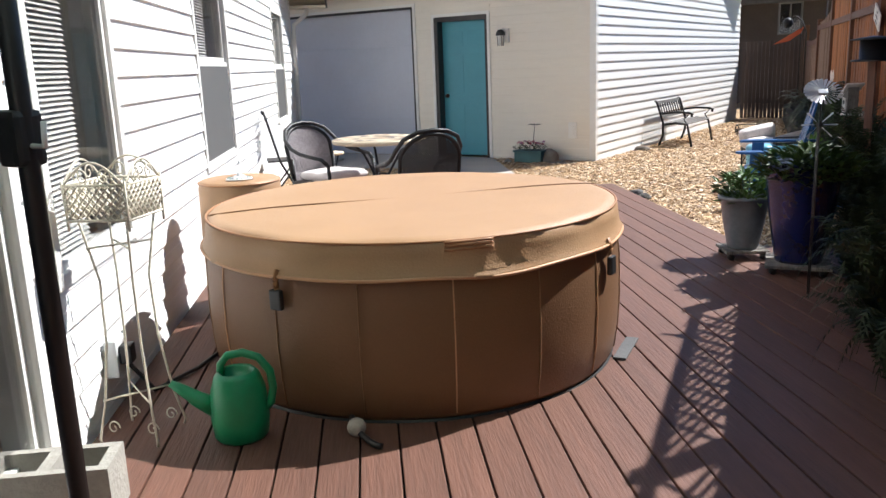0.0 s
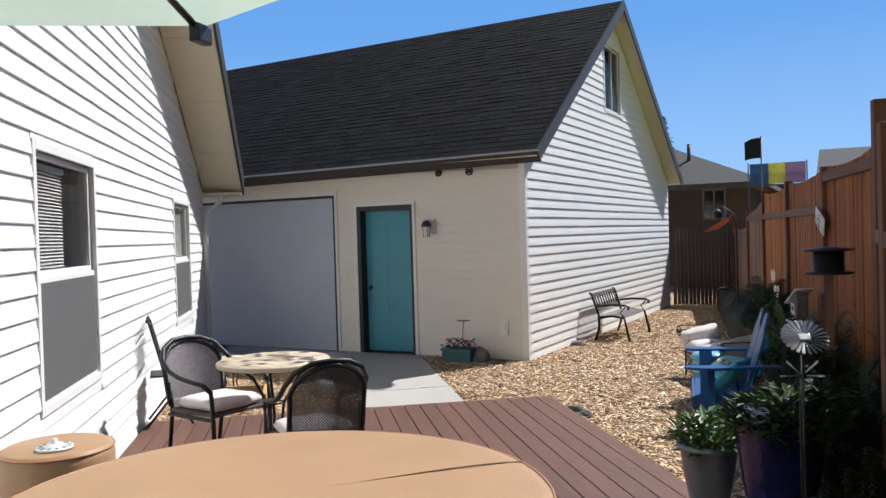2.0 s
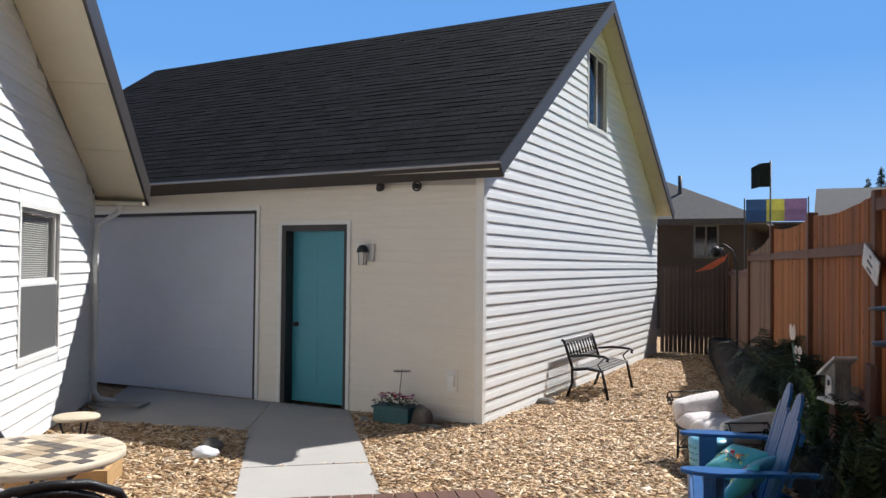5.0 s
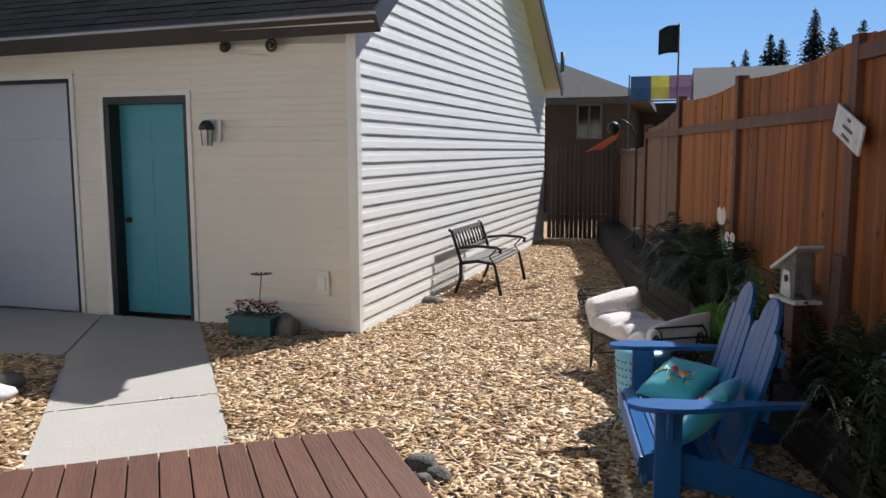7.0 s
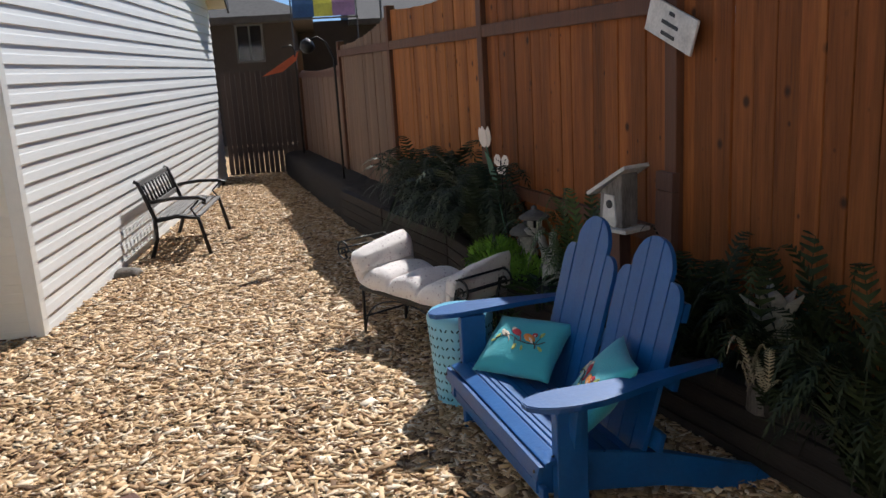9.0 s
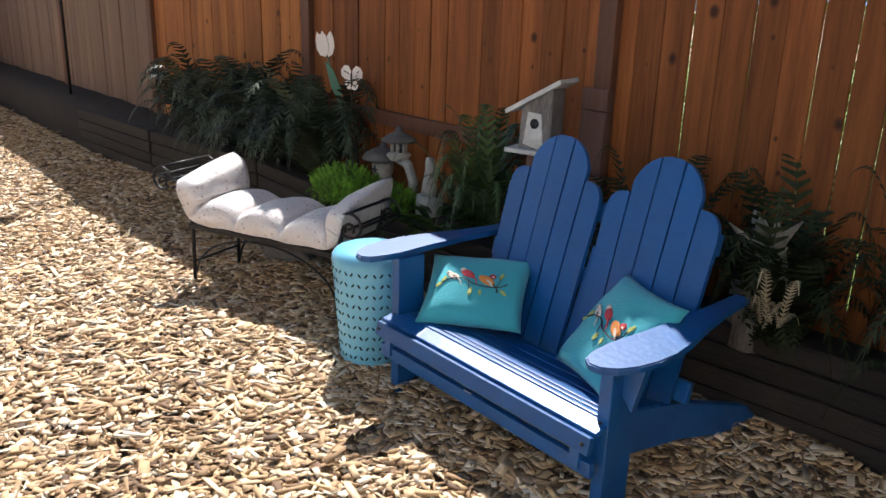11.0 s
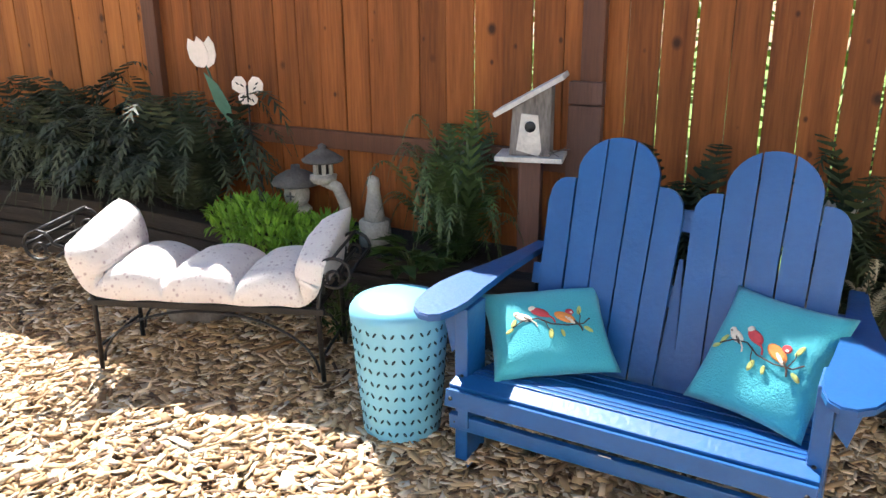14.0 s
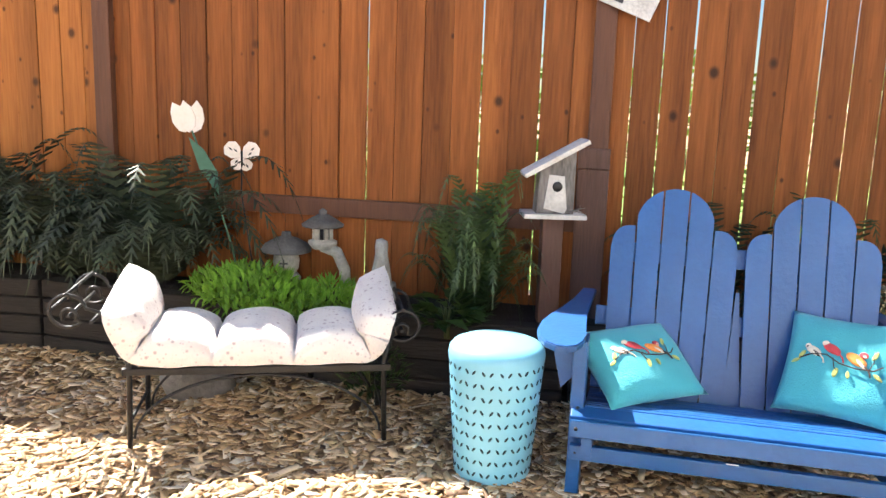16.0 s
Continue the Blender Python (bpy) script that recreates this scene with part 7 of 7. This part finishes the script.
# ---- the far end: gate, ornaments, neighbours, trees ----
gate = thing("board_gate", pose(GX + 0.02, 19.47, 0) @ Matrix.Diagonal((0.63, 1, 0.97, 1)), "dark brown gate of narrow boards beside the garage", "gate")
for k in range(16):
    bm = B()
    box(bm, k * 0.134 + 0.006 + 0.008 * (k % 3 == 1), (k + 1) * 0.134 - 0.006, 0, 0.02, -0.05 + 0.03, 1.72 + 0.02 * (k % 2))
    part("gate_board", bm, DARKFENCE, gate)
for z in (0.35, 1.35):
    bm = B()
    box(bm, 0, 2.14, 0.02, 0.06, z, z + 0.09)
    part("gate_rail", bm, DARKFENCE, gate)
POLE = mat("grey pole", (0.10, 0.10, 0.10), 0.5, 0.1, 6)
fp = thing("garden_flag", pose(-1.575, 14.20, 0) @ Matrix.Diagonal((0.95, 1, 0.985, 1)), "small dark flag on a slim pole by the fence", "flag")
bm = B()
tube(bm, [(0, 0, 0), (0, 0, 3.12)], 0.012, 7)
part("pole", bm, POLE, fp)
bm = B()
grow(bm, [(-0.01, 0, 2.78), (-0.01, 0, 3.10), (-0.13, -0.1, 3.08), (-0.23, -0.16, 3.02), (-0.23, -0.16, 2.74), (-0.13, -0.1, 2.77)], [(0, 1, 2, 5), (5, 2, 3, 4)])
bmesh.ops.solidify(bm, geom=list(bm.faces), thickness=0.004)
part("cloth", bm, mat("charcoal cloth", (0.035, 0.04, 0.045), 0.9, 0.2, 8), fp)
bn = thing("fabric_banner", pose(-2.47, 25.2, 2.87) @ Matrix.Diagonal((1.65, 1.65, 1.85, 1)), "blue, yellow and mauve fabric banner hung between poles", "banner")
for k, (x0, x1, c) in enumerate(((-0.42, -0.12, (0.07, 0.14, 0.26)), (-0.12, 0.14, (0.48, 0.47, 0.16)), (0.14, 0.46, (0.30, 0.22, 0.33)))):
    bm = B()
    grow(bm, [(x0, 0, 0), (x1, 0.01, 0), (x1, 0.03, 0.16), (x1, 0, 0.31), (x0, 0, 0.31), (x0, 0.03, 0.16)], [(0, 1, 2, 5), (5, 2, 3, 4)])
    bmesh.ops.solidify(bm, geom=list(bm.faces), thickness=0.003)
    part("cloth_panel", bm, mat("banner cloth", c, 0.8, 0.2, 6), bn)
for x in (-0.44, 0.48):
    bm = B()
    tube(bm, [(x, 0, -1.61), (x, 0, 0.33)], 0.012, 6)
    part("pole", bm, POLE, bn)
bm = B()
tube(bm, [(-0.46, 0, -0.02), (0.50, 0, -0.02)], 0.012, 6)
part("cross_bar", bm, POLE, bn)
ok = thing("orange_pennant", pose(-2.90, 18.9, -0.03), "orange cloth pennant on a dark shepherd's crook", "ornament")
bm = B()
tube(bm, [(0.1, 0, 0), (0.1, 0, 2.0), (0.05, 0, 2.08), (-0.1, 0, 2.06)], 0.014, 6)
part("crook", bm, IRON, ok)
bm = B()
grow(bm, [(-0.45, 0, 1.62), (0.16, 0.05, 1.98), (0.12, -0.1, 1.84), (-0.10, -0.15, 1.68)], [(0, 1, 2, 3)])
bmesh.ops.solidify(bm, geom=list(bm.faces), thickness=0.01)
part("cloth", bm, mat("orange cloth", (0.55, 0.10, 0.02), 0.8, 0.2, 6), ok)
cs = thing("ornament_stake", pose(-2.12, 15.3, 0), "dark metal ornament on a bent garden stake", "garden stake")
bm = B()
tube(bm, [(0, 0, 0), (0, 0, 1.75), (-0.08, 0, 1.95), (-0.18, 0, 2.02), (-0.30, 0, 1.96)], 0.015, 6)
part("stake", bm, IRON, cs)
bm = B()
lathe(bm, [(0, 0.09), (0.07, 0.05), (0.09, -0.02), (0.05, -0.08), (0, -0.09)], 12, pose(-0.30, 0, 1.92))
part("bell", bm, IRON, cs)
bt = thing("timber_block", pose(-1.84, 14.45, -0.02, 0, 0, 15), "pale timber block edging the far bed", "timber edging")
bm = B()
box(bm, -0.10, 0.10, -0.55, 0.55, 0, 0.16, bevel=0.006)
part("block", bm, GREYWOOD, bt)

NWALL = mat("dark brown house siding", (0.055, 0.042, 0.036), 0.8, 0.15, 3, 0.2)
NROOF = mat("grey-brown shingle roof", (0.085, 0.08, 0.08), 0.95, 0.2, 10, 0.6)


def hip_house(name, x0, x1, y0, y1, eave, rise, label, ins=None):
    h = thing(name, FAR, label, "house")
    bm = B()
    box(bm, x0, x1, y0, y1, -0.2, eave)
    part("wall", bm, NWALL, h)
    o, ins = 0.5, (y1 - y0) / 2 if ins is None else ins
    bm = B()
    a = [(x0 - o, y0 - o, eave), (x1 + o, y0 - o, eave), (x1 + o, y1 + o, eave), (x0 - o, y1 + o, eave)]
    r = [(x0 + ins, (y0 + y1) / 2, eave + rise), (x1 - ins, (y0 + y1) / 2, eave + rise)]
    low = [(x, y, z - 0.16) for x, y, z in a]
    grow(bm, a + r + low, [(0, 1, 5, 4), (1, 2, 5), (2, 3, 4, 5), (3, 0, 4), (6, 7, 1, 0), (7, 8, 2, 1), (8, 9, 3, 2), (9, 6, 0, 3), (9, 8, 7, 6)])
    roof = part("roof", bm, NROOF, h)
    return h, roof


nh, nr = hip_house("neighbour_house", -13.0, -2.6, 26.0, 33.0, 2.95, 1.75, "dark brown house with a grey hipped roof behind the gate")
bm = B()
tube(bm, [(-4.6, 27.5, 3.3), (-4.6, 27.5, 4.35)], 0.06, 8)
part("vent_pipe", bm, POLE, nr)
for x0, x1 in ((-3.95, -3.38),):
    bm = B()
    for a, b, c, d in ((x0 - 0.05, x0, 1.88, 2.8), (x1, x1 + 0.05, 1.88, 2.8), (x0, x1, 2.75, 2.8), (x0, x1, 1.88, 1.93), ((x0 + x1) / 2 - 0.02, (x0 + x1) / 2 + 0.02, 1.93, 2.75)):
        box(bm, a, b, 25.95, 26.02, c, d)
    win = part("window", bm, mat("grey window frame", (0.12, 0.12, 0.12), 0.5, 0.1, 4), nh)
    bm = B()
    box(bm, x0, x1, 25.985, 25.995, 1.93, 2.75)
    part("pane", bm, PANE, win)
far_house, _ = hip_house("neighbour_house", -0.5, 12.0, 32.0, 40.0, 3.10, 1.50, "house with a low grey roof beyond the fence", -0.43)
# added block, no known building: hides the bright sky between the two houses
bm = B()
box(bm, -2.8, -0.503, 32.0, 38.0, -0.2, 3.12)
part("lean_to", bm, NWALL, far_house, "dark brown flat-topped block added to hide a sky gap")
# clear sky far beyond the roofs and trees
SKYGLOW = bpy.data.materials.new("clear sky")
SKYGLOW.use_nodes = True
_n, _l = SKYGLOW.node_tree.nodes, SKYGLOW.node_tree.links
_n.remove(_n["Principled BSDF"])
_tc, _sep, _rp, _em = _n.new("ShaderNodeTexCoord"), _n.new("ShaderNodeSeparateXYZ"), _n.new("ShaderNodeValToRGB"), _n.new("ShaderNodeEmission")
_rp.color_ramp.elements[0].color, _rp.color_ramp.elements[1].color = (0.34, 0.53, 0.76, 1), (0.055, 0.17, 0.46, 1)
_e = _rp.color_ramp.elements.new(0.30)
_e.color = (0.125, 0.30, 0.62, 1)
_l.new(_tc.outputs["Generated"], _sep.inputs[0])
_l.new(_sep.outputs["Z"], _rp.inputs[0])
_l.new(_rp.outputs[0], _em.inputs[0])
_l.new(_em.outputs[0], _n["Material Output"].inputs[0])
bm = B()
cols = []
for k in range(61):
    a = radians(-115 + 170 * k / 60)
    cols.append([bm.verts.new((600 * math.sin(a), 600 * math.cos(a), z)) for z in (-30, 20, 80, 160, 260, 400, 560)])
for p, q in zip(cols, cols[1:]):
    for j in range(6):
        bm.faces.new((p[j], q[j], q[j + 1], p[j + 1])).smooth = True
tagged(part("backdrop_sky", bm, SKYGLOW), "clear pale blue sky beyond the roofs", "sky", kind="structure")
LAWN = mat("sunlit lawn", (0.12, 0.22, 0.03), 0.9, 0.35, 5, 0.6, second=(0.20, 0.30, 0.05))
bm = B()
pts = [(x + 0.45, y) for x, y in POSTS] + [(14, 19.5), (14, -3.5)]
prism(bm, pts[::-1], -0.055, 0.02)
tagged(part("ground_lawn", bm, LAWN), "sunlit green lawn beyond the fence", "lawn", kind="structure")
HEDGE = mat("sunlit hedge leaves", (0.10, 0.20, 0.03), 0.6, 0.4, 5, 0.1, second=(0.20, 0.32, 0.05))
for k in range(9):
    leafy("hedge_shrub", 3.2 + 0.25 * math.sin(k * 2.1), 1.5 + 1.55 * k, 0.0, 0.9, 0.9, 1.75, 700, 0.20, 60 + k, HEDGE, "sunlit green shrub beyond the fence", "shrub", 0.4, 8, "shrubs beyond the fence")


def conifer(x, y, h, w, seed):
    rnd = random.Random(seed)
    t = thing("fir_tree", FAR @ pose(x, y, 0), "tall dark fir tree on the skyline", "tree", "firs on the skyline")
    bm = B()
    tube(bm, [(0, 0, 0), (0, 0, h * 0.5), (0, 0, h)], [h * 0.018, h * 0.012, 0.03], 7)
    part("trunk", bm, STEM, t)
    bm = B()
    n = int(34 * h / 8)
    for i in range(n):
        f = i / n
        z = h * (0.10 + 0.90 * f)
        reach = w * (1 - f) ** 0.85 * rnd.uniform(0.6, 1.1) + 0.12
        for k in range(18):
            a = rnd.uniform(0, 6.28)
            r = reach * rnd.uniform(0.65, 1.1)
            d = Vector((math.cos(a), math.sin(a), 0))
            s = Vector((-d.y, d.x, 0))
            for j in range(4):
                q = d * r * (j + 0.3) / 4
                zz = z - r * 0.30 * ((j + 0.3) / 4) + rnd.uniform(-0.1, 0.1)
                for sg in (-1, 1):
                    tip = q + d * r * 0.22 + s * sg * r * 0.34 * (1.1 - j / 5)
                    bm.faces.new([bm.verts.new(p) for p in ((q.x, q.y, zz), (tip.x, tip.y, zz - r * 0.12 + rnd.uniform(-0.1, 0.1)), (q.x + d.x * r * 0.3, q.y + d.y * r * 0.3, zz - r * 0.08))])
    part("crown", bm, FIRLEAF, t)
    return t


FIRLEAF = mat("dark fir needles", (0.018, 0.035, 0.018), 0.7, 0.4, 2)
for x, y, h, w, s in ((2.46, 70, 8.35, 0.9, 1), (3.31, 70, 9.13, 1.2, 2), (4.97, 70, 10.2, 1.9, 3), (5.80, 70, 9.85, 1.8, 4), (8.0, 70, 11.9, 2.0, 5), (9.6, 72, 10.8, 2.0, 6), (-11.4, 60, 9.8, 1.6, 7), (12.0, 74, 11.5, 2.2, 8)):
    conifer(x, y, h, w * 1.5, s)

# ---- garage shingles: courses of tabs; the lowest courses are separate pieces ----
EXPO, TAB = 0.145, 0.305
ncourse = int(gl / EXPO) + 1
tabs = []
for k in range(6):
    bm = B()
    w0 = TAB * (0.90 + 0.03 * k)
    t0 = 0.006 + 0.0012 * (k % 3)
    grow(bm, [(0.003, 0, 0), (0.003, 0, t0), (0.003, EXPO + 0.03, 0), (0.003, EXPO + 0.03, 0.002), (w0, 0, 0), (w0, 0, t0), (w0, EXPO + 0.03, 0), (w0, EXPO + 0.03, 0.002)], BOXFACES)
    tabs.append(mesh_of(bm, "shingle", SHINGLE))
rnd = random.Random(3)
verts, faces = [], []
for c in range(ncourse):
    x = -TAB * rnd.random()
    while x < W:
        w0, t0 = TAB * rnd.uniform(0.55, 1.25), rnd.choice((0.005, 0.007, 0.010))
        a, b = max(0.0, x), min(W, x + w0 - 0.004)
        y0, y1 = c * EXPO + rnd.uniform(-0.004, 0.004), min(gl, (c + 1) * EXPO + 0.02)
        if b - a > 0.03 and y1 > y0:
            if c < 8 and a > W - 10.8:
                k = rnd.randrange(6)
                ob = part("shingle", tabs[k], SHINGLE, groof, m=pose(a, y0, 0.001 + 0.0006 * (c % 2)) @ Matrix.Diagonal(((b - a) / (TAB * (0.90 + 0.03 * k)), 1, 1, 1)))
            else:
                i = len(verts)
                verts += [(a, y0, 0.001), (b, y0, 0.001), (b, y1, 0.001), (a, y1, 0.001), (a, y0, 0.001 + t0), (b, y0, 0.001 + t0), (b, y1, 0.003), (a, y1, 0.003)]
                faces += [(i + 4, i + 5, i + 6, i + 7), (i, i + 1, i + 5, i + 4), (i + 1, i + 2, i + 6, i + 5), (i + 3, i, i + 4, i + 7)]
        x += w0
me = bpy.data.meshes.new("shingle_courses")
me.from_pydata(verts, [], faces)
me.materials.append(SHINGLE_J)
tagged(part("shingle_courses", me, SHINGLE_J, groof), "charcoal shingle courses", kind="stuff")

# ---- wood-chip mulch ----
rng = np.random.default_rng(5)


def inside(px, py, poly):
    r = np.zeros(len(px), bool)
    n = len(poly)
    for i in range(n):
        (x0, y0), (x1, y1) = poly[i], poly[(i + 1) % n]
        c = ((y0 > py) != (y1 > py)) & (px < (x1 - x0) * (py - y0) / (y1 - y0 + 1e-12) + x0)
        r ^= c
    return r


def chips(x0, x1, y0, y1, density):
    n = int((x1 - x0) * (y1 - y0) * density)
    return np.stack([rng.uniform(x0, x1, n), rng.uniform(y0, y1, n)], 1)


field = np.concatenate([chips(-4.2, -0.4, 5.3, 10.9, 3000), chips(-4.2, -0.9, 10.9, 14.5, 1700), chips(-4.2, -1.3, 14.5, 19.5, 900), chips(-8.9, -4.2, 5.5, 10.9, 1300)])
px, py = field[:, 0], field[:, 1]
inv = HOUSE.inverted()
hx = inv[0][0] * px + inv[0][1] * py + inv[0][3]
hy = inv[1][0] * px + inv[1][1] * py + inv[1][3]
edge_y = np.linspace(2, 22, 120)
edge_x = np.array([bed_edge(y) for y in edge_y])
keep = ~((hx < DECKX1) & (hy < DECKY1)) & ~((hx < DECKX1 + 1.05) & (hy < -0.44)) & (hx > 0.0)
keep &= ~((px < GX + 0.02) & (py > GY - 0.03)) & (px < np.interp(py, edge_y, edge_x) - 0.05)
for poly in SLABS:
    keep &= ~inside(px, py, poly)
px, py = px[keep], py[keep]
n = len(px)
ln, wd, th = rng.gamma(3.2, 0.0145, n) + 0.010, rng.gamma(2.6, 0.0058, n) + 0.005, rng.uniform(0.0015, 0.0045, n)
yaw, tilt, roll = rng.uniform(0, 2 * np.pi, n), rng.normal(0, 0.15, n), rng.normal(0, 0.22, n)
z = np.abs(rng.normal(0, 0.007, n)) + 0.004 - 0.03 * np.clip((py - 10.0) / 3, 0, 1)
base = np.array([(-0.9, -0.75, -1), (0.75, -1, -1), (1, 0.35, -1), (-1, 0.9, -1), (-0.9, -0.75, 1), (0.75, -1, 1), (1, 0.35, 1), (-1, 0.9, 1)], float)
vx, vy, vz = base[None, :, 0] * ln[:, None] / 2, base[None, :, 1] * wd[:, None] / 2, base[None, :, 2] * th[:, None] / 2
vy, vz = vy * np.cos(roll)[:, None] - vz * np.sin(roll)[:, None], vy * np.sin(roll)[:, None] + vz * np.cos(roll)[:, None]
vx, vz = vx * np.cos(tilt)[:, None] - vz * np.sin(tilt)[:, None], vx * np.sin(tilt)[:, None] + vz * np.cos(tilt)[:, None]
wx, wy = vx * np.cos(yaw)[:, None] - vy * np.sin(yaw)[:, None], vx * np.sin(yaw)[:, None] + vy * np.cos(yaw)[:, None]
co = np.stack([wx + px[:, None], wy + py[:, None], vz + z[:, None]], 2).reshape(-1, 3)
quads = np.array([(4, 5, 6, 7), (0, 1, 5, 4), (1, 2, 6, 5), (2, 3, 7, 6), (3, 0, 4, 7)])
fc = (quads[None] + (np.arange(n) * 8)[:, None, None]).reshape(-1)
me = bpy.data.meshes.new("mulch")
me.vertices.add(len(co))
me.vertices.foreach_set("co", co.ravel())
me.loops.add(len(fc))
me.loops.foreach_set("vertex_index", fc)
me.polygons.add(len(fc) // 4)
me.polygons.foreach_set("loop_start", np.arange(0, len(fc), 4))
me.update(calc_edges=True)
me.validate()
me.materials.append(CHIPS)
tagged(new("mulch", me), "loose straw-coloured wood-chip mulch", "mulch", kind="stuff")
